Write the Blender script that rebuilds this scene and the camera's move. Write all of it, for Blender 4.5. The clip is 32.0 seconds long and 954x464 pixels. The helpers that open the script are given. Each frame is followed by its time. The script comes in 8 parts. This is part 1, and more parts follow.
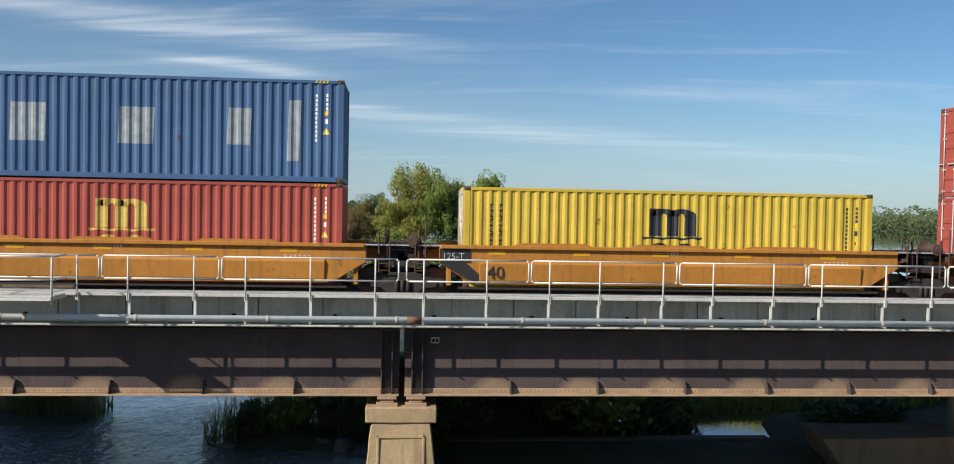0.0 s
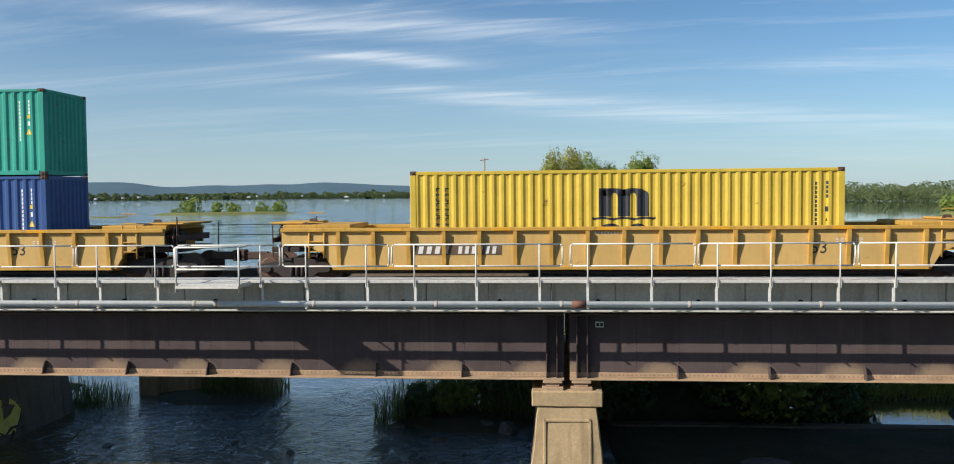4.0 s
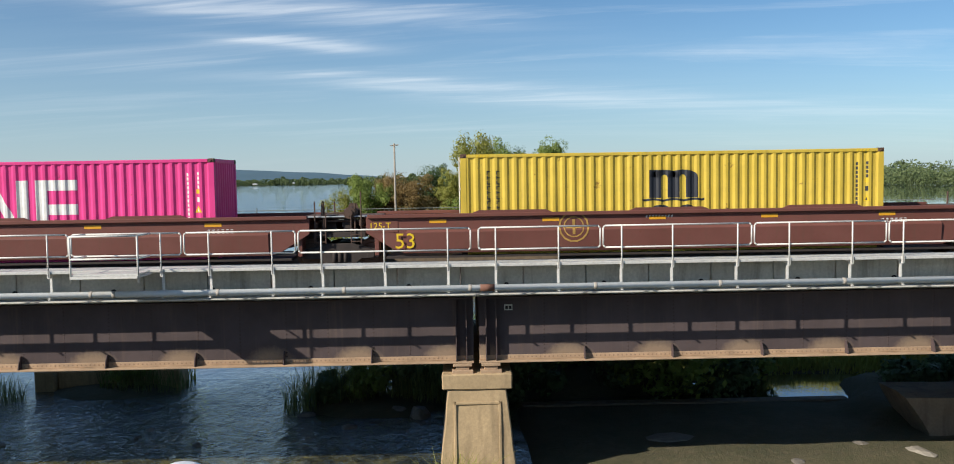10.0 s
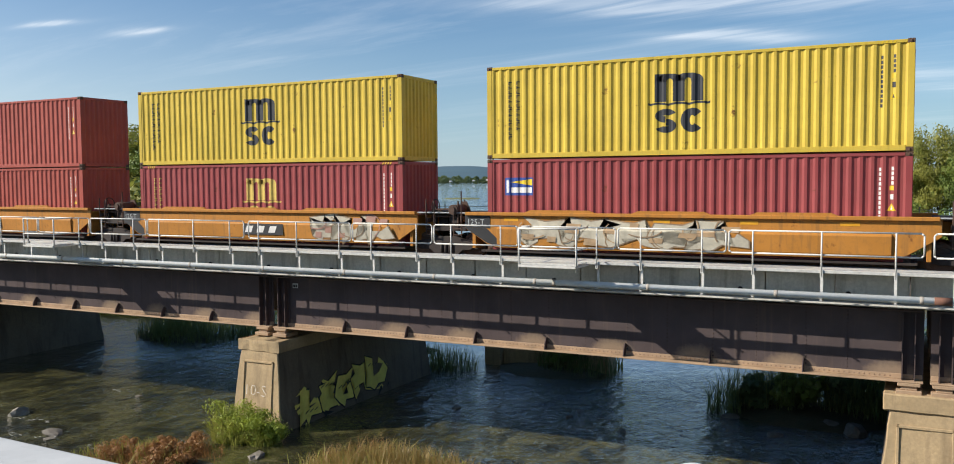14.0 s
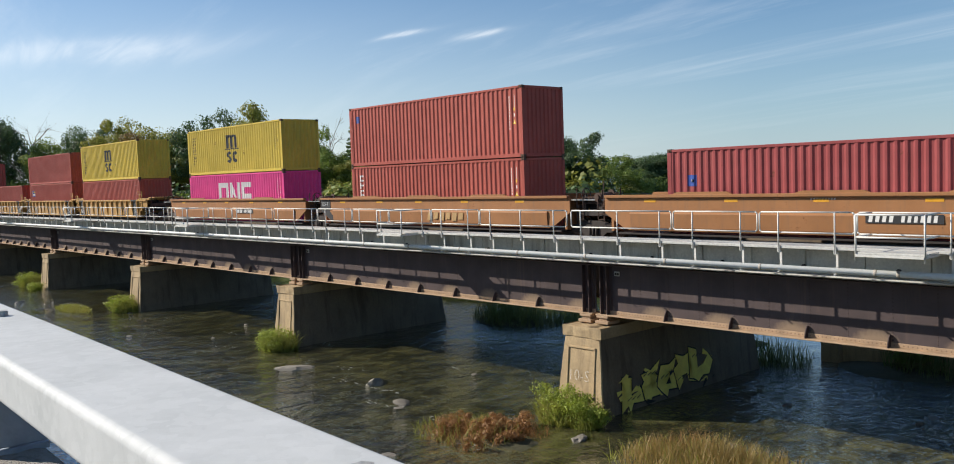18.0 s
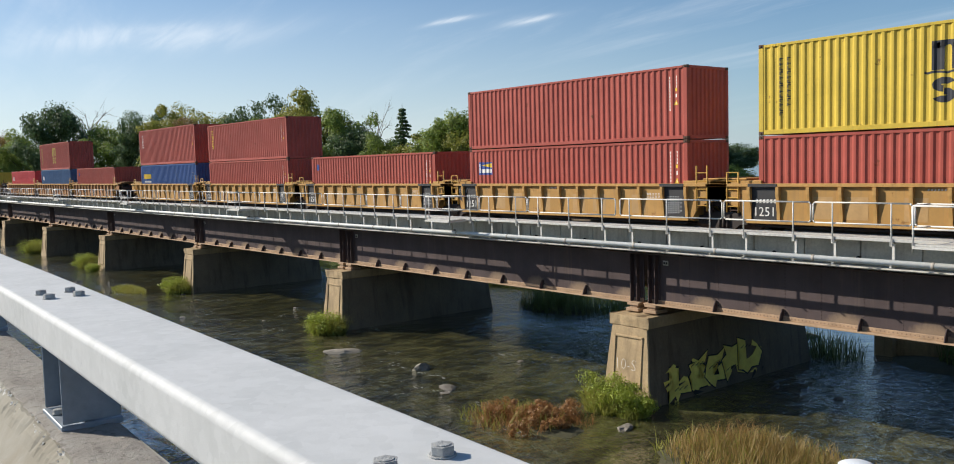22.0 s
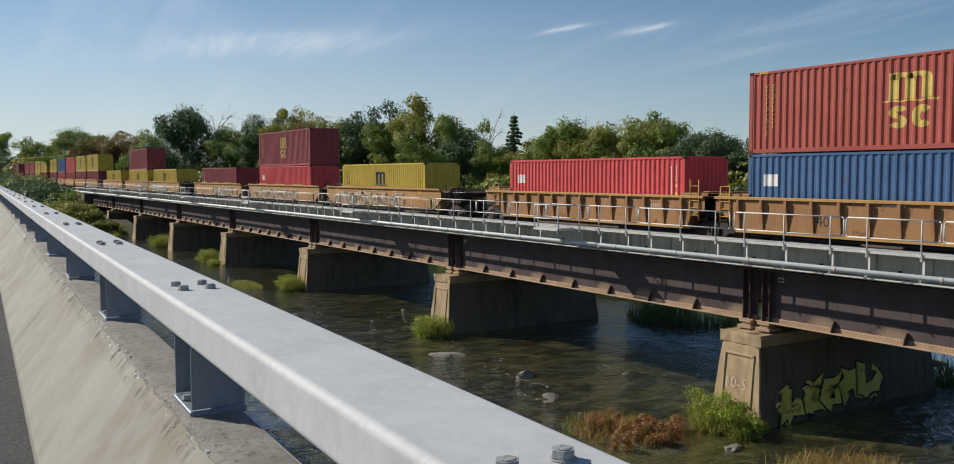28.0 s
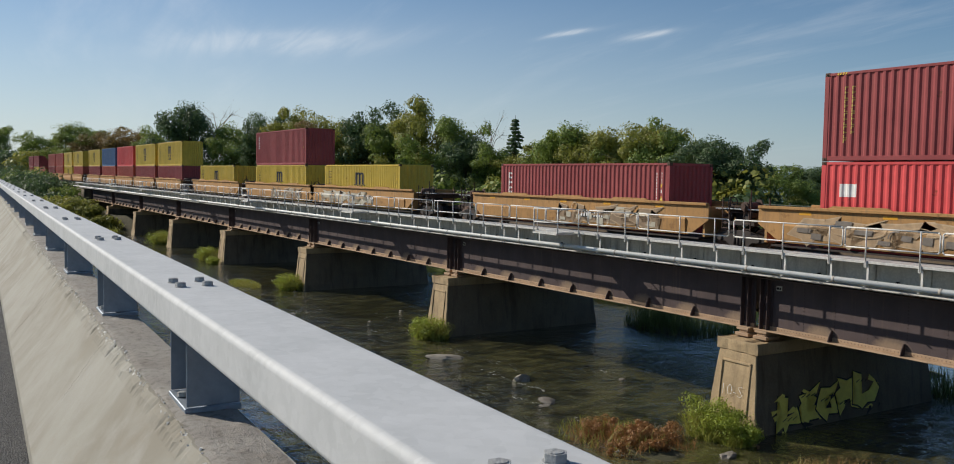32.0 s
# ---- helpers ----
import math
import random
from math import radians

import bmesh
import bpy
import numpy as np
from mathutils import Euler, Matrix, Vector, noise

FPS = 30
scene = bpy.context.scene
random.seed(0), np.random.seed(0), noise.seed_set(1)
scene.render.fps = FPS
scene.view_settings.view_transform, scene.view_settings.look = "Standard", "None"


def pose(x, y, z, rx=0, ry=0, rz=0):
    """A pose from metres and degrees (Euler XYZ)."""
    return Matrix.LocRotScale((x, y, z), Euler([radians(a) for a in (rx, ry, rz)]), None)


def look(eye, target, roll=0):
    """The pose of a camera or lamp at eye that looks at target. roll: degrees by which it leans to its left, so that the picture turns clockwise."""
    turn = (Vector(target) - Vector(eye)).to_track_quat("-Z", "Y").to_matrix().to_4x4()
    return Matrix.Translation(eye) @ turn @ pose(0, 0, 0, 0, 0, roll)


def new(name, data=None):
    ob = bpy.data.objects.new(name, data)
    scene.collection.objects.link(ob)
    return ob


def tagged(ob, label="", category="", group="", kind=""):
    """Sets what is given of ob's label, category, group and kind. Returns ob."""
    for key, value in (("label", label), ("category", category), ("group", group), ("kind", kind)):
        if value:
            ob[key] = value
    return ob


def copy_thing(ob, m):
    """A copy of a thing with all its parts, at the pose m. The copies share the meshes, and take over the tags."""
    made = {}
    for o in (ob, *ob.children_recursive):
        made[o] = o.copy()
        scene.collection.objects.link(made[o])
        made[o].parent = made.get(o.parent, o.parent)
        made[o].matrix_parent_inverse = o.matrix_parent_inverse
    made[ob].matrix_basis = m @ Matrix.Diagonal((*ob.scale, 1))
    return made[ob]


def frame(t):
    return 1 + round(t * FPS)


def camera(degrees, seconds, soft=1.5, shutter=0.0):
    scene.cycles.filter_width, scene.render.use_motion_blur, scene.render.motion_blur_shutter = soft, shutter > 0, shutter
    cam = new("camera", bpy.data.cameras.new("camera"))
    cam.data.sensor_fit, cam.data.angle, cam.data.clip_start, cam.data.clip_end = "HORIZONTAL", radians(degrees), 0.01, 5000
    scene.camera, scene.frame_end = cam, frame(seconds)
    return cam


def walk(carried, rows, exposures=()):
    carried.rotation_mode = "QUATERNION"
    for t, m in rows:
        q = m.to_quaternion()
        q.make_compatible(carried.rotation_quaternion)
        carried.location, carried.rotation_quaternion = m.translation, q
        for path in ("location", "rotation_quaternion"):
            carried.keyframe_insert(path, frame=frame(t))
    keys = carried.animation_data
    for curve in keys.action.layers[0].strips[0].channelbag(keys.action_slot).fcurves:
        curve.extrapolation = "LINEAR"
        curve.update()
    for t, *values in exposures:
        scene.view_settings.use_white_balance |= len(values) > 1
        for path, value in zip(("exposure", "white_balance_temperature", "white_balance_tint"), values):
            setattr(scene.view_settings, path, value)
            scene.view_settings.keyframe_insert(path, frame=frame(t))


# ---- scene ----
cam = camera(57.03, 32.0, soft=1.0)
# seconds, x, y, z, yaw, pitch, roll: a hand-held stand beside the guard rail, turning to the left
PATH = [
    (0, -0.041, -21.979, 7.813, -4.82, -1.45, -1.07),
    (0.5, -0.264, -22.023, 7.813, -0.90, -1.48, -1.20),
    (1, -0.334, -22.044, 7.813, 1.89, -1.73, -1.60),
    (1.5, -0.318, -22.073, 7.811, 3.59, -1.77, -1.45),
    (2, -0.300, -22.089, 7.811, 4.49, -1.90, -1.11),
    (2.5, -0.273, -22.094, 7.809, 4.73, -1.97, -0.96),
    (3, -0.236, -22.086, 7.807, 6.10, -1.99, -0.86),
    (3.5, -0.325, -22.074, 7.805, 5.54, -2.05, -0.25),
    (4, -0.386, -22.059, 7.806, 4.79, -2.46, 0.50),
    (4.5, -0.409, -22.054, 7.804, 1.39, -2.58, 0.49),
    (6.5, -0.406, -22.053, 7.785, -1.04, -2.99, 0.71),
    (7, -0.432, -22.052, 7.782, -1.20, -3.11, 0.79),
    (7.5, -0.411, -22.050, 7.777, -1.19, -3.20, 0.85),
    (8, -0.368, -22.052, 7.774, -1.22, -3.33, 0.95),
    (8.5, -0.263, -22.056, 7.771, -1.10, -3.44, 1.02),
    (9, -0.263, -22.058, 7.769, -1.16, -3.45, 1.08),
    (9.5, -0.333, -22.057, 7.767, -1.23, -3.45, 1.08),
    (10, -0.275, -22.043, 7.763, -0.93, -3.44, 0.95),
    (10.5, -0.317, -22.060, 7.769, -0.86, -3.44, 0.72),
    (11, -0.291, -22.070, 7.772, -0.03, -3.44, 0.81),
    (11.5, -0.336, -22.075, 7.776, 1.95, -3.42, 0.90),
    (12, -0.277, -22.102, 7.783, 5.03, -3.37, 1.10),
    (12.5, -0.344, -22.134, 7.781, 10.57, -3.41, 1.28),
    (13, -0.336, -22.133, 7.794, 15.38, -3.37, 1.33),
    (13.5, -0.343, -22.196, 7.809, 20.87, -3.34, 1.42),
    (14, -0.306, -22.228, 7.829, 26.53, -3.39, 0.41),
    (14.5, -0.244, -22.204, 7.864, 32.81, -3.51, 0.89),
    (15, -0.221, -22.188, 7.879, 37.07, -3.57, 1.28),
    (15.5, -0.226, -22.113, 7.854, 40.82, -3.46, 1.78),
    (17.5, -0.115, -22.055, 7.813, 46.08, -3.70, 2.07),
    (18, -0.104, -22.071, 7.820, 47.71, -3.67, 2.06),
    (18.5, -0.101, -22.082, 7.823, 49.50, -3.60, 2.27),
    (19, -0.103, -22.090, 7.825, 50.08, -3.95, 2.13),
    (19.5, -0.103, -22.096, 7.827, 50.26, -4.30, 2.15),
    (20, -0.104, -22.101, 7.829, 50.13, -4.34, 2.11),
    (20.5, -0.103, -22.109, 7.829, 50.07, -4.40, 2.03),
    (21, -0.102, -22.119, 7.829, 50.24, -4.39, 1.70),
    (21.5, -0.102, -22.126, 7.828, 50.52, -4.44, 1.70),
    (22, -0.104, -22.133, 7.828, 50.78, -4.43, 1.59),
    (22.5, -0.104, -22.140, 7.828, 51.07, -4.38, 1.49),
    (23, -0.102, -22.149, 7.829, 51.52, -4.26, 1.33),
    (23.5, -0.102, -22.153, 7.829, 51.78, -4.22, 1.07),
    (24, -0.104, -22.156, 7.828, 51.96, -4.22, 0.79),
    (24.5, -0.104, -22.158, 7.828, 52.21, -4.19, 0.64),
    (25, -0.103, -22.160, 7.828, 52.65, -4.13, 0.46),
    (25.5, -0.102, -22.162, 7.828, 54.89, -4.07, 0.57),
    (26, -0.102, -22.168, 7.828, 57.27, -3.97, 0.73),
    (26.5, -0.100, -22.170, 7.828, 57.66, -3.95, 0.73),
    (28.5, -0.105, -22.169, 7.826, 58.12, -3.79, -0.04),
    (29, -0.102, -22.169, 7.827, 58.37, -3.79, -0.26),
    (29.5, -0.101, -22.169, 7.826, 58.59, -3.82, -0.41),
    (30, -0.100, -22.170, 7.827, 58.72, -3.77, -0.53),
    (30.5, -0.100, -22.171, 7.827, 58.85, -3.78, -0.71),
    (31, -0.102, -22.172, 7.827, 58.96, -3.75, -0.84),
    (31.5, -0.105, -22.172, 7.825, 59.03, -3.76, -0.98),
    (32, -0.101, -22.167, 7.826, 57.94, -3.65, -0.90),
]
walk(cam, [(t, pose(x, y, z, 90 + p, r, w)) for t, x, y, z, w, p, r in PATH],
     exposures=[(0, 0.16), (1, 0.28), (2, 0.44), (3, 0.32), (4.5, 0.30), (7, 0.27), (9, 0.29), (14, 0.38), (19, 0.34), (24, 0.23), (26, 0.0), (28, -0.04), (32, -0.08)])

# ---- light: low afternoon sun from behind the camera's left, thin cirrus sky ----
SUN = Vector((-1.65, -1.0, 1.17)).normalized()
sun_el = math.asin(SUN.z)
world = bpy.data.worlds.new("sky_world")
scene.world = world
world.use_nodes = True
wn, wl = world.node_tree.nodes, world.node_tree.links
wn.clear()
w_out = wn.new("ShaderNodeOutputWorld")
w_bg = wn.new("ShaderNodeBackground")
w_sky = wn.new("ShaderNodeTexSky")
w_sky.sky_type = "NISHITA"
w_sky.sun_disc = False
w_sky.sun_elevation = sun_el
w_sky.sun_rotation = math.atan2(SUN.x, SUN.y)
w_sky.altitude = 50
w_sky.air_density, w_sky.dust_density, w_sky.ozone_density = 0.9, 0.15, 3.0
w_bg.inputs["Strength"].default_value = 0.080
w_sep = wn.new("ShaderNodeSeparateXYZ")
w_tc = wn.new("ShaderNodeTexCoord")
wl.new(w_tc.outputs["Generated"], w_sep.inputs[0])


def wmath(op, a, b=None, clamp=False):
    n = wn.new("ShaderNodeMath")
    n.operation, n.use_clamp = op, clamp
    for k, v in enumerate((a, b)):
        if v is None:
            continue
        if isinstance(v, (int, float)):
            n.inputs[k].default_value = v
        else:
            wl.new(v, n.inputs[k])
    return n.outputs[0]


# cirrus: streaked noise on a flat layer far above
den = wmath("ADD", wmath("MAXIMUM", w_sep.outputs["Z"], 0.0), 0.10)
cx = wmath("DIVIDE", w_sep.outputs["X"], den)
cy = wmath("DIVIDE", w_sep.outputs["Y"], den)
cvec = wn.new("ShaderNodeCombineXYZ")
wl.new(wmath("ADD", wmath("MULTIPLY", cx, 0.20), wmath("MULTIPLY", cy, -0.05)), cvec.inputs[0])
wl.new(wmath("ADD", wmath("MULTIPLY", cy, 0.95), wmath("MULTIPLY", cx, 0.12)), cvec.inputs[1])
cn = wn.new("ShaderNodeTexNoise")
cn.inputs["Scale"].default_value = 1.15
cn.inputs["Detail"].default_value = 9
cn.inputs["Roughness"].default_value = 0.62
cn.inputs["Distortion"].default_value = 0.6
wl.new(cvec.outputs[0], cn.inputs["Vector"])
cr = wn.new("ShaderNodeValToRGB")
cr.color_ramp.elements[0].position, cr.color_ramp.elements[1].position = 0.52, 0.80
cr.color_ramp.elements[0].color, cr.color_ramp.elements[1].color = (0, 0, 0, 1), (0.85, 0.85, 0.85, 1)
wl.new(cn.outputs["Fac"], cr.inputs[0])
# fine combed wisps inside the broad veils, thicker to the right
cfv = wn.new("ShaderNodeCombineXYZ")
wl.new(wmath("ADD", wmath("MULTIPLY", cx, 0.55), wmath("MULTIPLY", cy, -0.10)), cfv.inputs[0])
wl.new(wmath("ADD", wmath("MULTIPLY", cy, 3.6), wmath("MULTIPLY", cx, 0.50)), cfv.inputs[1])
cf = wn.new("ShaderNodeTexNoise")
cf.inputs["Scale"].default_value, cf.inputs["Detail"].default_value, cf.inputs["Roughness"].default_value, cf.inputs["Distortion"].default_value = 1.3, 8, 0.6, 0.8
wl.new(cfv.outputs[0], cf.inputs["Vector"])
wisp = wmath("MULTIPLY", wmath("SUBTRACT", cf.outputs["Fac"], 0.38), 2.6, True)
side = wmath("ADD", wmath("MULTIPLY", wmath("ADD", w_sep.outputs["X"], 0.75), 0.5, True), 0.52, True)
veil = wmath("MULTIPLY", wmath("MULTIPLY", cr.outputs[0], wmath("ADD", wmath("MULTIPLY", wisp, 0.8), 0.2)), side)


def wdot(v):
    n = wn.new("ShaderNodeVectorMath")
    n.operation = "DOT_PRODUCT"
    wl.new(w_tc.outputs["Generated"], n.inputs[0])
    n.inputs[1].default_value = v
    return n.outputs["Value"]


# single cirrus brushes: middle, long axis, cross axis, half length, half width, weight
CIRRUS = [
    ((-0.7778, 0.6077, 0.1602), (0.6277, 0.7634, 0.1526), (-0.0295, 0.2193, -0.9752), 0.026, 0.0024, 0.60),
    ((-0.7245, 0.6714, 0.1559), (0.6893, 0.7085, 0.1514), (-0.0089, 0.2171, -0.9761), 0.024, 0.0030, 0.75),
    ((-0.9370, 0.3196, 0.1411), (0.3363, 0.9346, 0.1159), (-0.0949, 0.1561, -0.9832), 0.110, 0.0110, 0.50),
    ((-0.1916, 0.9697, 0.1515), (0.9782, 0.2013, -0.0518), (-0.0807, 0.1383, -0.9871), 0.080, 0.0060, 0.60),
    ((-0.0353, 0.9936, 0.1081), (0.9974, 0.0417, -0.0584), (-0.0625, 0.1057, -0.9924), 0.170, 0.0080, 0.45),
    ((0.2543, 0.9636, 0.0821), (0.9636, -0.2453, -0.1059), (-0.0819, 0.1061, -0.9910), 0.200, 0.0160, 0.50),
    ((-0.2347, 0.9531, 0.1909), (0.9671, 0.2487, -0.0528), (-0.0979, 0.1723, -0.9802), 0.190, 0.0130, 0.55),
]
for c_, u_, v_, a_, b_, k_ in CIRRUS:
    du = wmath("DIVIDE", wmath("SUBTRACT", wdot(u_), 0.0), a_)
    dv = wmath("DIVIDE", wmath("ADD", wdot(v_), wmath("MULTIPLY", wmath("SUBTRACT", cn.outputs["Fac"], 0.5), b_ * 6.0)), b_)
    rr2 = wmath("ADD", wmath("POWER", wmath("ABSOLUTE", du), 2.0), wmath("POWER", wmath("ABSOLUTE", dv), 2.0))
    g_ = wmath("DIVIDE", k_, wmath("ADD", 1.0, wmath("POWER", rr2, 2.0)))
    g_ = wmath("MULTIPLY", g_, wmath("ADD", wmath("MULTIPLY", wisp, 0.9), 0.25))
    g_ = wmath("MULTIPLY", g_, wmath("GREATER_THAN", wdot(c_), 0.5))
    veil = wmath("ADD", veil, g_, True)
w_mix = wn.new("ShaderNodeMix")
w_mix.data_type = "RGBA"
veil = wmath("MINIMUM", veil, 0.9)
wl.new(wmath("MULTIPLY", veil, wmath("MULTIPLY", w_sep.outputs["Z"], 7.0, True)), w_mix.inputs["Factor"])
w_tint = wn.new("ShaderNodeMix")
w_tint.data_type, w_tint.blend_type = "RGBA", "MULTIPLY"
w_tint.inputs["Factor"].default_value = 1.0
wl.new(w_sky.outputs[0], w_tint.inputs[6])
w_tint.inputs[7].default_value = (0.76, 0.96, 1.06, 1)
# pale blue haze low over the horizon
w_hz = wn.new("ShaderNodeMix")
w_hz.data_type = "RGBA"
wl.new(wmath("MULTIPLY", wmath("POWER", wmath("SUBTRACT", 1.0, wmath("MULTIPLY", w_sep.outputs["Z"], wmath("ADD", wmath("MULTIPLY", w_sep.outputs["X"], 1.9), 4.6), True)), 2.0), 0.75), w_hz.inputs["Factor"])
wl.new(w_tint.outputs[2], w_hz.inputs[6])
w_hc = wn.new("ShaderNodeMix")                      # whiter towards the sun's side
w_hc.data_type = "RGBA"
wl.new(wmath("MULTIPLY", wmath("SUBTRACT", wmath("MULTIPLY", w_sep.outputs["X"], -1.0), 0.50), 2.2, True), w_hc.inputs["Factor"])
w_hc.inputs[6].default_value, w_hc.inputs[7].default_value = (4.7, 5.75, 6.7, 1), (8.9, 9.0, 9.0, 1)
wl.new(w_hc.outputs[2], w_hz.inputs[7])
wl.new(w_hz.outputs[2], w_mix.inputs[6])
w_mix.inputs[7].default_value = (11.5, 11.8, 12.0, 1)
wl.new(w_mix.outputs[2], w_bg.inputs[0])
wl.new(w_bg.outputs[0], w_out.inputs[0])

sun = new("sun", bpy.data.lights.new("sun", "SUN"))
sun.data.energy, sun.data.angle, sun.data.color = 5.0, radians(0.53), (1.0, 0.93, 0.82)
sun.matrix_basis = look(SUN * 100, (0, 0, 0))
scene.view_settings.exposure = 0.0

# ---- small tools ----
def part(name, bm, material, parent=None, label="", smooth=False):
    """Link a bmesh as one mesh object, under its thing or part where there is one."""
    me = bpy.data.meshes.new(name)
    bm.to_mesh(me)
    bm.free()
    for m in (material if isinstance(material, (list, tuple)) else (material,)):
        me.materials.append(m)
    if smooth:
        me.polygons.foreach_set("use_smooth", [True] * len(me.polygons))
    ob = new(name, me)
    if parent is not None:
        ob.parent = parent
    if label:
        ob["label"] = label
    return ob


def share(name, me, parent, m):
    """One more object on a mesh that is already there."""
    ob = new(name, me)
    ob.parent = parent
    ob.matrix_basis = m
    return ob


def thing(name, label, category, group="", kind="", at=None):
    ob = new(name)
    ob.empty_display_size = 0.2
    if at is not None:
        ob.matrix_basis = at
    return tagged(ob, label, category, group, kind)


def box(bm, x0, y0, z0, x1, y1, z1, mi=0):
    v = [bm.verts.new(c) for c in ((x0, y0, z0), (x1, y0, z0), (x1, y1, z0), (x0, y1, z0), (x0, y0, z1), (x1, y0, z1), (x1, y1, z1), (x0, y1, z1))]
    for f in ((3, 2, 1, 0), (4, 5, 6, 7), (0, 1, 5, 4), (1, 2, 6, 5), (2, 3, 7, 6), (3, 0, 4, 7)):
        bm.faces.new([v[i] for i in f]).material_index = mi
    return bm


def prism(bm, pts, a, b, axis="y", mi=0):
    """A closed outline pushed from a to b along an axis. The outline is given in the other two axes."""
    def at(p, w):
        return {"x": (w, p[0], p[1]), "y": (p[0], w, p[1]), "z": (p[0], p[1], w)}[axis]
    va, vb = [bm.verts.new(at(p, a)) for p in pts], [bm.verts.new(at(p, b)) for p in pts]
    n = len(pts)
    fs = [bm.faces.new(va), bm.faces.new(vb[::-1])]
    for i in range(n):
        fs.append(bm.faces.new((va[i], vb[i], vb[(i + 1) % n], va[(i + 1) % n])))
    for f in fs:
        f.material_index = mi
    return bm


def rod(bm, p, q, r, n=8, r2=None, caps=True):
    """A round bar between two points, tapered where r2 is given."""
    p, q = Vector(p), Vector(q)
    d = (q - p).normalized()
    u = d.orthogonal().normalized()
    w = d.cross(u)
    r2 = r if r2 is None else r2
    a = [bm.verts.new(p + (u * math.cos(2 * math.pi * k / n) + w * math.sin(2 * math.pi * k / n)) * r) for k in range(n)]
    b = [bm.verts.new(q + (u * math.cos(2 * math.pi * k / n) + w * math.sin(2 * math.pi * k / n)) * r2) for k in range(n)]
    for k in range(n):
        f = bm.faces.new((a[k], a[(k + 1) % n], b[(k + 1) % n], b[k]))
        f.smooth = n >= 8
    if caps:
        bm.faces.new(a[::-1])
        bm.faces.new(b)
    return bm


def fix(bm):
    bmesh.ops.recalc_face_normals(bm, faces=bm.faces)
    return bm


def bev(bm, w, seg=1, angle=0.5):
    """Round the sharp edges of a small mesh."""
    fix(bm)
    es = [e for e in bm.edges if len(e.link_faces) == 2 and e.calc_face_angle(0) > angle]
    bmesh.ops.bevel(bm, geom=es, offset=w, segments=seg, profile=0.6, affect="EDGES", clamp_overlap=True)
    return bm


def letters(text, size, swell=0.0):
    """A flat mesh of a word in the built-in font, from (0, 0) to the right in x and z."""
    cu = bpy.data.curves.new("word", "FONT")
    cu.body, cu.size, cu.resolution_u, cu.offset = text, size, 2, swell
    ob = bpy.data.objects.new("word", cu)
    me = ob.to_mesh()
    bm = bmesh.new()
    bm.from_mesh(me)
    ob.to_mesh_clear()
    bpy.data.objects.remove(ob)
    bpy.data.curves.remove(cu)
    for v in bm.verts:
        v.co = (v.co.x, 0, v.co.y)
    return bm


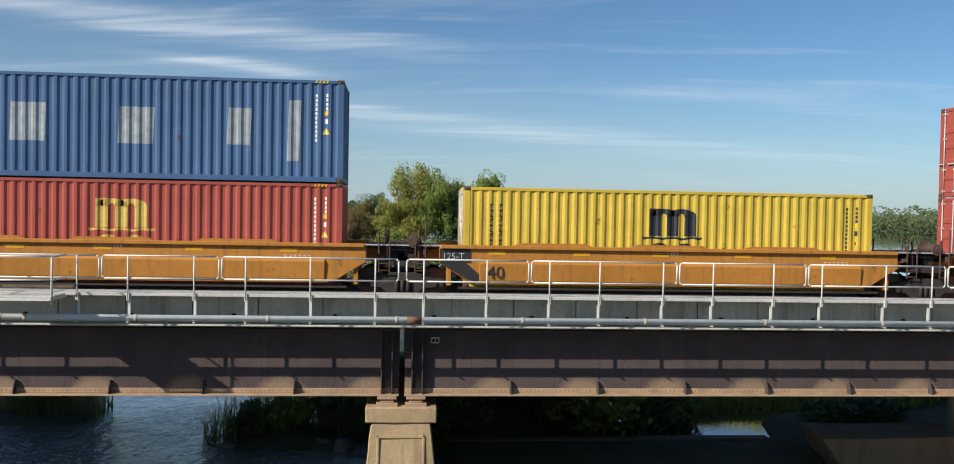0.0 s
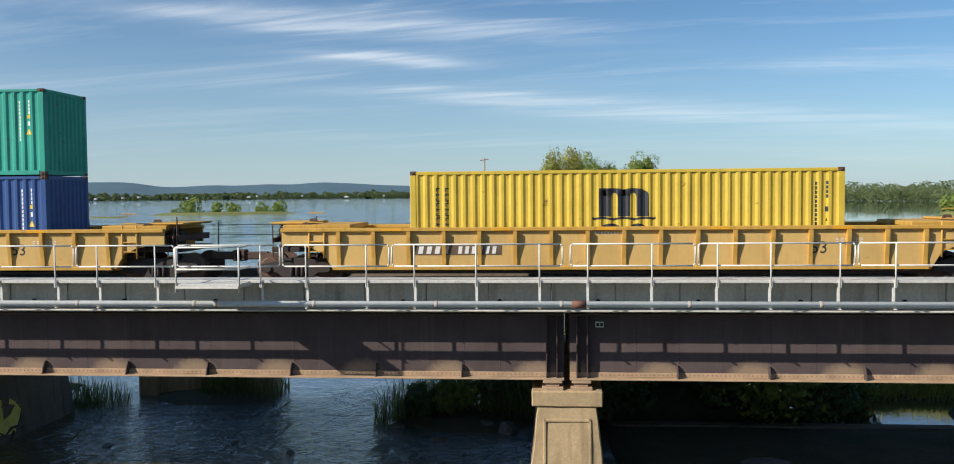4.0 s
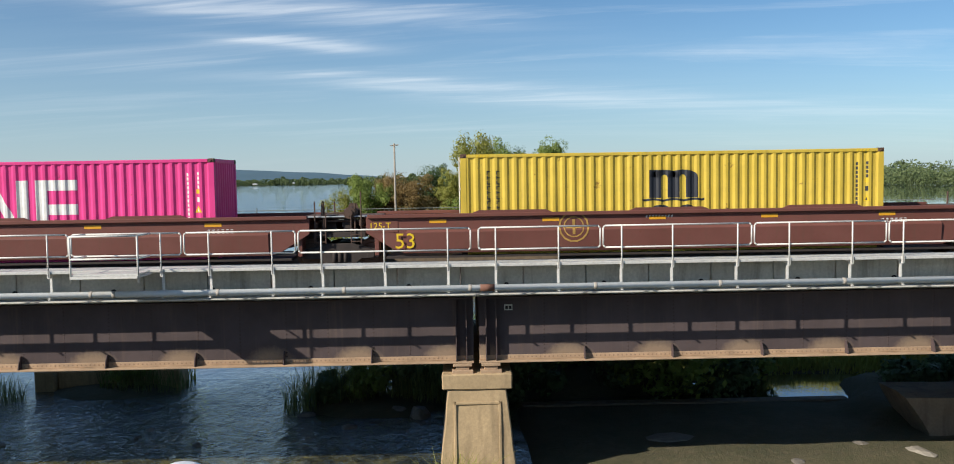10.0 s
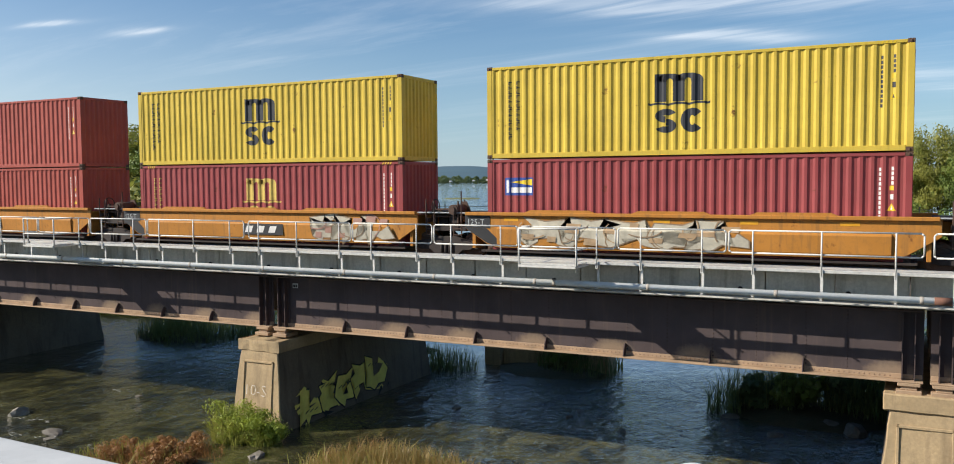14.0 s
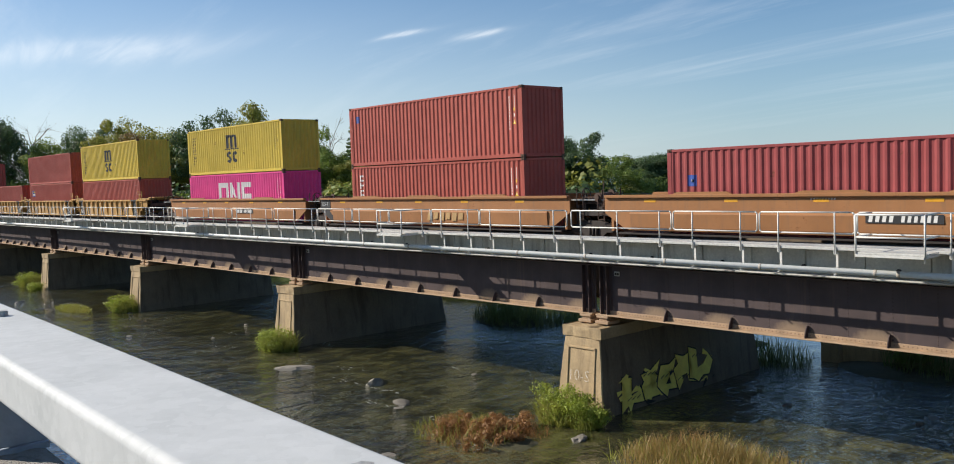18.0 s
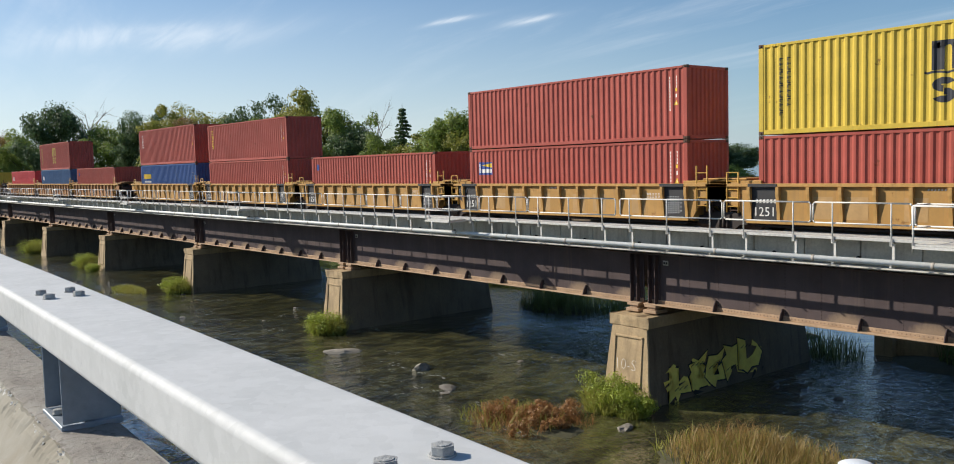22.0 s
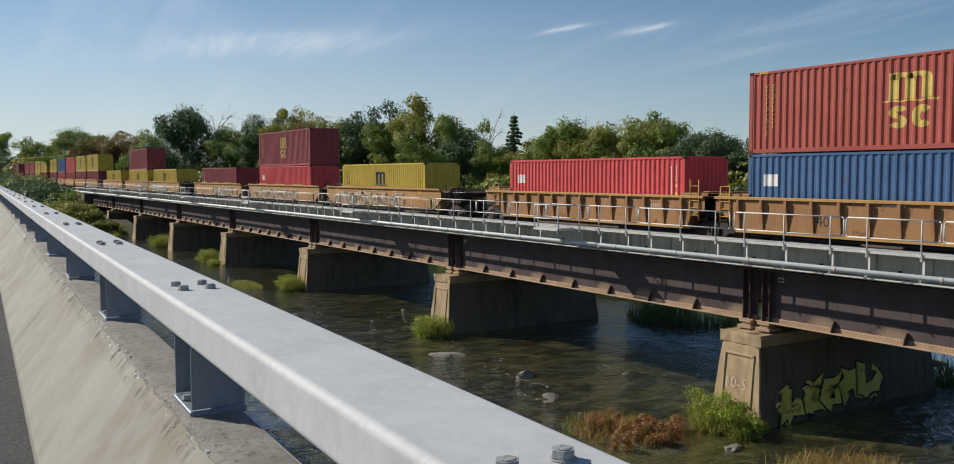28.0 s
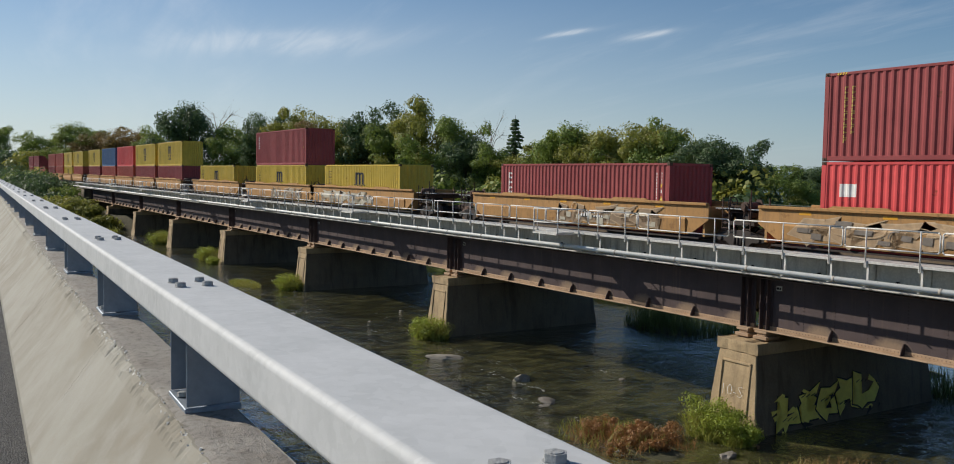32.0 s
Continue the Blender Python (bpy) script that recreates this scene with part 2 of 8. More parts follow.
# ---- materials ----
class Nodes:
    def __init__(self, name):
        self.m = bpy.data.materials.new(name)
        self.m.use_nodes = True
        self.t = self.m.node_tree
        self.b = self.t.nodes["Principled BSDF"]
        self.tc = self.t.nodes.new("ShaderNodeTexCoord")
        self.co = self.tc.outputs["Object"]

    def n(self, kind, **ins):
        nd = self.t.nodes.new(kind)
        for k, v in ins.items():
            self.put(nd.inputs[k.replace("_", " ")], v)
        return nd

    def put(self, sock, v):
        if hasattr(v, "is_output"):
            self.t.links.new(v, sock)
        else:
            sock.default_value = v

    def world_co(self):
        self.co = self.n("ShaderNodeNewGeometry").outputs["Position"]
        return self.co

    def scaled(self, sx, sy, sz):
        nd = self.t.nodes.new("ShaderNodeMapping")
        self.t.links.new(self.co, nd.inputs[0])
        nd.inputs["Scale"].default_value = (sx, sy, sz)
        return nd.outputs[0]

    def noise(self, scale, detail=5, rough=0.6, vec=None, dist=0.0):
        nd = self.n("ShaderNodeTexNoise", Scale=scale, Detail=detail, Roughness=rough, Distortion=dist)
        self.t.links.new(vec or self.co, nd.inputs["Vector"])
        return nd.outputs["Fac"]

    def ramp(self, fac, lo, hi, a=0.0, b=1.0):
        nd = self.n("ShaderNodeMapRange")
        self.t.links.new(fac, nd.inputs[0])
        for k, v in zip((1, 2, 3, 4), (lo, hi, a, b)):
            nd.inputs[k].default_value = v
        return nd.outputs[0]

    def mix(self, fac, a, b, how="MIX"):
        nd = self.t.nodes.new("ShaderNodeMix")
        nd.data_type, nd.blend_type = "RGBA", how
        self.put(nd.inputs["Factor"], fac)
        for k, v in ((6, a), (7, b)):
            self.put(nd.inputs[k], v if hasattr(v, "is_output") else (*v, 1))
        return nd.outputs[2]

    def math(self, op, a, b=0.0, clamp=False):
        nd = self.t.nodes.new("ShaderNodeMath")
        nd.operation, nd.use_clamp = op, clamp
        self.put(nd.inputs[0], a)
        self.put(nd.inputs[1], b)
        return nd.outputs[0]

    def rnd(self):
        return self.n("ShaderNodeObjectInfo").outputs["Random"]

    def bump(self, h, strength=0.3, dist=0.02):
        nd = self.n("ShaderNodeBump", Strength=strength, Distance=dist)
        self.t.links.new(h, nd.inputs["Height"])
        self.t.links.new(nd.outputs[0], self.b.inputs["Normal"])
        self.t.links.new(nd.outputs[0], self.b.inputs["Coat Normal"])

    def done(self, color, rough=0.6, metal=0.0, spec=None):
        self.put(self.b.inputs["Base Color"], color if hasattr(color, "is_output") else (*color, 1))
        self.put(self.b.inputs["Roughness"], rough)
        self.b.inputs["Metallic"].default_value = metal
        if spec is not None:
            self.b.inputs["Specular IOR Level"].default_value = spec
        return self.m


def paint(name, c, rough=0.5, dirt=0.35, rust=0.0, dirt_c=(0.10, 0.075, 0.05), rust_c=(0.13, 0.045, 0.018), fade=0.12, spec=0.22):
    """Weathered paint on steel: faded patches, run-down streaks, grime and spots of rust."""
    s = Nodes(name)
    big = s.noise(0.55, 4)
    c2 = tuple(min(1, x * (1 + fade) + fade * 0.06) for x in c)
    c3 = tuple(x * (1 - fade) for x in c)
    col = s.mix(s.ramp(big, 0.3, 0.7), c3, c2)
    st = s.noise(3.0, 5, 0.6, s.scaled(2.2, 2.2, 0.16))
    g = s.noise(7.0, 6, 0.65)
    col = s.mix(s.math("MULTIPLY", s.ramp(st, 0.52, 0.78), dirt), col, dirt_c)
    col = s.mix(s.math("MULTIPLY", s.ramp(g, 0.5, 0.85), dirt * 0.6), col, dirt_c)
    if rust:
        r = s.noise(2.3, 8, 0.7)
        col = s.mix(s.ramp(r, 0.66 - 0.2 * rust, 0.74 - 0.14 * rust), col, rust_c)
    s.bump(g, 0.08, 0.01)
    return s.done(col, s.ramp(g, 0.3, 0.7, rough - 0.08, rough + 0.14), 0.0, spec)


def plain(name, c, rough=0.6, metal=0.0, var=0.15, scale=6.0, bump=0.1, spec=None):
    s = Nodes(name)
    a, b = s.noise(scale, 6, 0.65), s.noise(scale * 0.13, 3)
    col = s.mix(s.ramp(a, 0.3, 0.7), tuple(x * (1 - var) for x in c), tuple(min(1, x * (1 + var)) for x in c))
    col = s.mix(s.ramp(b, 0.35, 0.65, 0, 0.35), col, tuple(x * 0.75 for x in c))
    if bump:
        s.bump(a, bump, 0.02)
    return s.done(col, s.ramp(a, 0.3, 0.7, max(0.02, rough - 0.07), rough + 0.07), metal, spec)


def concrete(name, c, stain=(0.07, 0.06, 0.05), amount=0.6, scale=1.0):
    s = Nodes(name)
    s.world_co()
    a, b = s.noise(14 * scale, 8, 0.7), s.noise(0.9 * scale, 5)
    d = s.noise(1.6 * scale, 6, 0.65, s.scaled(1.5, 1.5, 0.22), 0.3)
    col = s.mix(s.ramp(a, 0.3, 0.7), tuple(x * 0.8 for x in c), tuple(x * 1.15 for x in c))
    col = s.mix(s.ramp(b, 0.38, 0.7, 0, 0.6), col, tuple(x * 0.62 for x in c))
    col = s.mix(s.ramp(d, 0.5, 0.72, 0, amount), col, stain)
    s.bump(s.math("ADD", a, s.math("MULTIPLY", b, 2.0)), 0.35, 0.02)
    return s.done(col, 0.88)

# ---- materials of the bridge ----
M_GIRDER = paint("girder_paint", (0.080, 0.058, 0.058), 0.7, 0.45, 0.35, dirt_c=(0.12, 0.085, 0.065), rust_c=(0.09, 0.042, 0.025), spec=0.12)
M_FLANGE = plain("dusty_flange", (0.40, 0.275, 0.175), 0.85, 0, 0.25, 3.0)
# web plates: the same paint, with tan fans low beside the brackets
s = Nodes("girder_web_paint")
k1, k2, k3 = s.noise(0.7, 4), s.noise(9, 6, 0.65), s.noise(3.0, 5, 0.6, s.scaled(2.0, 1, 0.12))
kc = s.mix(s.ramp(k1, 0.3, 0.7), (0.070, 0.055, 0.055), (0.108, 0.084, 0.083))
kc = s.mix(s.ramp(k3, 0.55, 0.8, 0, 0.5), kc, (0.17, 0.125, 0.095))
kc = s.mix(s.ramp(k2, 0.6, 0.8, 0, 0.5), kc, (0.13, 0.075, 0.05))
ks = s.n("ShaderNodeSeparateXYZ")
s.t.links.new(s.co, ks.inputs[0])
ph = s.math("FRACT", s.math("DIVIDE", s.math("SUBTRACT", ks.outputs["X"], 2.677), 2.238))
dx = s.math("MULTIPLY", s.math("MINIMUM", s.math("ABSOLUTE", s.math("SUBTRACT", ph, 0.86)), s.math("ABSOLUTE", s.math("ADD", ph, 0.14))), 2.238)
rr_ = s.math("ADD", s.math("POWER", s.math("DIVIDE", dx, 0.62), 2.0), s.math("POWER", s.math("DIVIDE", s.math("SUBTRACT", ks.outputs["Z"], 3.13), 0.46), 2.0))
fan = s.ramp(s.math("ADD", rr_, s.math("MULTIPLY", s.math("SUBTRACT", k2, 0.5), 0.8)), 0.35, 1.25, 0.62, 0.0)
kc = s.mix(fan, kc, (0.36, 0.26, 0.17))
s.bump(k2, 0.08, 0.01)
M_WEB = s.done(kc, s.ramp(k2, 0.3, 0.7, 0.68, 0.84), 0.0, 0.09)
M_RIVET = plain("rivet_paint", (0.085, 0.063, 0.060), 0.75, spec=0.12)
M_RIVETD = plain("dusty_rivet", (0.30, 0.21, 0.14), 0.9, spec=0.1)
M_DECK = concrete("deck_concrete", (0.62, 0.595, 0.52), (0.17, 0.14, 0.10), 0.65)
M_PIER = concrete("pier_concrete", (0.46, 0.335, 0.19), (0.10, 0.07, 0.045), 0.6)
# pier concrete darkened for the shaded sides; the shade is in its colour
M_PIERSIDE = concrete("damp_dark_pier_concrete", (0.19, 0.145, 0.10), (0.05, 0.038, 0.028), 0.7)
M_GALV = plain("galvanised_rail", (0.68, 0.66, 0.61), 0.5, 0.0, 0.12, 9)
M_PIPE = plain("white_pipe", (0.74, 0.74, 0.70), 0.5, 0, 0.10, 5, spec=0.3)
M_COLLAR = plain("grey_pipe_collar", (0.40, 0.36, 0.31), 0.7, 0, 0.3, 8)
M_PIPERUST = plain("rusty_coupling", (0.16, 0.075, 0.05), 0.8, 0, 0.3)
M_GRATE = plain("walkway_grating", (0.56, 0.55, 0.51), 0.6, 0, 0.2, 12)
M_DARK = plain("dark_opening", (0.015, 0.014, 0.013), 0.9, 0, 0.2)
M_BALLAST = plain("ballast", (0.10, 0.085, 0.07), 0.95, 0, 0.5, 22, 0.8)
M_RAIL = plain("rail_steel", (0.20, 0.13, 0.09), 0.45, 0.4, 0.2)
M_TIE = plain("tie_wood", (0.055, 0.042, 0.033), 0.9, 0, 0.3)
M_CHALK = plain("white_chalk", (0.72, 0.70, 0.66), 0.9, 0, 0.1)
M_GRAF_Y = plain("olive_spray", (0.92, 0.72, 0.15), 0.7, 0, 0.2, 3)
M_GRAF_K = plain("black_spray", (0.02, 0.02, 0.02), 0.7, 0, 0.2)

SPAN = 18.78
JOINTS = [SPAN * (1 - k) for k in range(10)]      # x of the joints, from the right abutment to the left one
FAR_Y = 7.45        # far edge line of the bridge
Z_BOT, Z_TOP, Z_WALK, TRACK_Y, Z_RAIL = 3.13, 4.80, 5.74, 4.33, 5.24
STIFF = [2.75, 4.99, 7.28, 9.45, 11.68, 13.91, 16.12]


def girder_span(x0, y_web, out, near):
    """One riveted plate girder from x0 to x0 + SPAN; out is -1 where its face looks at the viewer."""
    g = thing("plate_girder", "dark brown riveted steel plate girder with dusty bottom flange", "bridge girder", "girders of the rail bridge", at=pose(x0, y_web, 0))
    e = 0.07
    bm = bmesh.new()
    box(bm, e, -0.012, Z_BOT + 0.04, SPAN - e, 0.012, Z_TOP - 0.04)
    part("web", fix(bm), M_WEB, g)
    bm = bmesh.new()
    box(bm, e, -0.26, Z_BOT, SPAN - e, 0.26, Z_BOT + 0.04)
    part("bottom_flange", bev(bm, 0.008), M_FLANGE, g, "dust-covered bottom flange")
    bm = bmesh.new()
    box(bm, e, -0.24, Z_TOP - 0.04, SPAN - e, 0.24, Z_TOP)
    part("top_flange", bev(bm, 0.008), M_GIRDER, g)
    if not near:
        return g
    bm = bmesh.new()
    box(bm, e + 0.02, -0.035, Z_BOT + 0.042, SPAN - e - 0.02, -0.014, Z_BOT + 0.16)
    part("flange_angle", bev(bm, 0.006), M_FLANGE, g)
    # gusset brackets over the flange
    bm = prism(bmesh.new(), [(-0.235, Z_BOT + 0.043), (-0.016, Z_BOT + 0.043), (-0.016, Z_BOT + 0.36), (-0.09, Z_BOT + 0.36), (-0.18, Z_BOT + 0.22)], -0.012, 0.012, "x")
    gus = part("gusset_bracket", fix(bm), M_GIRDER, g)
    gus.matrix_basis = pose(STIFF[0], 0, 0)
    for s in STIFF[1:]:
        share("gusset_bracket", gus.data, g, pose(s, 0, 0))
    # end stiffeners: four deep angles at each end
    bm = box(bmesh.new(), -0.012, -0.20, Z_BOT + 0.043, 0.012, -0.016, Z_TOP - 0.043)
    box(bm, 0.012, -0.034, Z_BOT + 0.043, 0.10, -0.016, Z_TOP - 0.043)
    es = part("end_stiffener", fix(bm), M_GIRDER, g)
    es.matrix_basis = pose(0.25, 0, 0)
    for s in (0.51, SPAN - 0.51, SPAN - 0.25):
        share("end_stiffener", es.data, g, pose(s, 0, 0))
    # splice seams and rivets
    seams = []
    ks = [0.72] + STIFF + [SPAN - 0.72]
    for a, b in zip(ks, ks[1:]):
        seams += [a + (b - a) * 0.5]
    bm = bmesh.new()
    r = 0.027
    for x in seams + [k + 0.05 for k in STIFF]:
        for z in np.arange(Z_BOT + 0.22, Z_TOP - 0.1, 0.095):
            for dx in (0.0,):
                vs = [bm.verts.new((x + dx + r * math.cos(a), -0.0125, z + r * math.sin(a))) for a in np.arange(0, 6.2, math.pi / 3)]
                top = bm.verts.new((x + dx, -0.024, z))
                for i in range(6):
                    bm.faces.new((vs[i], vs[(i + 1) % 6], top))
    for x in np.arange(0.75, SPAN - 0.75, 0.11):
        for z in (Z_BOT + 0.10,):
            vs = [bm.verts.new((x + r * math.cos(a), -0.0355, z + r * math.sin(a))) for a in np.arange(0, 6.2, math.pi / 2)]
            top = bm.verts.new((x, -0.046, z))
            for i in range(4):
                bm.faces.new((vs[i], vs[(i + 1) % 4], top)).material_index = 1
    tagged(part("rivets", fix(bm), [M_RIVET, M_RIVETD], g), kind="stuff")
    for x in (seams[1], seams[4], seams[6]):
        bm = box(bmesh.new(), x - 0.16, -0.0135, Z_BOT + 0.165, x + 0.16, -0.0122, Z_TOP - 0.05)
        part("splice_plate", fix(bm), M_WEB, g)
    bm = box(bmesh.new(), 0.72, -0.03, 4.43, 0.93, -0.014, 4.58)
    pl = part("number_plate", bev(bm, 0.004), M_DECK, g, "small grey metal plate with two dark bars")
    bm = box(bmesh.new(), 0.745, -0.034, 4.46, 0.82, -0.0305, 4.54)
    box(bm, 0.84, -0.034, 4.46, 0.905, -0.0305, 4.54)
    part("marking_bar", fix(bm), M_DARK, pl)
    return g


for j, x in enumerate(JOINTS[1:]):
    girder_span(x, 0.12, -1, True)
    girder_span(x, FAR_Y - 0.12, 1, False)
    girder_span(x, 3.2, 1, False)
    girder_span(x, 5.9, 1, False)

# ---- piers ----
PIER_Y = {0: -0.25}


def pier(k):
    x, yn = -SPAN * k, PIER_Y.get(k, -0.76)
    p = thing("bridge_pier", "tapered tan concrete bridge pier with weathered cap and recessed panel", "bridge pier", "piers of the rail bridge", at=pose(x, 0, 0))
    yf = 8.2
    bm = bmesh.new()
    # battered shaft, narrower at the top, dug into the river bed
    lo = [(-1.12, yn - 0.32), (1.12, yn - 0.32), (1.12, yf + 0.35), (-1.12, yf + 0.35)]
    hi = [(-0.74, yn + 0.03), (0.74, yn + 0.03), (0.74, yf), (-0.74, yf)]
    a = [bm.verts.new((*q, -1.0)) for q in lo]
    b = [bm.verts.new((*q, 2.48)) for q in hi]
    for i in range(4):
        bm.faces.new((a[i], a[(i + 1) % 4], b[(i + 1) % 4], b[i]))
    bm.faces.new(a[::-1])
    bm.faces.new(b)
    bmesh.ops.subdivide_edges(bm, edges=bm.edges[:], cuts=9, use_grid_fill=True)
    for v in bm.verts:
        v.co += noise.noise_vector(v.co * 1.7 + Vector((k * 7.3, 0, 0))) * 0.022
    bev(bm, 0.03, 1, 0.9)
    # side faces take the darkened copy, with shade put into the colour
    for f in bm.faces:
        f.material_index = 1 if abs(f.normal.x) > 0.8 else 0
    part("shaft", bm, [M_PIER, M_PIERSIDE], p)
    # raised frame around the sunk panel of the near face
    sl = 0.35 / 3.48

    def yy(z):
        return yn + 0.03 - (2.48 - z) * sl

    for nm, (xa, xb, za, zb) in {"l": (-0.60, -0.53, 0.50, 2.18), "r": (0.53, 0.60, 0.50, 2.18), "t": (-0.60, 0.60, 2.11, 2.18), "b": (-0.60, 0.60, 0.50, 0.57)}.items():
        bm = bmesh.new()
        pts = [(yy(za) - 0.035, za), (yy(za) + 0.05, za), (yy(zb) + 0.05, zb), (yy(zb) - 0.035, zb)]
        w = 0.0 if nm in "tb" else 0.0
        prism(bm, pts, xa + w, xb - w, "x")
        part("panel_moulding", bev(bm, 0.012), M_PIER, p)
    cw = 0.80 if k else 0.885
    bm = box(bmesh.new(), -cw, yn + (0.0 if k else -0.02), 2.48, cw, yf + 0.1, 2.88)
    bmesh.ops.subdivide_edges(bm, edges=[e for e in bm.edges], cuts=7, use_grid_fill=True)
    for v in bm.verts:
        n = noise.noise_vector(v.co * 3.1 + Vector((k * 3.7, 5, 0)))
        v.co += n * (0.035 if k else 0.012)
        if v.co.z > 2.85 and k:
            v.co.z -= abs(n.x) * 0.14
            if abs(v.co.x) > 0.7 or v.co.y < yn + 0.1:
                v.co.z -= 0.05 + 0.10 * abs(n.y)
                v.co.x *= 0.96
    part("cap", bev(bm, 0.03, 1, 0.9), M_PIER, p, "chipped concrete cap" if k else "square concrete cap")
    for yb in (0.12, 3.2, 5.9, FAR_Y - 0.12):
        for xs in (-0.36, 0.36):
            bm = box(bmesh.new(), xs - 0.27, yb - 0.30, 2.86, xs + 0.27, yb + 0.30, 2.96)
            box(bm, xs - 0.17, yb - 0.22, 2.96, xs + 0.17, yb + 0.22, 3.05)
            box(bm, xs - 0.24, yb - 0.27, 3.05, xs + 0.24, yb + 0.27, Z_BOT - 0.003)
            part("bearing", bev(bm, 0.01), M_FLANGE, p, "rusty steel bearing shoe")
    return p


GRA = (0.10, 0.10, 4.7, 1.02, 0.30)      # wall-writing on the second pier: start, foot, length, letter height, rise
PIERS = [pier(k) for k in range(0, 8)]

# chalk marks on two piers
def ring(bm, cx, cz, rx, rz, w, a0=0.0, a1=360.0, y=0.0):
    n = 14
    pr = None
    for i in range(n + 1):
        a = radians(a0 + (a1 - a0) * i / n)
        q = (bm.verts.new((cx + (rx - w) * math.cos(a), y, cz + (rz - w) * math.sin(a))), bm.verts.new((cx + rx * math.cos(a), y, cz + rz * math.sin(a))))
        if pr:
            bm.faces.new((pr[0], pr[1], q[1], q[0]))
        pr = q


bm = bmesh.new()
for cx, cz, a0 in ((-0.12, 1.80, 0), (0.18, 1.80, 60), (-0.15, 1.33, 0), (0.12, 1.33, 70)):
    ring(bm, cx, cz, 0.10, 0.10, 0.022, a0, a0 + (360 if a0 == 0 else 250))
box(bm, -0.22, -0.001, 1.0, -0.20, 0.0, 1.27)
m = part("chalk_mark", bm, M_CHALK, PIERS[0], "faded white chalk loops")
m.matrix_basis = pose(0, PIER_Y[0] - 0.102, 0, -5.5)
bm = letters("10-S", 0.52, -0.016)
m = part("chalk_mark", bm, M_CHALK, PIERS[1], "white chalk lettering 10-S")
m.matrix_basis = pose(-0.52, -0.76 - 0.155, 1.08, -5.5)

# ---- graffiti on the side of the second pier: jagged olive letters with black edges ----
# angular letters with pointed serifs, a black edge under each and thin cut-in lines
LETTER_L = [(0.0, 1.0), (0.42, 0.90), (0.30, 0.74), (0.34, 0.34), (0.62, 0.40), (0.74, 0.58), (0.86, 0.30), (0.98, 0.02), (0.62, 0.06), (0.40, 0.10), (0.22, -0.18), (0.16, 0.06), (-0.16, -0.10), (0.02, 0.22), (0.14, 0.34), (0.10, 0.72)]
LETTER_E = [(0.04, 0.86), (0.50, 0.90), (0.98, 1.14), (0.80, 0.80), (0.40, 0.72), (0.40, 0.60), (0.80, 0.66), (0.68, 0.46), (0.40, 0.40), (0.40, 0.28), (0.70, 0.30), (1.04, 0.42), (0.88, 0.02), (0.44, 0.04), (0.30, -0.16), (0.10, 0.06), (0.16, 0.42), (0.02, 0.50), (0.14, 0.62)]
LETTER_G = [(1.0, 1.04), (0.60, 0.86), (0.18, 0.92), (0.02, 0.60), (-0.08, 0.30), (0.12, 0.06), (0.36, -0.16), (0.46, 0.06), (0.86, 0.0), (0.92, 0.40), (1.06, 0.54), (0.52, 0.56), (0.56, 0.42), (0.66, 0.38), (0.60, 0.22), (0.34, 0.26), (0.28, 0.52), (0.40, 0.68), (0.80, 0.70)]
LETTER_A = [(0.10, 1.10), (0.52, 0.94), (0.80, 1.0), (0.84, 0.60), (0.92, 0.24), (1.04, -0.06), (0.68, 0.06), (0.62, 0.34), (0.36, 0.32), (0.36, 0.10), (0.14, -0.12), (0.06, 0.16), (0.14, 0.56), (-0.04, 0.62), (0.26, 0.78)]
LETTER_TAIL = [(0.0, 1.18), (0.40, 1.0), (0.32, 0.80), (0.36, 0.36), (0.70, 0.44), (1.02, 0.72), (1.22, 0.44), (0.96, 0.02), (0.62, 0.06), (0.36, -0.10), (0.14, 0.06), (-0.08, 0.12), (0.12, 0.40), (0.08, 0.80)]
WORD = [LETTER_L, LETTER_E, LETTER_G, LETTER_A, LETTER_TAIL]


def wild_word(bm, shapes, x0, z0, w, h, rise, y, grow, mi):
    """Overlapping letters of a wall-writing, each a flat plate of its own height above the last."""
    n = len(shapes)
    for i, sh in enumerate(shapes):
        lw = w / n
        cx, cz = sum(p[0] for p in sh) / len(sh), sum(p[1] for p in sh) / len(sh)
        vs = []
        for px, pz in sh:
            d = Vector((px - cx, pz - cz)).normalized() * grow
            vs.append(bm.verts.new((x0 + lw * (i + px * 1.22) + d.x, y - 0.004 * i, z0 + rise * (i + px) / n + h * pz + d.y)))
        bm.faces.new(vs).material_index = mi
    return bm


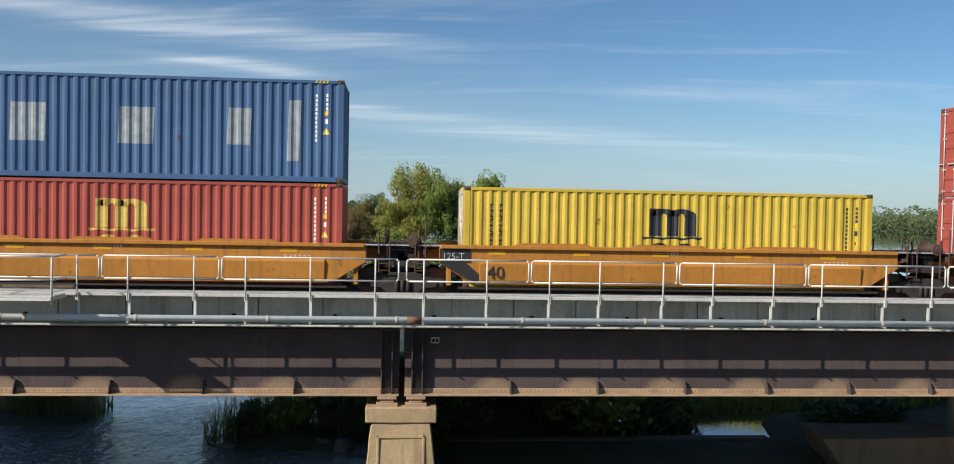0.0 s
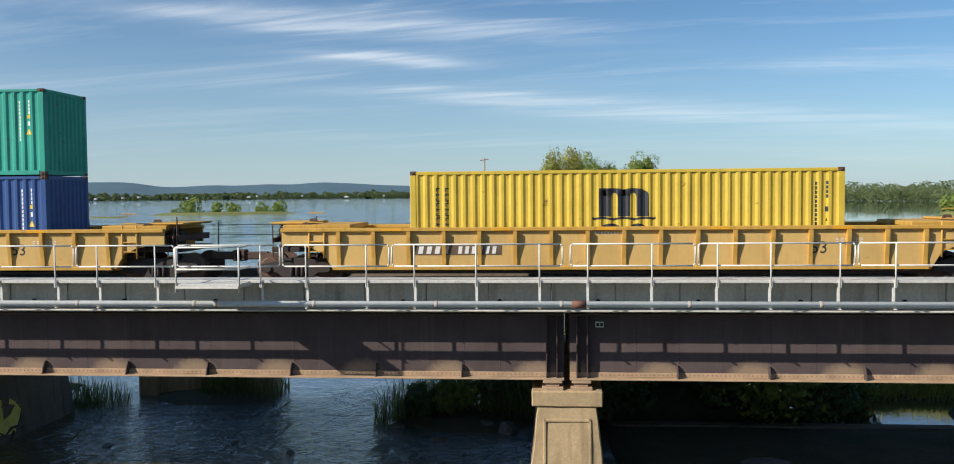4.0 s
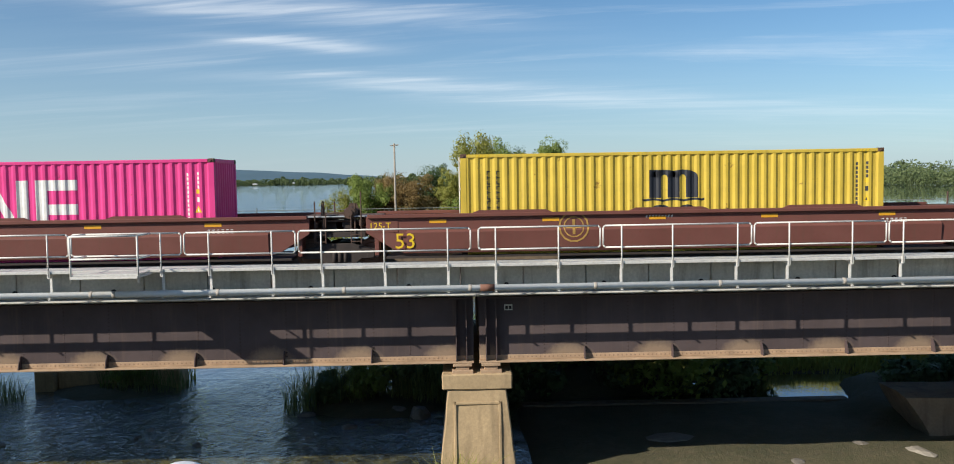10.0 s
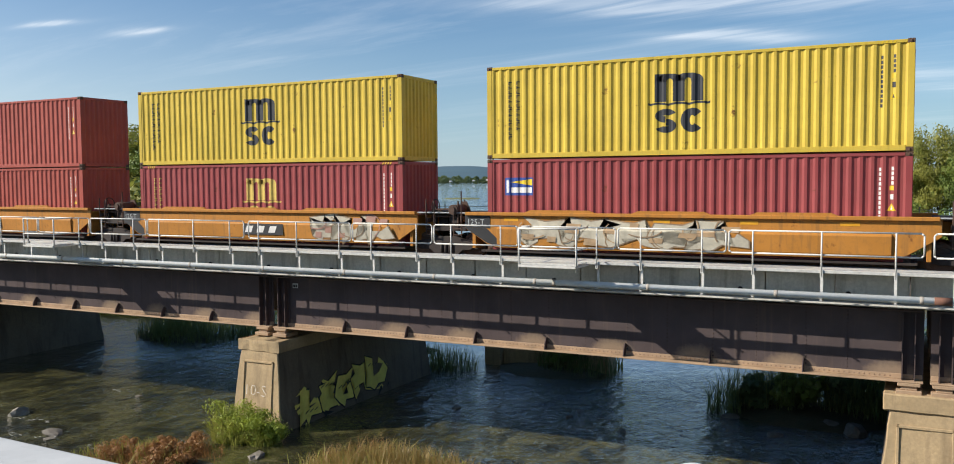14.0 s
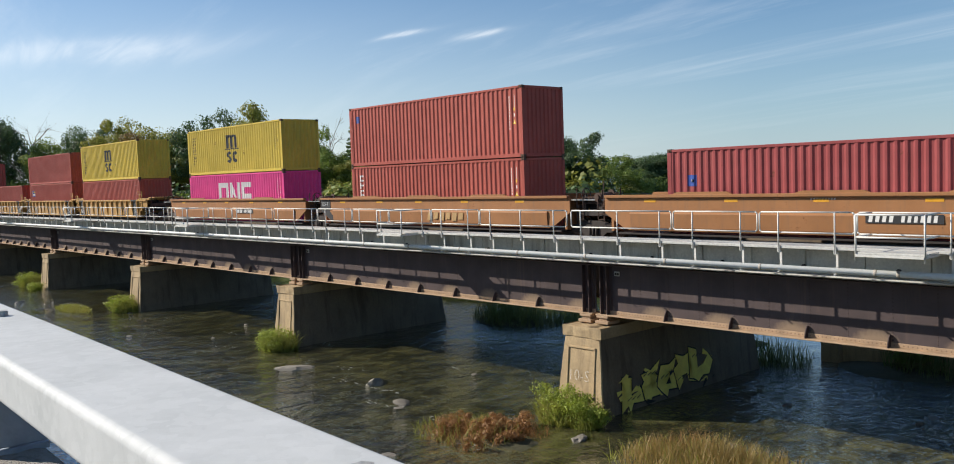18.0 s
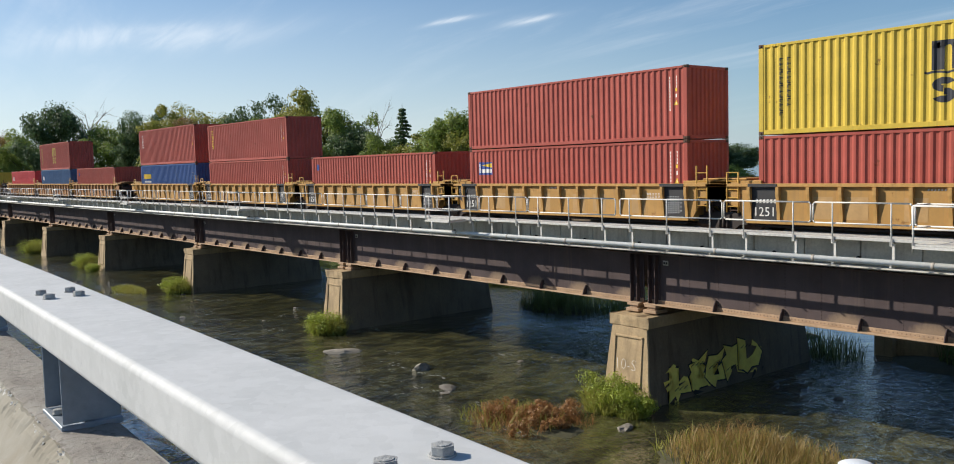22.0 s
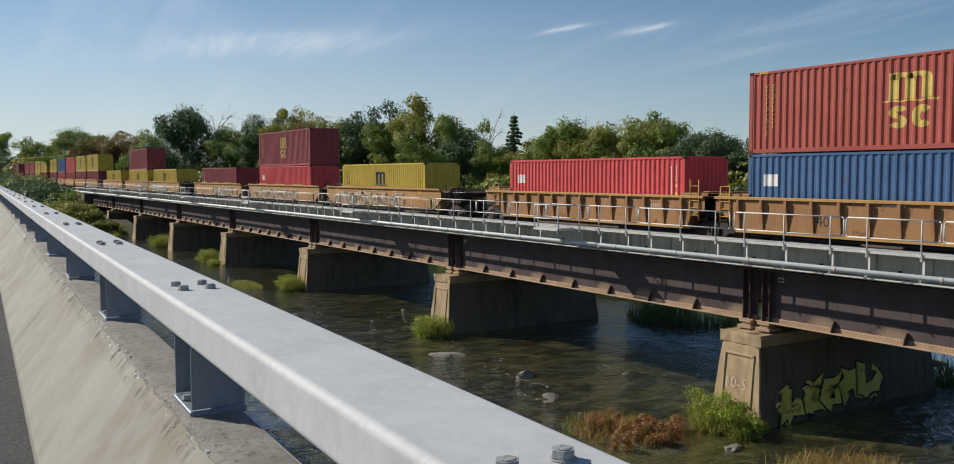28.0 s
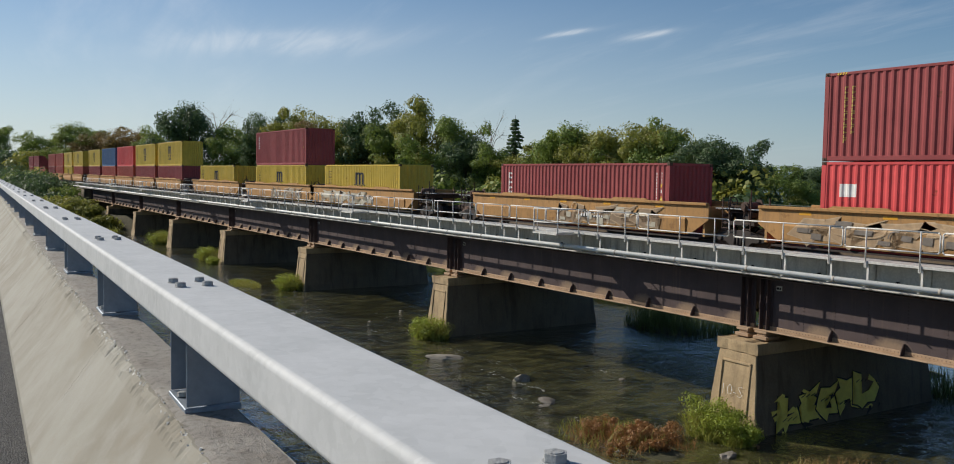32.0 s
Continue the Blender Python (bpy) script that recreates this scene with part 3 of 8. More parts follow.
gm = Matrix.Translation((0.74 + 0.11 * 2.48, 0, 0)) @ pose(0, 0, 0, 0, -6.3, 0) @ pose(0, 0, 0, 0, 0, 90)
bm = wild_word(bmesh.new(), WORD, GRA[0], GRA[1], GRA[2], GRA[3], GRA[4], -0.030, 0.055, 1)
wild_word(bm, WORD, GRA[0], GRA[1], GRA[2], GRA[3], GRA[4], -0.032, 0.0, 0)
for ax, az, bx, bz in ((-0.25, 0.35, 0.25, 0.55), (-0.35, 0.55, 0.15, 0.62), (4.9, 0.85, 5.5, 0.55), (4.7, 0.25, 5.35, 0.45), (0.2, -0.10, -0.15, -0.32)):
    px, pz, qx, qz = (GRA[0] + ax * GRA[2] / 5, GRA[1] + GRA[4] * ax / 5 + az * GRA[3], GRA[0] + bx * GRA[2] / 5, GRA[1] + GRA[4] * bx / 5 + bz * GRA[3])
    nx_, nz_ = -(qz - pz) * 0.16, (qx - px) * 0.16
    bm.faces.new([bm.verts.new((a_, -0.036, b_)) for a_, b_ in ((px - nx_, pz - nz_), (qx, qz), (px + nx_, pz + nz_))]).material_index = 0
for i in range(5):
    for k in range(3):
        px, pz = GRA[0] + GRA[2] / 5 * (i + 0.15 + 0.25 * k), GRA[1] + GRA[4] * (i + 0.3) / 5 + GRA[3] * (0.2 + 0.28 * ((i * 2 + k * 3) % 3))
        bm.faces.new([bm.verts.new((a_, -0.050, b_)) for a_, b_ in ((px, pz), (px + 0.20, pz + 0.09), (px + 0.23, pz + 0.12), (px + 0.02, pz + 0.045))]).material_index = 1
rg = random.Random(8)
for i in range(16):
    px, pz = GRA[0] + GRA[2] * rg.uniform(-0.02, 1.12), GRA[1] + GRA[3] * rg.uniform(0.0, 1.05)
    a_, ln = rg.uniform(-0.6, 1.2) + (3.14 if rg.random() < 0.4 else 0), rg.uniform(0.18, 0.5)
    w_ = ln * 0.20
    c_, s_ = math.cos(a_), math.sin(a_)
    bm.faces.new([bm.verts.new((x_, -0.034 - 0.0004 * i - (0.012 if i % 3 == 0 else 0), z_)) for x_, z_ in ((px - s_ * w_, pz + c_ * w_), (px + c_ * ln, pz + s_ * ln), (px + s_ * w_, pz - c_ * w_), (px - c_ * ln * 0.2, pz - s_ * ln * 0.2))]).material_index = 1 if i % 3 == 0 else 0
bmesh.ops.triangulate(bm, faces=bm.faces[:])
gr = part("graffiti", bm, [M_GRAF_Y, M_GRAF_K], PIERS[1], "olive yellow spray-painted jagged lettering")
gr.matrix_basis = gm

# ---- concrete deck trough, ledge, pipe, walkway ----
X0, X1 = JOINTS[-1] - 13.0, JOINTS[0] + 30
deck = thing("bridge_deck", "grey precast concrete ballast trough of the rail bridge", "bridge deck")
bm = box(bmesh.new(), X0, 0.02, Z_TOP + 0.003, X1, FAR_Y - 0.02, Z_TOP + 0.16)
part("slab", bev(bm, 0.01), M_DECK, deck)
xs = np.arange(X0, X1, 1.566)
bm = box(bmesh.new(), 0.012, -0.30, Z_TOP + 0.163, 1.554, -0.08, Z_WALK - 0.06)
pan = part("parapet_panel", bev(bm, 0.012), M_DECK, deck)
pan.matrix_basis = pose(float(xs[0]), 0, 0)
for x in xs[1:]:
    share("parapet_panel", pan.data, deck, pose(float(x), 0, 0))
bm = box(bmesh.new(), X0, FAR_Y + 0.08, Z_TOP + 0.163, X1, FAR_Y + 0.30, Z_RAIL + 0.06)
part("far_parapet", bev(bm, 0.012), M_PIERSIDE, deck, "dark concrete far parapet with stains")
# weep holes as near-black discs; the shade inside them is their colour
bm = bmesh.new()
for x in np.arange(X0 + 1.2, X1, 2.43):
    rod(bm, (x, -0.34, Z_TOP + 0.33), (x, -0.29, Z_TOP + 0.33), 0.065, 10)
tagged(part("weep_hole", fix(bm), M_DARK, deck), kind="stuff")
bm = box(bmesh.new(), X0, -0.66, Z_TOP + 0.12, X1, -0.07, Z_TOP + 0.16)
part("ledge", bev(bm, 0.008), M_GRATE, deck, "pale steel ledge under the pipe")

tagged(part("ballast", box(bmesh.new(), X0 - 200, -0.07, Z_TOP + 0.165, X1, FAR_Y + 0.07, Z_RAIL - 0.20), M_BALLAST), "dark crushed stone ballast in the deck trough", "ballast", kind="structure")
track = thing("railway_track", "rusty steel rails on dark wooden ties in ballast", "railway track")
for y in (TRACK_Y - 0.755, TRACK_Y + 0.755):
    bm = bmesh.new()
    prism(bm, [(y - 0.075, Z_RAIL - 0.18), (y + 0.075, Z_RAIL - 0.18), (y + 0.075, Z_RAIL - 0.165), (y + 0.012, Z_RAIL - 0.14), (y + 0.012, Z_RAIL - 0.045), (y + 0.036, Z_RAIL - 0.035), (y + 0.036, Z_RAIL), (y - 0.036, Z_RAIL), (y - 0.036, Z_RAIL - 0.035), (y - 0.012, Z_RAIL - 0.045), (y - 0.012, Z_RAIL - 0.14), (y - 0.075, Z_RAIL - 0.165)], X0 - 320, X1 + 5, "x")
    part("rail", fix(bm), M_RAIL, track)
bm = box(bmesh.new(), -0.11, TRACK_Y - 1.3, Z_RAIL - 0.30, 0.11, TRACK_Y + 1.3, Z_RAIL - 0.183)
tie = part("tie", bev(bm, 0.012), M_TIE, track)
tie.matrix_basis = pose(-40, 0, 0)
for i in range(1, 110):
    share("tie", tie.data, track, pose(-40 + i * 0.62, 0, 0))

pipe = thing("pipe_line", "white painted steel pipe run along the bridge side", "pipe")
PIPE_Y, PIPE_Z = -1.16, 5.17
bm = rod(bmesh.new(), (X0, PIPE_Y, PIPE_Z), (X1, PIPE_Y, PIPE_Z), 0.078, 14)
part("tube", fix(bm), M_PIPE, pipe)
bm = rod(bmesh.new(), (-0.04, 0, 0), (0.04, 0, 0), 0.087, 14)
cl = part("coupling", bev(bm, 0.008), M_COLLAR, pipe, "grubby grey pipe collar")
cl.matrix_basis = pose(-8.6, PIPE_Y, PIPE_Z)
for x in np.arange(X0 + 1.1, X1, 3.0):
    share("coupling", cl.data, pipe, pose(float(x), PIPE_Y, PIPE_Z))
bm = rod(bmesh.new(), (0.08, 0, 0), (0.42, 0, 0), 0.088, 14)
cr_ = part("coupling", fix(bm), M_PIPERUST, pipe, "rust-brown coupling")
cr_.matrix_basis = pose(0.02, PIPE_Y, PIPE_Z)

RAIL_Y, Z_TOPR, Z_MIDR = -1.18, 6.61, 6.09
walkway = thing("walkway", "pale steel walkway with railing along the bridge edge", "walkway")
bm = bmesh.new()
box(bm, X0, -1.20, Z_WALK - 0.06, X1, -1.15, Z_WALK + 0.01)
part("edge_angle", bev(bm, 0.006), M_GRATE, walkway)
bm = bmesh.new()
for i in range(9):
    box(bm, X0, -1.14 + i * 0.094, Z_WALK - 0.03, X1, -1.14 + i * 0.094 + 0.078, Z_WALK)
part("deck_planks", fix(bm), M_GRATE, walkway, "grey walkway planks")

OFFS = [0.49, 1.94, 3.48, 4.59, 6.09, 7.18, 8.67, 11.33, 12.46, 13.95, 15.12, 16.61, 18.12]
OFFS_R = [0.48, 1.98, 3.49, 4.71, 6.27, 7.51, 9.03, 10.26, 11.90, 13.10, 14.60, 15.90, 17.40]
railing = thing("bridge_railing", "white galvanised steel pipe railing along the bridge walkway", "railing")
bm = rod(bmesh.new(), (0, 0, Z_WALK - 0.14), (0, 0, Z_TOPR), 0.019, 8)
box(bm, -0.03, -0.012, Z_WALK - 0.16, 0.03, 0.035, Z_WALK + 0.02)
post0 = part("post", fix(bm), M_GALV, railing)
post0.matrix_basis = pose(-500, RAIL_Y - 0.04, -500)
# bracket that holds walkway and pipe
bm = box(bmesh.new(), -0.03, -1.14, Z_WALK - 0.11, 0.03, -0.303, Z_WALK - 0.062)
box(bm, -0.03, -1.10, PIPE_Z - 0.12, 0.03, -1.07, Z_WALK - 0.11)
box(bm, -0.025, -1.25, PIPE_Z - 0.105, 0.025, -1.07, PIPE_Z - 0.082)
brk0 = part("bracket", fix(bm), M_GALV, walkway)
brk0.matrix_basis = pose(-500, 0, -500)
first_post = True
for j, xj in enumerate(JOINTS[1:]):
    offs = OFFS_R if xj > -1 else OFFS
    for i, o in enumerate(offs):
        x = xj + o
        if first_post:
            post0.matrix_basis, brk0.matrix_basis = pose(x, RAIL_Y - 0.04, 0), pose(x, 0, 0)
            first_post = False
            continue
        share("post", post0.data, railing, pose(x, RAIL_Y - 0.04, 0))
        share("bracket", brk0.data, walkway, pose(x, 0, 0))


def rail_frame(xa, xb, name="rail_panel"):
    """Closed pipe panel: top and middle rail joined by short uprights."""
    bm = bmesh.new()
    c = 0.05
    ring_ = [(xa + c, Z_TOPR), (xb - c, Z_TOPR), (xb, Z_TOPR - c), (xb, Z_MIDR + c), (xb - c, Z_MIDR), (xa + c, Z_MIDR), (xa, Z_MIDR + c), (xa, Z_TOPR - c)]
    for p, q in zip(ring_, ring_[1:] + ring_[:1]):
        rod(bm, (p[0], RAIL_Y, p[1]), (q[0], RAIL_Y, q[1]), 0.020, 8)
    return part(name, fix(bm), M_GALV, railing)


for j, xj in enumerate(JOINTS[1:]):
    cuts = [0.04, 3.9, 6.60, 9.18, 11.84, 14.54, 18.70] if xj < -1 else [0.04, 3.02, 6.65, 9.9, 13.5, SPAN - 0.1]
    for a, b in zip(cuts, cuts[1:]):
        rail_frame(xj + a + 0.035, xj + b - 0.035)
    # refuge bay that steps out from the walkway
    xa, xb = xj + 9.55, xj + 11.08
    if -180 < xj < -1:
        r = thing("refuge_bay", "small steel refuge platform with pipe railing", "platform", "refuge bays of the bridge")
        bm = bmesh.new()
        for i in range(8):
            box(bm, xa, -1.215 - 0.1 * (i + 1), Z_WALK - 0.04, xb, -1.215 - 0.1 * (i + 1) + 0.075, Z_WALK)
        part("floor_planks", fix(bm), M_GRATE, r)
        bm = box(bmesh.new(), xa, -2.08, Z_WALK - 0.10, xb, -2.03, Z_WALK - 0.043)
        box(bm, xa, -2.025, Z_WALK - 0.10, xa + 0.05, -0.3, Z_WALK - 0.048)
        box(bm, xb - 0.05, -2.025, Z_WALK - 0.10, xb, -0.3, Z_WALK - 0.048)
        part("floor_beam", fix(bm), M_GALV, r)
        for x in (xa, xb):
            bm = rod(bmesh.new(), (x, -2.02, Z_WALK - 0.2), (x, -2.02, Z_TOPR), 0.024, 8)
            part("post", fix(bm), M_GALV, r)
            for z in (Z_MIDR, Z_TOPR):
                bm = rod(bmesh.new(), (x, -2.02, z), (x, -1.2, z), 0.022, 8)
                part("rail", fix(bm), M_GALV, r)
        for z in (Z_MIDR, Z_TOPR):
            bm = rod(bmesh.new(), (xa, -2.02, z), (xb, -2.02, z), 0.022, 8)
            part("rail", fix(bm), M_GALV, r)

# far railing, seen between the cars
far_rail = thing("far_railing", "thin steel railing on the far edge of the bridge", "railing")
M_FARRAIL = plain("weathered_far_rail", (0.20, 0.22, 0.19), 0.7, 0, 0.2)
for z in (6.05, 6.45, 6.80):
    bm = rod(bmesh.new(), (X0, FAR_Y + 0.9, z), (X1, FAR_Y + 0.9, z), 0.012, 6)
    part("rail", fix(bm), M_FARRAIL, far_rail)
bm = rod(bmesh.new(), (0, FAR_Y + 0.9, 5.6), (0.03, FAR_Y + 0.9, 6.9), 0.022, 6)
fp = part("post", fix(bm), M_FARRAIL, far_rail)
fp.matrix_basis = pose(X1 - 1, 0, 0)
for i in range(1, 90):
    share("post", fp.data, far_rail, pose(X1 - 1 - i * 2.4, 0, 0))
bm = box(bmesh.new(), X0, FAR_Y + 0.34, Z_RAIL - 0.06, X1, FAR_Y + 0.95, Z_RAIL + 0.01)
part("far_walkway", fix(bm), M_TIE, far_rail)

# ---- the road bridge under the camera: parapet, guard rail, pavement ----
M_ZINC = Nodes("galvanised_steel")
_a, _b = M_ZINC.noise(55, 6, 0.7), M_ZINC.noise(4.0, 4)
_v = M_ZINC.n("ShaderNodeTexVoronoi", Scale=38.0)
M_ZINC.t.links.new(M_ZINC.co, _v.inputs["Vector"])
_c = M_ZINC.mix(M_ZINC.ramp(_b, 0.3, 0.7), (0.46, 0.47, 0.465), (0.56, 0.565, 0.56))
_c = M_ZINC.mix(M_ZINC.ramp(_v.outputs["Color"], 0.2, 0.9, 0, 0.3), _c, (0.66, 0.665, 0.66))
_c = M_ZINC.mix(M_ZINC.ramp(_a, 0.62, 0.78, 0, 0.35), _c, (0.33, 0.35, 0.37))
M_ZINC.bump(_a, 0.16, 0.004)
M_ZINC = M_ZINC.done(_c, M_ZINC.ramp(_a, 0.3, 0.7, 0.55, 0.72), 0.0, 0.22)
# zinc of the posts, with shade and blue reflection put into the colour
M_POSTZ = plain("dull_zinc_post", (0.26, 0.30, 0.35), 0.5, 0.45, 0.15, 20)
M_BOLT = plain("bolt_steel", (0.36, 0.365, 0.36), 0.75, 0.0, 0.3, 60, 0.4, spec=0.2)
s = Nodes("parapet_concrete")
p1, p2, p3, p4 = s.noise(1.1, 4, 0.55, None, 0.6), s.noise(5.0, 6, 0.65), s.noise(70, 5, 0.7), s.noise(2.6, 5, 0.6, None, 0.8)
cp = s.mix(s.ramp(p1, 0.36, 0.62), (0.225, 0.205, 0.16), (0.31, 0.30, 0.255))
cp = s.mix(s.ramp(p4, 0.46, 0.66, 0, 0.6), cp, (0.36, 0.35, 0.31))
cp = s.mix(s.ramp(p2, 0.55, 0.75, 0, 0.45), cp, (0.25, 0.205, 0.145))
cp = s.mix(s.ramp(p3, 0.35, 0.7, 0.25, 0), cp, (0.25, 0.21, 0.16))
s.bump(s.math("ADD", p3, s.math("MULTIPLY", p2, 1.5)), 0.25, 0.006)
M_PARAPET = s.done(cp, 0.9)
s = Nodes("parapet_top")
p1, p2, p3 = s.noise(3.0, 5), s.noise(26, 7, 0.75), s.noise(120, 4, 0.7)
cp = s.mix(s.ramp(p1, 0.35, 0.65), (0.27, 0.245, 0.215), (0.38, 0.355, 0.32))
cp = s.mix(s.ramp(p2, 0.5, 0.66, 0, 0.8), cp, (0.13, 0.115, 0.10))
cp = s.mix(s.ramp(p3, 0.6, 0.75, 0, 0.5), cp, (0.55, 0.53, 0.50))
s.bump(s.math("ADD", p2, s.math("MULTIPLY", p3, 0.4)), 0.8, 0.02)
M_PARTOP = s.done(cp, 0.95)
M_CHIP = plain("white_chipped_concrete", (0.70, 0.68, 0.64), 0.95, 0, 0.3, 30, 0.5)
s = Nodes("asphalt")
p2, p3 = s.noise(2.0, 4), s.noise(150, 3, 0.6)
v_ = s.n("ShaderNodeTexVoronoi", Scale=95.0)
s.t.links.new(s.co, v_.inputs["Vector"])
cp = s.mix(s.ramp(v_.outputs["Color"], 0.1, 0.9), (0.035, 0.035, 0.036), (0.12, 0.115, 0.11))
cp = s.mix(s.ramp(p3, 0.62, 0.75, 0, 0.8), cp, (0.26, 0.24, 0.22))
cp = s.mix(s.ramp(p2, 0.4, 0.7, 0, 0.4), cp, (0.05, 0.048, 0.046))
s.bump(v_.outputs["Distance"], 0.9, 0.012)
M_ASPHALT = s.done(cp, 0.92)

NEAR = pose(-0.094, -22.164, -0.041, 0, 0, -2.46)      # the road bridge runs slightly askew to the rail bridge
GR_Y0, GR_Y1, GR_Z = 0.553, 0.815, 7.448           # guard rail tube: near side, far side, top
PAR_Z, ROAD_Z = 6.996, 6.43
NX0, NX1 = -170.0, 40.0
road = thing("road_bridge", "concrete road bridge deck with asphalt carriageway", "bridge", kind="structure", at=NEAR)
bm = box(bmesh.new(), NX0, -12.0, ROAD_Z - 0.5, NX1, 0.80, ROAD_Z - 0.05)
part("slab", bev(bm, 0.02), M_PARAPET, road)
bm = box(bmesh.new(), NX0, -11.9, ROAD_Z - 0.048, NX1, 0.24, ROAD_Z)
part("asphalt", fix(bm), M_ASPHALT, road, "dark grey asphalt")
parapet = thing("parapet", "pale stained concrete parapet with rough top edge", "parapet", at=NEAR)
for i, xa in enumerate(np.arange(NX0, NX1, 6.0)):
    bm = bmesh.new()
    prof = [(0.83, ROAD_Z - 0.3), (0.19, ROAD_Z - 0.047), (0.20, ROAD_Z + 0.06), (0.36, ROAD_Z + 0.26), (0.538, PAR_Z - 0.068), (0.555, PAR_Z - 0.030), (0.583, PAR_Z), (0.815, PAR_Z), (0.83, PAR_Z - 0.02)]
    prism(bm, prof, float(xa) + 0.005, float(xa) + 5.995, "x")
    near = -15 < xa < 2
    if near:
        fix(bm)
        es = [e for e in bm.edges if abs(e.verts[0].co.x - e.verts[1].co.x) > 1]
        bmesh.ops.subdivide_edges(bm, edges=es, cuts=240, use_grid_fill=True)
        for v in bm.verts:
            if abs(v.co.z - PAR_Z) < 0.04 and v.co.y < 0.6:
                n = noise.noise(Vector((v.co.x * 7, v.co.y * 9, 1))) + 0.7 * noise.noise(Vector((v.co.x * 24, v.co.y * 31, 4)))
                v.co += Vector((0, 0.016 * n + 0.004, -0.012 * abs(n)))
    part("parapet_block", fix(bm), [M_PARAPET], parapet)
bm = bmesh.new()
nx, ny = 700, 10
gv = [[bm.verts.new((-18 + 21 * i / nx, 0.592 + 0.225 * j / ny + (0.006 * noise.noise(Vector((i * 0.5, 0, 5))) if j == 0 else 0), PAR_Z + 0.003 + (0.005 * noise.noise(Vector((i * 0.9, j * 0.9, 2))) + 0.004 * noise.noise(Vector((i * 0.2, j * 0.3, 7))) + 0.003 if 0 < j < ny else -0.006))) for j in range(ny + 1)] for i in range(nx + 1)]
for i in range(nx):
    for j in range(ny):
        bm.faces.new((gv[i][j], gv[i + 1][j], gv[i + 1][j + 1], gv[i][j + 1]))
part("parapet_top", fix(bm), M_PARTOP, parapet, "rough grey concrete top", smooth=True)
# white chips knocked out of the worn near edge
rg = random.Random(31)
bm = bmesh.new()
for i in range(300):
    x = -rg.uniform(0.2, 1.0) ** 1.6 * 13.0 + 0.6
    u = rg.gauss(0.5, 0.28)
    y, z = 0.568 + 0.028 * u, PAR_Z - 0.020 + 0.026 * u
    c = bm.verts.new((x, y - 0.0035, z + 0.0035))
    n = rg.randint(5, 7)
    r = rg.uniform(0.003, 0.013)
    ro = [bm.verts.new((x + r * rg.uniform(0.6, 1.6) * math.cos(6.283 * k / n), y + 0.5 * r * math.sin(6.283 * k / n), z + 0.5 * r * math.sin(6.283 * k / n) - 0.002)) for k in range(n)]
    for k in range(n):
        bm.faces.new((c, ro[k], ro[(k + 1) % n]))
tagged(part("chipped_edge", fix(bm), M_CHIP, parapet, "white chipped concrete flakes"), kind="stuff")
# fine cracks down the sloping face
M_CRACK = plain("crack_dark", (0.10, 0.085, 0.07), 0.95, 0, 0.2)
for cx0, sd in ((-2.55, 1), (-4.9, 2), (-7.6, 3), (-10.4, 4)):
    bm = bmesh.new()
    rg = random.Random(sd)
    x, pr = cx0, None
    for k in range(22):
        u = k / 21
        y = 0.352 + (0.545 - 0.352) * u - 0.0025
        z = ROAD_Z + 0.262 + (PAR_Z - 0.04 - ROAD_Z - 0.262) * u
        w = 0.0016 + 0.0012 * rg.random()
        q = (bm.verts.new((x - w, y, z)), bm.verts.new((x + w, y, z)))
        if pr:
            bm.faces.new((pr[0], pr[1], q[1], q[0]))
        pr = q
        x += rg.uniform(-0.012, 0.012)
    part("crack", bm, M_CRACK, parapet, "thin dark crack")

POST_X = sorted([-0.98 - 2.38 * k for k in range(0, 50)] + [-0.98 + 2.38 * k for k in range(1, 14)], reverse=True)
guard = thing("guard_rail", "galvanised steel tube guard rail with bolted posts on the parapet", "guard rail", at=NEAR)


def tube(xa, xb):
    bm = bmesh.new()
    c, h = 0.020, 0.125
    prof = []
    for cy_, cz_, a0 in ((GR_Y1 - c, GR_Z - c, 0), (GR_Y0 + c, GR_Z - c, 90), (GR_Y0 + c, GR_Z - h + c, 180), (GR_Y1 - c, GR_Z - h + c, 270)):
        for k in range(15):
            a = radians(a0 + 90 / 14 * k)
            prof.append((cy_ + c * math.cos(a), cz_ + c * math.sin(a)))
    prism(bm, prof, xa, xb, "x")
    ob = part("rail_tube", fix(bm), M_ZINC, guard)
    return ob


SEAMS = [NX1, -0.90, -6.10, -0.98 - 2.38 * 5 + 0.3, -0.98 - 2.38 * 9 + 0.3, -0.98 - 2.38 * 16 + 0.3, -0.98 - 2.38 * 28 + 0.3, NX0 + 50]
for a, b in zip(SEAMS[1:], SEAMS):
    tube(a + 0.003, b - 0.003)
bm = bmesh.new()
prism(bm, [(0.0190 * math.cos(math.pi / 3 * k), 0.0190 * math.sin(math.pi / 3 * k)) for k in range(6)], 0.003, 0.0165, "z")
rod(bm, (0, 0, 0.0), (0, 0, 0.003), 0.021, 16)
rod(bm, (0, 0, 0.0165), (0, 0, 0.0178), 0.013, 10)
bolt0 = part("bolt", bev(bm, 0.0015), M_BOLT, guard)
bolt0.matrix_basis = pose(POST_X[0], 0.69, GR_Z)
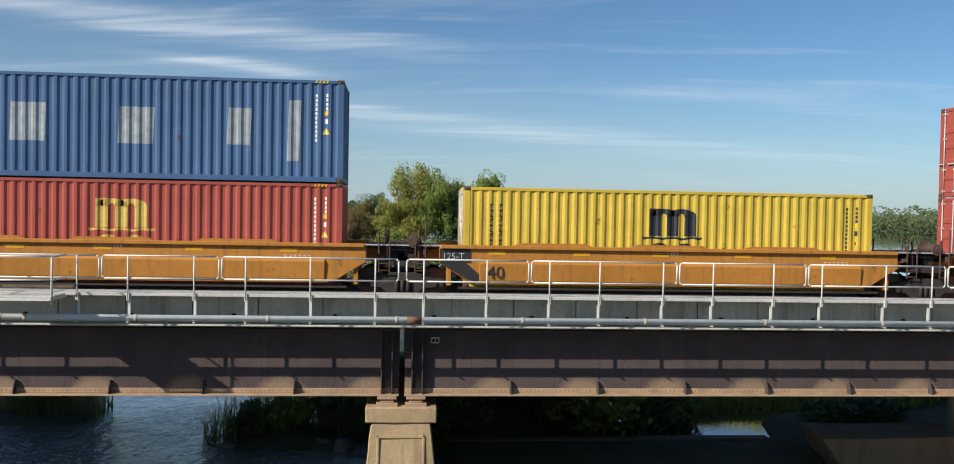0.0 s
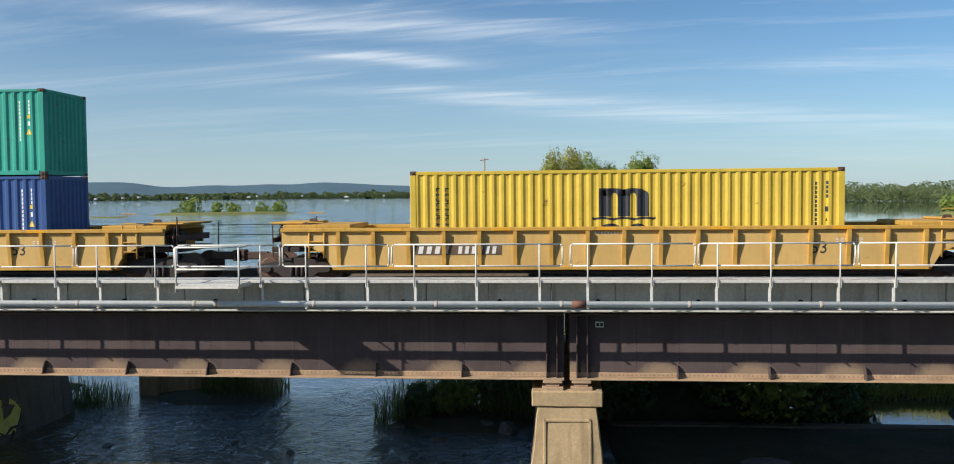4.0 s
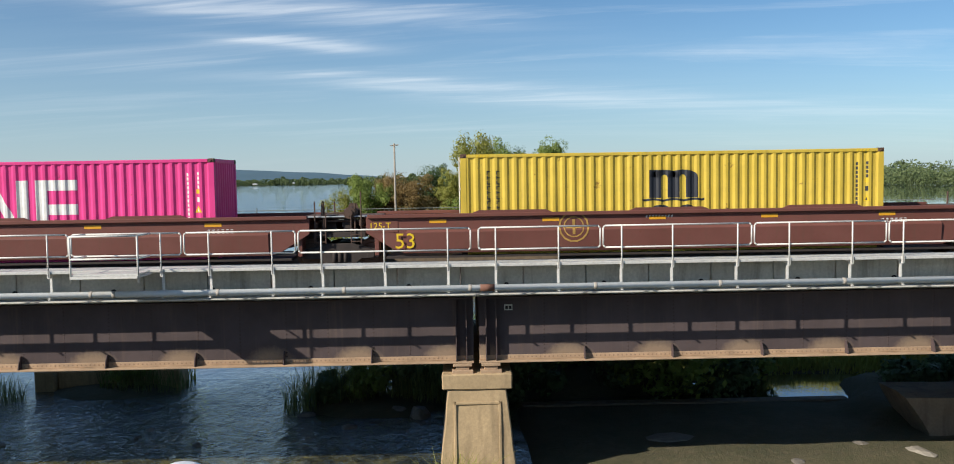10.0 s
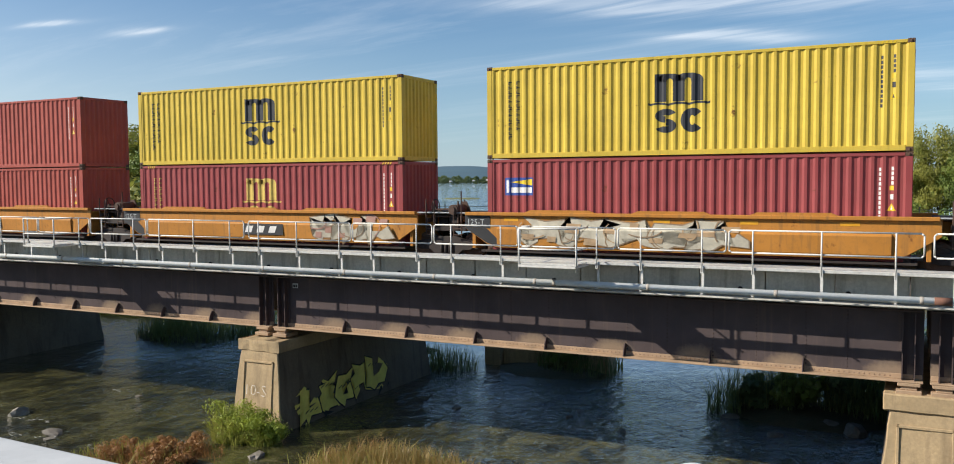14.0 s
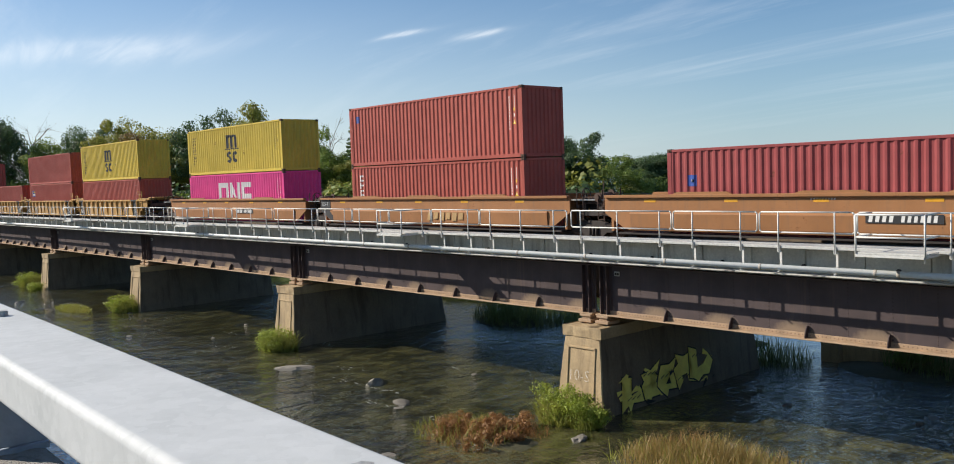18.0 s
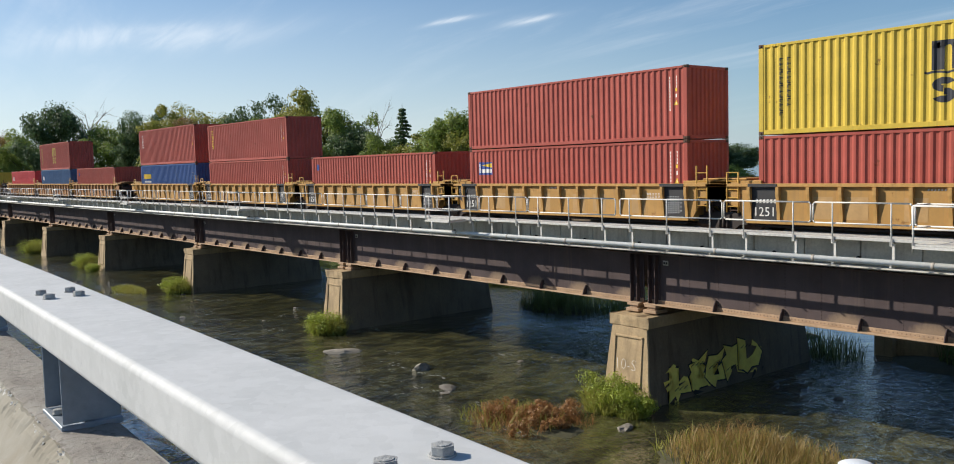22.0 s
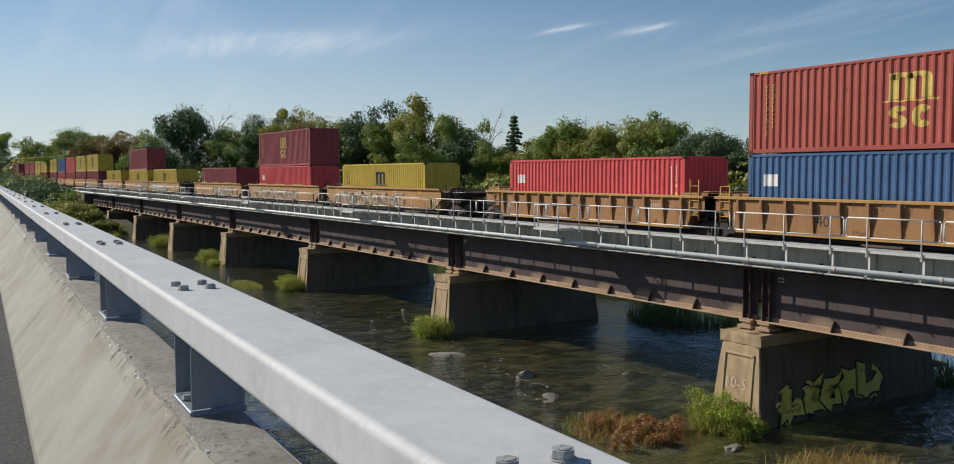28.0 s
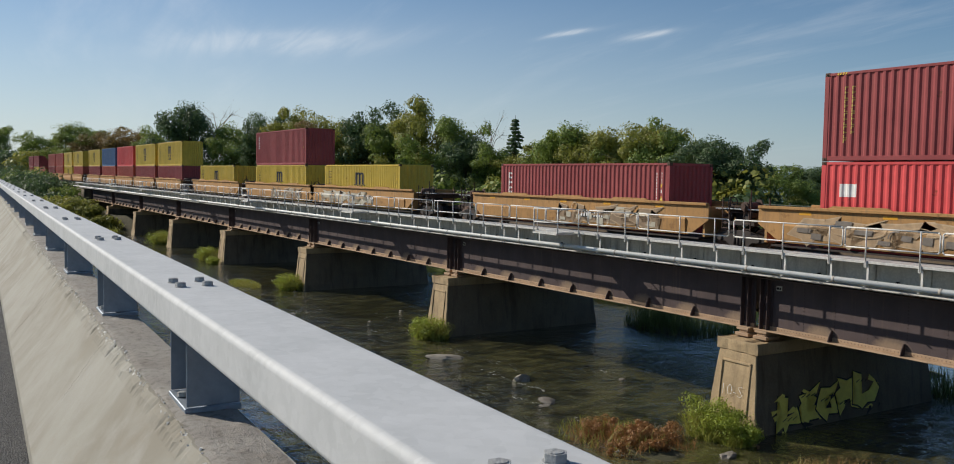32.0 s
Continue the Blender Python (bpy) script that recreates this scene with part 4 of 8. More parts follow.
# box-like post: side plates, back plate, base plate with anchor bolts, top plate
zb, zt = PAR_Z + 0.012, GR_Z - 0.127
bm = box(bmesh.new(), 0.138, 0.635, zb + 0.014, 0.150, 0.825, zt)
pf_a = part("post_side_plate", bev(bm, 0.003), M_POSTZ, guard)
bm = box(bmesh.new(), -0.150, 0.635, zb + 0.014, -0.138, 0.825, zt)
pf_e = part("post_side_plate", bev(bm, 0.003), M_POSTZ, guard)
bm = box(bmesh.new(), -0.137, 0.70, zb + 0.014, 0.137, 0.712, zt)
pf_b = part("post_web", bev(bm, 0.003), M_POSTZ, guard)
bm = box(bmesh.new(), -0.156, 0.628, zb - 0.012, 0.156, 0.830, zb + 0.010)
pf_c = part("base_plate", bev(bm, 0.003), M_POSTZ, guard)
bm = box(bmesh.new(), -0.20, 0.60, zt + 0.001, 0.20, 0.80, zt + 0.002 + 0.012)
pf_d = part("top_plate", bev(bm, 0.002), M_ZINC, guard)
for k, x in enumerate(POST_X):
    for pf in (pf_a, pf_e, pf_b, pf_c, pf_d):
        if k == 0:
            pf.matrix_basis = pose(x, 0, 0)
        else:
            share(pf.name.split(".")[0], pf.data, guard, pose(x, 0, 0))
    if x > -60:
        for dx in (-0.068, 0.068):
            for y in (0.632, 0.728):
                share("bolt", bolt0.data, guard, pose(x + dx, y, GR_Z, 0, 0, 17 * k + 200 * dx))
    if x > -20:
        share("bolt", bolt0.data, guard, pose(x - 0.03, 0.655, zb + 0.013, 0, 0, 11))
        for dx in (-0.175, 0.175):
            share("bolt", bolt0.data, guard, pose(x + dx, 0.63, zt, 180, 0, 11))

# white capped plastic stud that stands on the guard rail
M_WHITEPOST = plain("white_plastic", (0.78, 0.80, 0.82), 0.35, 0, 0.05)
wp = thing("marker_stud", "small white plastic marker stud on the guard rail", "marker")
for nm, prof in (("stem", ((0.017, 7.407), (0.017, 7.515))), ("cap", ((0.0190, 7.513), (0.0192, 7.541), (0.0184, 7.548), (0.0160, 7.5525), (0.0100, 7.5550), (0.0, 7.5555)))):
    bm = bmesh.new()
    prev = None
    for r, z in prof:
        cur = [bm.verts.new((r * math.cos(a), r * math.sin(a), z)) for a in np.linspace(0, 2 * math.pi, 28, endpoint=False)] if r else [bm.verts.new((0, 0, z))]
        if prev:
            for i in range(28):
                bm.faces.new((prev[i], prev[(i + 1) % 28], cur[(i + 1) % 28], cur[i]) if r else (prev[i], prev[(i + 1) % 28], cur[0]))
        prev = cur
    part(nm, fix(bm), M_WHITEPOST, wp, smooth=True)
wp.matrix_basis = pose(-0.496, -21.375, -0.008)

# ---- the train ----
C_YEL, C_RED, C_MAR, C_BLU, C_NAVY, C_PINK, C_TEAL, C_SCAR = "yellow", "red", "maroon", "blue", "navy", "pink", "teal", "scarlet"
PAINTS = {
    C_YEL: paint("container_yellow", (0.605, 0.432, 0.059), 0.45, 0.30, 0.10),
    C_RED: paint("container_red", (0.378, 0.081, 0.059), 0.5, 0.22, 0.08),
    C_MAR: paint("container_maroon", (0.292, 0.059, 0.059), 0.5, 0.25, 0.08),
    C_BLU: paint("container_blue", (0.059, 0.124, 0.248), 0.5, 0.22, 0.08),
    C_NAVY: paint("container_navy", (0.038, 0.092, 0.259), 0.45, 0.2, 0.05),
    C_PINK: paint("container_pink", (0.734, 0.059, 0.248), 0.45, 0.12, 0.02),
    C_TEAL: paint("container_teal", (0.032, 0.324, 0.248), 0.5, 0.3, 0.22),
    C_SCAR: paint("container_scarlet", (0.626, 0.081, 0.081), 0.45, 0.15, 0.03),
}
M_CAST = plain("corner_casting", (0.10, 0.055, 0.035), 0.8, 0, 0.4)
M_INK = plain("black_marking", (0.018, 0.020, 0.028), 0.55, 0, 0.1)
M_WHITE = plain("white_marking", (0.74, 0.72, 0.68), 0.6, 0, 0.12)
M_GREYPATCH = plain("pale_patch", (0.42, 0.44, 0.44), 0.7, 0, 0.2)
M_RUBBED = plain("rubbed_blue_paint", (0.27, 0.31, 0.34), 0.7, 0, 0.3, 4)
M_CREAMY = plain("mellow_yellow_marking", (0.58, 0.41, 0.085), 0.55, 0, 0.15)
M_FADEY = plain("faded_yellow_marking", (0.42, 0.25, 0.06), 0.6, 0, 0.3, 4)
M_MARKY = plain("yellow_marking", (0.75, 0.50, 0.02), 0.5, 0, 0.1)
M_BARS = plain("galvanised_bars", (0.55, 0.54, 0.52), 0.45, 0.2, 0.15)
M_LOGOB = plain("blue_sign", (0.03, 0.07, 0.30), 0.5)
M_RUSTDARK = plain("dark_rusty_iron", (0.040, 0.030, 0.026), 0.8, 0, 0.4, 5, 0.3)
M_RUSTED = plain("rusty_iron", (0.085, 0.050, 0.036), 0.85, 0, 0.4, 5, 0.3)
M_WHEEL = plain("wheel_steel", (0.13, 0.075, 0.05), 0.6, 0.2, 0.3)
M_DIMPANEL = plain("dim_brown_panel", (0.13, 0.085, 0.05), 0.7, 0, 0.4, 4)
M_BLACKP = plain("black_panel", (0.025, 0.025, 0.027), 0.6, 0, 0.2)

CL, CW, CH, PITCH, DEP = 12.192, 2.438, 2.896, 0.2765, 0.036
NP = 43
P0 = -NP * PITCH / 2
BREAKS = []
for _k in range(NP):
    for _q, _d in ((0.0, 0.0), (0.072, 0.0), (0.140, DEP), (0.2085, DEP)):
        BREAKS.append((P0 + _k * PITCH + _q, _d))
BREAKS.append((P0 + NP * PITCH, 0.0))
BX, BD = [b[0] for b in BREAKS], [b[1] for b in BREAKS]


def corr(x):
    return float(np.interp(x, BX, BD))


Y_OUT = -CW / 2 + 0.012


def press(bm, lift=0.003):
    """Lay a flat marking (x, z) onto the corrugated side of a container."""
    xs = [v.co.x for v in bm.verts]
    lo, hi = min(xs), max(xs)
    for bx in BX:
        if lo + 1e-4 < bx < hi - 1e-4:
            bmesh.ops.bisect_plane(bm, geom=bm.verts[:] + bm.edges[:] + bm.faces[:], plane_co=(bx, 0, 0), plane_no=(1, 0, 0), dist=1e-5)
    for v in bm.verts:
        v.co.y = Y_OUT + corr(v.co.x) - lift
    return bm


def quad(bm, x0, z0, x1, z1, skew=0.0):
    bm.faces.new([bm.verts.new(c) for c in ((x0, 0, z0), (x1, 0, z0), (x1 + skew, 0, z1), (x0 + skew, 0, z1))])
    return bm


def shell_mesh(color):
    """Corrugated side walls, corrugated front end and roof of a forty-foot box, as one welded shell."""
    bm = bmesh.new()
    z0, z1 = 0.16, CH - 0.10
    for s in (-1, 1):
        pa = None
        for x, d in BREAKS:
            y = s * (-Y_OUT - d)
            q = (bm.verts.new((x, y, z0)), bm.verts.new((x, y, z1)))
            if pa:
                bm.faces.new((pa[0], q[0], q[1], pa[1]) if s < 0 else (pa[1], q[1], q[0], pa[0]))
            pa = q
    pa = None
    w = CW / 2 - 0.15
    n = 9
    p = 2 * w / n
    for k in range(n + 1):
        for q_, d in (((0.0, 0.0), (0.30, 0.0), (0.5, 0.045), (0.80, 0.045)) if k < n else ((0.0, 0.0),)):
            q = (bm.verts.new((CL / 2 - 0.015 - d, -w + (k + q_) * p, z0)), bm.verts.new((CL / 2 - 0.015 - d, -w + (k + q_) * p, z1)))
            if pa:
                bm.faces.new((pa[0], q[0], q[1], pa[1]))
            pa = q
    box(bm, -CL / 2 + 0.05, -CW / 2 + 0.06, CH - 0.045, CL / 2 - 0.05, CW / 2 - 0.06, CH - 0.012)
    box(bm, -CL / 2 + 0.05, -CW / 2 + 0.06, 0.05, CL / 2 - 0.05, CW / 2 - 0.06, 0.15)
    return bm


def frame_mesh():
    bm = bmesh.new()
    h = CL / 2
    for sx in (-1, 1):
        for sy in (-1, 1):
            xa, xb = sorted((sx * h, sx * (h - 0.165)))
            ya, yb = sorted((sy * CW / 2, sy * (CW / 2 - 0.14)))
            box(bm, xa, ya, 0.118, xb, yb, CH - 0.118)
    for sy in (-1, 1):
        ya, yb = sorted((sy * (CW / 2 - 0.002), sy * (CW / 2 - 0.07)))
        box(bm, -h + 0.18, ya, CH - 0.105, h - 0.18, yb, CH - 0.02)
        box(bm, -h + 0.18, ya, 0.02, h - 0.18, yb, 0.165)
    for sx in (-1, 1):
        xa, xb = sorted((sx * (h - 0.004), sx * (h - 0.10)))
        box(bm, xa, -CW / 2 + 0.18, CH - 0.12, xb, CW / 2 - 0.18, CH - 0.01)
        box(bm, xa, -CW / 2 + 0.18, 0.02, xb, CW / 2 - 0.18, 0.16)
    return bm


def castings_mesh():
    bm = box(bmesh.new(), -0.089, -0.081, -0.059, 0.089, 0.081, 0.059)
    bev(bm, 0.012)
    rod(bm, (0, -0.0815, -0.02), (0, -0.0815, 0.02), 0.03, 6)
    return bm


COMMON = {}


def container_common(color):
    """The meshes that all boxes of one colour share."""
    if color not in COMMON:
        mp = PAINTS[color]
        d = {}
        bms = {"shell": shell_mesh(color), "frame": bev(frame_mesh(), 0.006, 1)}
        bm = box(bmesh.new(), -CL / 2 + 0.012, -CW / 2 + 0.15, 0.17, -CL / 2 + 0.06, -0.006, CH - 0.13)
        for z in (0.65, 1.15, 1.65, 2.15):
            prism(bm, [(-CL / 2 + 0.0125, z - 0.10), (-CL / 2 - 0.012, z - 0.06), (-CL / 2 - 0.012, z + 0.06), (-CL / 2 + 0.0125, z + 0.10)], -CW / 2 + 0.22, -0.08, "y")
        bms["door"] = fix(bm)
        for k, b in bms.items():
            me = bpy.data.meshes.new(k)
            b.to_mesh(me)
            b.free()
            me.materials.append(mp)
            d[k] = me
        COMMON[color] = d
    return COMMON[color]


def simple_mesh(name, bm, mat):
    me = bpy.data.meshes.new(name)
    bm.to_mesh(me)
    bm.free()
    me.materials.append(mat)
    return me


ME_CAST = simple_mesh("corner_casting", castings_mesh(), M_CAST)
_bm = rod(bmesh.new(), (-CL / 2 - 0.035, 0, 0.08), (-CL / 2 - 0.035, 0, CH - 0.08), 0.019, 8)
for _z in (0.2, 0.9, 1.9, 2.7):
    box(_bm, -CL / 2 - 0.06, -0.045, _z - 0.03, -CL / 2 + 0.011, 0.045, _z + 0.03)
box(_bm, -CL / 2 - 0.065, 0.0, 1.06, -CL / 2 - 0.05, 0.34, 1.10)
ME_BAR = simple_mesh("lock_bar", fix(_bm), M_BARS)


# markings: each returns parts pressed on the near side
def arch_m(bm, x, z, w, h):
    """Three thick uprights under two round arches over a wave line."""
    t = w * 0.245
    legs = [x, x + (w - t) / 2, x + w - t]
    for i, lx in enumerate(legs):
        quad(bm, lx, z + h * 0.16, lx + t, z + h * (0.78 if i else 0.98))
    for lx in legs[:2]:
        cx, r = lx + t + ((w - t) / 2 - t) / 2, ((w - t) / 2 + t) / 2
        pr = None
        for k in range(11):
            a = math.pi * k / 10
            o = (cx + r * math.cos(a), z + h * 0.78 + h * 0.20 * math.sin(a))
            i_ = (cx + (r - t) * math.cos(a) * 0.98, z + h * 0.74 + h * 0.10 * math.sin(a))
            q = (bm.verts.new((i_[0], 0, i_[1])), bm.verts.new((o[0], 0, o[1])))
            if pr:
                bm.faces.new((pr[0], pr[1], q[1], q[0]))
            pr = q
    pr = None
    for k in range(25):
        xx = x - w * 0.14 + w * 1.28 * k / 24
        zz = z + h * 0.075 + h * 0.045 * abs(math.sin(k / 24 * math.pi * 3)) + (h * 0.04 if k in (0, 24) else 0)
        q = (bm.verts.new((xx, 0, zz - h * 0.035)), bm.verts.new((xx, 0, zz + h * 0.03)))
        if pr:
            bm.faces.new((pr[0], q[0], q[1], pr[1]))
        pr = q


def loops(bm, x, z, w, h):
    """A fat double bend and a fat open loop side by side."""
    def arc(cx, cz, rx, rz, t, a0, a1):
        pr = None
        for k in range(13):
            a = radians(a0 + (a1 - a0) * k / 12)
            q = (bm.verts.new((cx + (rx - t) * math.cos(a), 0, cz + (rz - t * 0.8) * math.sin(a))), bm.verts.new((cx + rx * math.cos(a), 0, cz + rz * math.sin(a))))
            if pr:
                bm.faces.new((pr[0], pr[1], q[1], q[0]))
            pr = q
    t = w * 0.165
    arc(x + w * 0.23, z + h * 0.71, w * 0.22, h * 0.29, t, 20, 268)
    arc(x + w * 0.23, z + h * 0.29, w * 0.22, h * 0.29, t, 88, -160)
    arc(x + w * 0.77, z + h * 0.5, w * 0.24, h * 0.5, t * 1.1, 42, 318)


def mk_big_m(par, mat, x=0.02):
    bm = bmesh.new()
    arch_m(bm, x - 0.70, 1.40, 1.40, 0.98)
    loops(bm, x - 0.70, 0.66, 1.42, 0.70)
    part("line_emblem", press(bm), mat, par, "dark arched shipping line emblem")
    bm = bmesh.new()
    for col, n in ((-5.35, 13), (-5.08, 11)):
        for i in range(n):
            quad(bm, col, 2.30 - i * 0.142, col + 0.035, 2.41 - i * 0.142)
            quad(bm, col + 0.036, 2.30 - i * 0.142 + (0.075, 0.04, 0.0)[i % 3], col + 0.10, 2.30 - i * 0.142 + (0.11, 0.07, 0.035)[i % 3])
    tagged(part("side_lettering", press(bm), mat, par, "columns of small dark characters"), kind="stuff")


def mk_column(par, mat, n, x, top, w, h, gap, label="column of white characters"):
    bm = bmesh.new()
    rg = random.Random(n * 7 + int(x * 10))
    for i in range(n):
        z = top - i * (h + gap)
        k = rg.randrange(3)
        quad(bm, x, z - h, x + w * 0.32, z)
        quad(bm, x + w * 0.32, z - h * (0.28 if k else 0.6), x + w, z - (0 if k else h * 0.32))
        if k == 1:
            quad(bm, x + w * 0.68, z - h, x + w, z - h * 0.281)
        if k == 2:
            quad(bm, x + w * 0.32, z - h, x + w, z - h * 0.72)
    tagged(part("side_lettering", press(bm), mat, par, label), kind="stuff")


def mk_ids(par, mat, warn=True):
    bm = bmesh.new()
    for i in range(11):
        quad(bm, 5.30, 2.40 - i * 0.125, 5.355, 2.40 - i * 0.125 + 0.09)
    for i in range(4):
        quad(bm, 5.60, 2.42 - i * 0.125, 5.655, 2.42 - i * 0.125 + 0.09)
    tagged(part("number_mark", press(bm), mat, par), kind="stuff")
    if warn:
        bm = bmesh.new()
        bm.faces.new([bm.verts.new(c) for c in ((5.50, 0, 1.36), (5.72, 0, 1.36), (5.61, 0, 1.56))])
        part("warning_label", press(bm, 0.004), M_MARKY, par, "yellow warning triangle")
        part("warning_label", press(quad(bmesh.new(), 5.56, 1.90, 5.66, 2.02), 0.004), M_MARKY, par, "small yellow label")
        bm = bmesh.new()
        bm.faces.new([bm.verts.new(c) for c in ((5.585, 0, 1.39), (5.635, 0, 1.39), (5.61, 0, 1.50))])
        quad(bm, 5.575, 1.66, 5.655, 1.80)
        part("warning_mark", press(bm, 0.006), M_INK if mat is M_INK else M_WHITE, par)


def mk_hazard(par):
    bm = bmesh.new()
    for s in (-1, 1):
        for i in range(4):
            x = s * (5.62 - i * 0.10)
            quad(bm, x - 0.03, CH - 0.099, x + 0.02, CH - 0.025, 0.03)
    for v in bm.verts:
        v.co.y = -CW / 2 - 0.002
    tagged(part("hazard_stripes", bm, M_MARKY, par, "yellow and black height stripes"), kind="stuff")


def mk_wide(par):
    """Huge pale pillar, slanted and bar shapes across the box."""
    bm = bmesh.new()
    x, z0, z1 = -2.0, 0.62, 2.35
    quad(bm, x, z0, x + 0.33, z1), quad(bm, x + 0.33, z1 - 0.30, x + 1.0, z1), quad(bm, x + 1.0, z0, x + 1.33, z1)
    x = -0.52
    quad(bm, x, z0, x + 0.33, z1), quad(bm, x + 1.0, z0, x + 1.33, z1)
    bm.faces.new([bm.verts.new((a, 0, b)) for a, b in ((x + 0.335, z1), (x + 0.995, z0 + 0.52), (x + 0.995, z0), (x + 0.335, z1 - 0.52))])
    x = 1.02
    quad(bm, x, z0, x + 0.33, z1), quad(bm, x + 0.335, z1 - 0.30, x + 1.18, z1), quad(bm, x + 0.335, 1.36, x + 1.18, 1.66), quad(bm, x + 0.335, z0, x + 1.18, z0 + 0.30)
    part("line_emblem", press(bm), M_WHITE, par, "huge white block shapes")


def mk_sign(par, x, z, w, h, mat, mat2=None):
    bm = quad(bmesh.new(), x, z, x + w, z + h)
    s = part("sign_patch", press(bm), mat, par, "rectangular coloured company sign")
    if mat2:
        bm = quad(bmesh.new(), x + w * 0.06, z + h * 0.15, x + w * 0.16, z + h * 0.85)
        quad(bm, x + w * 0.22, z + h * 0.15, x + w * 0.95, z + h * 0.45)
        part("sign_bar", press(bm, 0.005), mat2, s)
        bm = bmesh.new()
        bm.faces.new([bm.verts.new((a, 0, b)) for a, b in ((x + w * 0.2, z + h * 0.75), (x + w * 0.97, z + h * 0.55), (x + w * 0.97, z + h * 0.92))])
        part("sign_beam", press(bm, 0.005), M_MARKY, s)


def mk_patches(par):
    """Rubbed-out pale patches where old lettering was."""
    for x0, z0, x1, z1, skew in ((-3.0, 1.0, -2.05, 2.05, 0.05), (-0.1, 0.98, 0.85, 2.0, 0.05), (2.85, 1.02, 3.5, 2.05, 0.06), (4.52, 0.6, 4.86, 2.3, 0.05)):
        part("pale_patch", press(quad(bmesh.new(), x0, z0, x1, z1, skew)), M_RUBBED, par, "whitish rubbed-out rectangle")
    bm = bmesh.new()
    ring(bm, -5.15, 2.42, 0.16, 0.16, 0.06)
    quad(bm, -5.05, 2.30, -4.80, 2.52, 0.1), quad(bm, -4.65, 2.37, -3.35, 2.50)
    part("line_emblem", press(bm, 0.004), M_WHITE, par, "white curled emblem and bar")


ALL_BOXES = {}
LABELS = {C_YEL: "yellow", C_RED: "rust-red", C_MAR: "maroon", C_BLU: "faded blue", C_NAVY: "dark blue", C_PINK: "bright pink", C_TEAL: "weathered teal green", C_SCAR: "bright red"}
DESIGN = {
    "arch_dark": (lambda p: (mk_big_m(p, M_INK), mk_ids(p, M_INK), mk_hazard(p)), "with dark arched emblem"),
    "arch_yellow": (lambda p: (mk_big_m(p, M_CREAMY), mk_ids(p, M_WHITE), mk_hazard(p)), "with yellow arched emblem"),
    "six_up": (lambda p: (mk_column(p, M_WHITE, 6, -5.50, 2.56, 0.36, 0.25, 0.03), mk_ids(p, M_WHITE), mk_hazard(p)), "with a column of large white letters"),
    "three_up": (lambda p: (mk_column(p, M_WHITE, 3, -5.45, 2.45, 0.34, 0.30, 0.06), mk_ids(p, M_WHITE)), "with three white letters"),
    "four_up": (lambda p: (mk_column(p, M_MARKY, 4, -5.5, 2.45, 0.28, 0.30, 0.08, "column of cream letters"), mk_ids(p, M_WHITE)), "with four cream letters"),
    "blocks": (lambda p: (mk_wide(p), mk_ids(p, M_WHITE)), "with huge white block shapes"),
    "sign_wide": (lambda p: (mk_sign(p, -5.5, 1.75, 0.98, 0.56, M_LOGOB, M_WHITE), mk_ids(p, M_WHITE)), "with a blue and yellow sign"),
    "sign_small": (lambda p: (mk_sign(p, -5.55, 2.12, 0.28, 0.34, M_LOGOB), mk_ids(p, M_WHITE)), "with a small blue square sign"),
    "worn": (lambda p: (mk_patches(p), mk_ids(p, M_WHITE), mk_hazard(p)), "with rubbed-out white patches"),
    "sign_long": (lambda p: (mk_sign(p, -5.4, 1.75, 1.7, 0.40, M_MARKY), mk_sign(p, -5.3, 1.45, 1.5, 0.14, M_WHITE), mk_ids(p, M_WHITE)), "with a yellow sign and white bar"),
    "sign_white": (lambda p: (mk_sign(p, -5.4, 1.75, 0.62, 0.42, M_WHITE), mk_ids(p, M_WHITE)), "with a small white sign"),
    "dot": (lambda p: (mk_sign(p, -5.3, 1.62, 0.34, 0.38, M_LOGOB), mk_sign(p, -5.18, 1.75, 0.14, 0.10, M_WHITE), mk_ids(p, M_WHITE)), "with a small blue square sign"),
    "nine_up": (lambda p: (mk_column(p, M_WHITE, 9, -5.5, 2.55, 0.22, 0.17, 0.04), mk_ids(p, M_WHITE)), "with a white column of letters"),
    "bare": (lambda p: (mk_ids(p, M_WHITE),), "with small white numbers"),
}


def container(color, design, m):
    """A forty-foot high box; copies share the meshes of the first one that looks the same."""
    key = (color, design)
    if key in ALL_BOXES:
        return copy_thing(ALL_BOXES[key], m)
    c = thing("shipping_container", LABELS[color] + " steel shipping container " + DESIGN[design][1], "container", "containers on the train", at=m)
    d = container_common(color)
    share("corrugated_shell", d["shell"], c, Matrix())
    share("corner_frame", d["frame"], c, Matrix())
    share("door", d["door"], c, Matrix())
    share("door", d["door"], c, pose(0, CW / 2 - 0.144, 0))
    for y in (-0.92, -0.36, 0.36, 0.92):
        share("lock_bar", ME_BAR, c, pose(0, y, 0))
    for sx in (-1, 1):
        for sy in (-1, 1):
            for z in (0.059, CH - 0.059):
                share("corner_casting", ME_CAST, c, pose(sx * (CL / 2 - 0.086), sy * (CW / 2 - 0.078), z, 0, 0, 0 if sy < 0 else 180))
    DESIGN[design][0](c)
    ALL_BOXES[key] = c
    return c


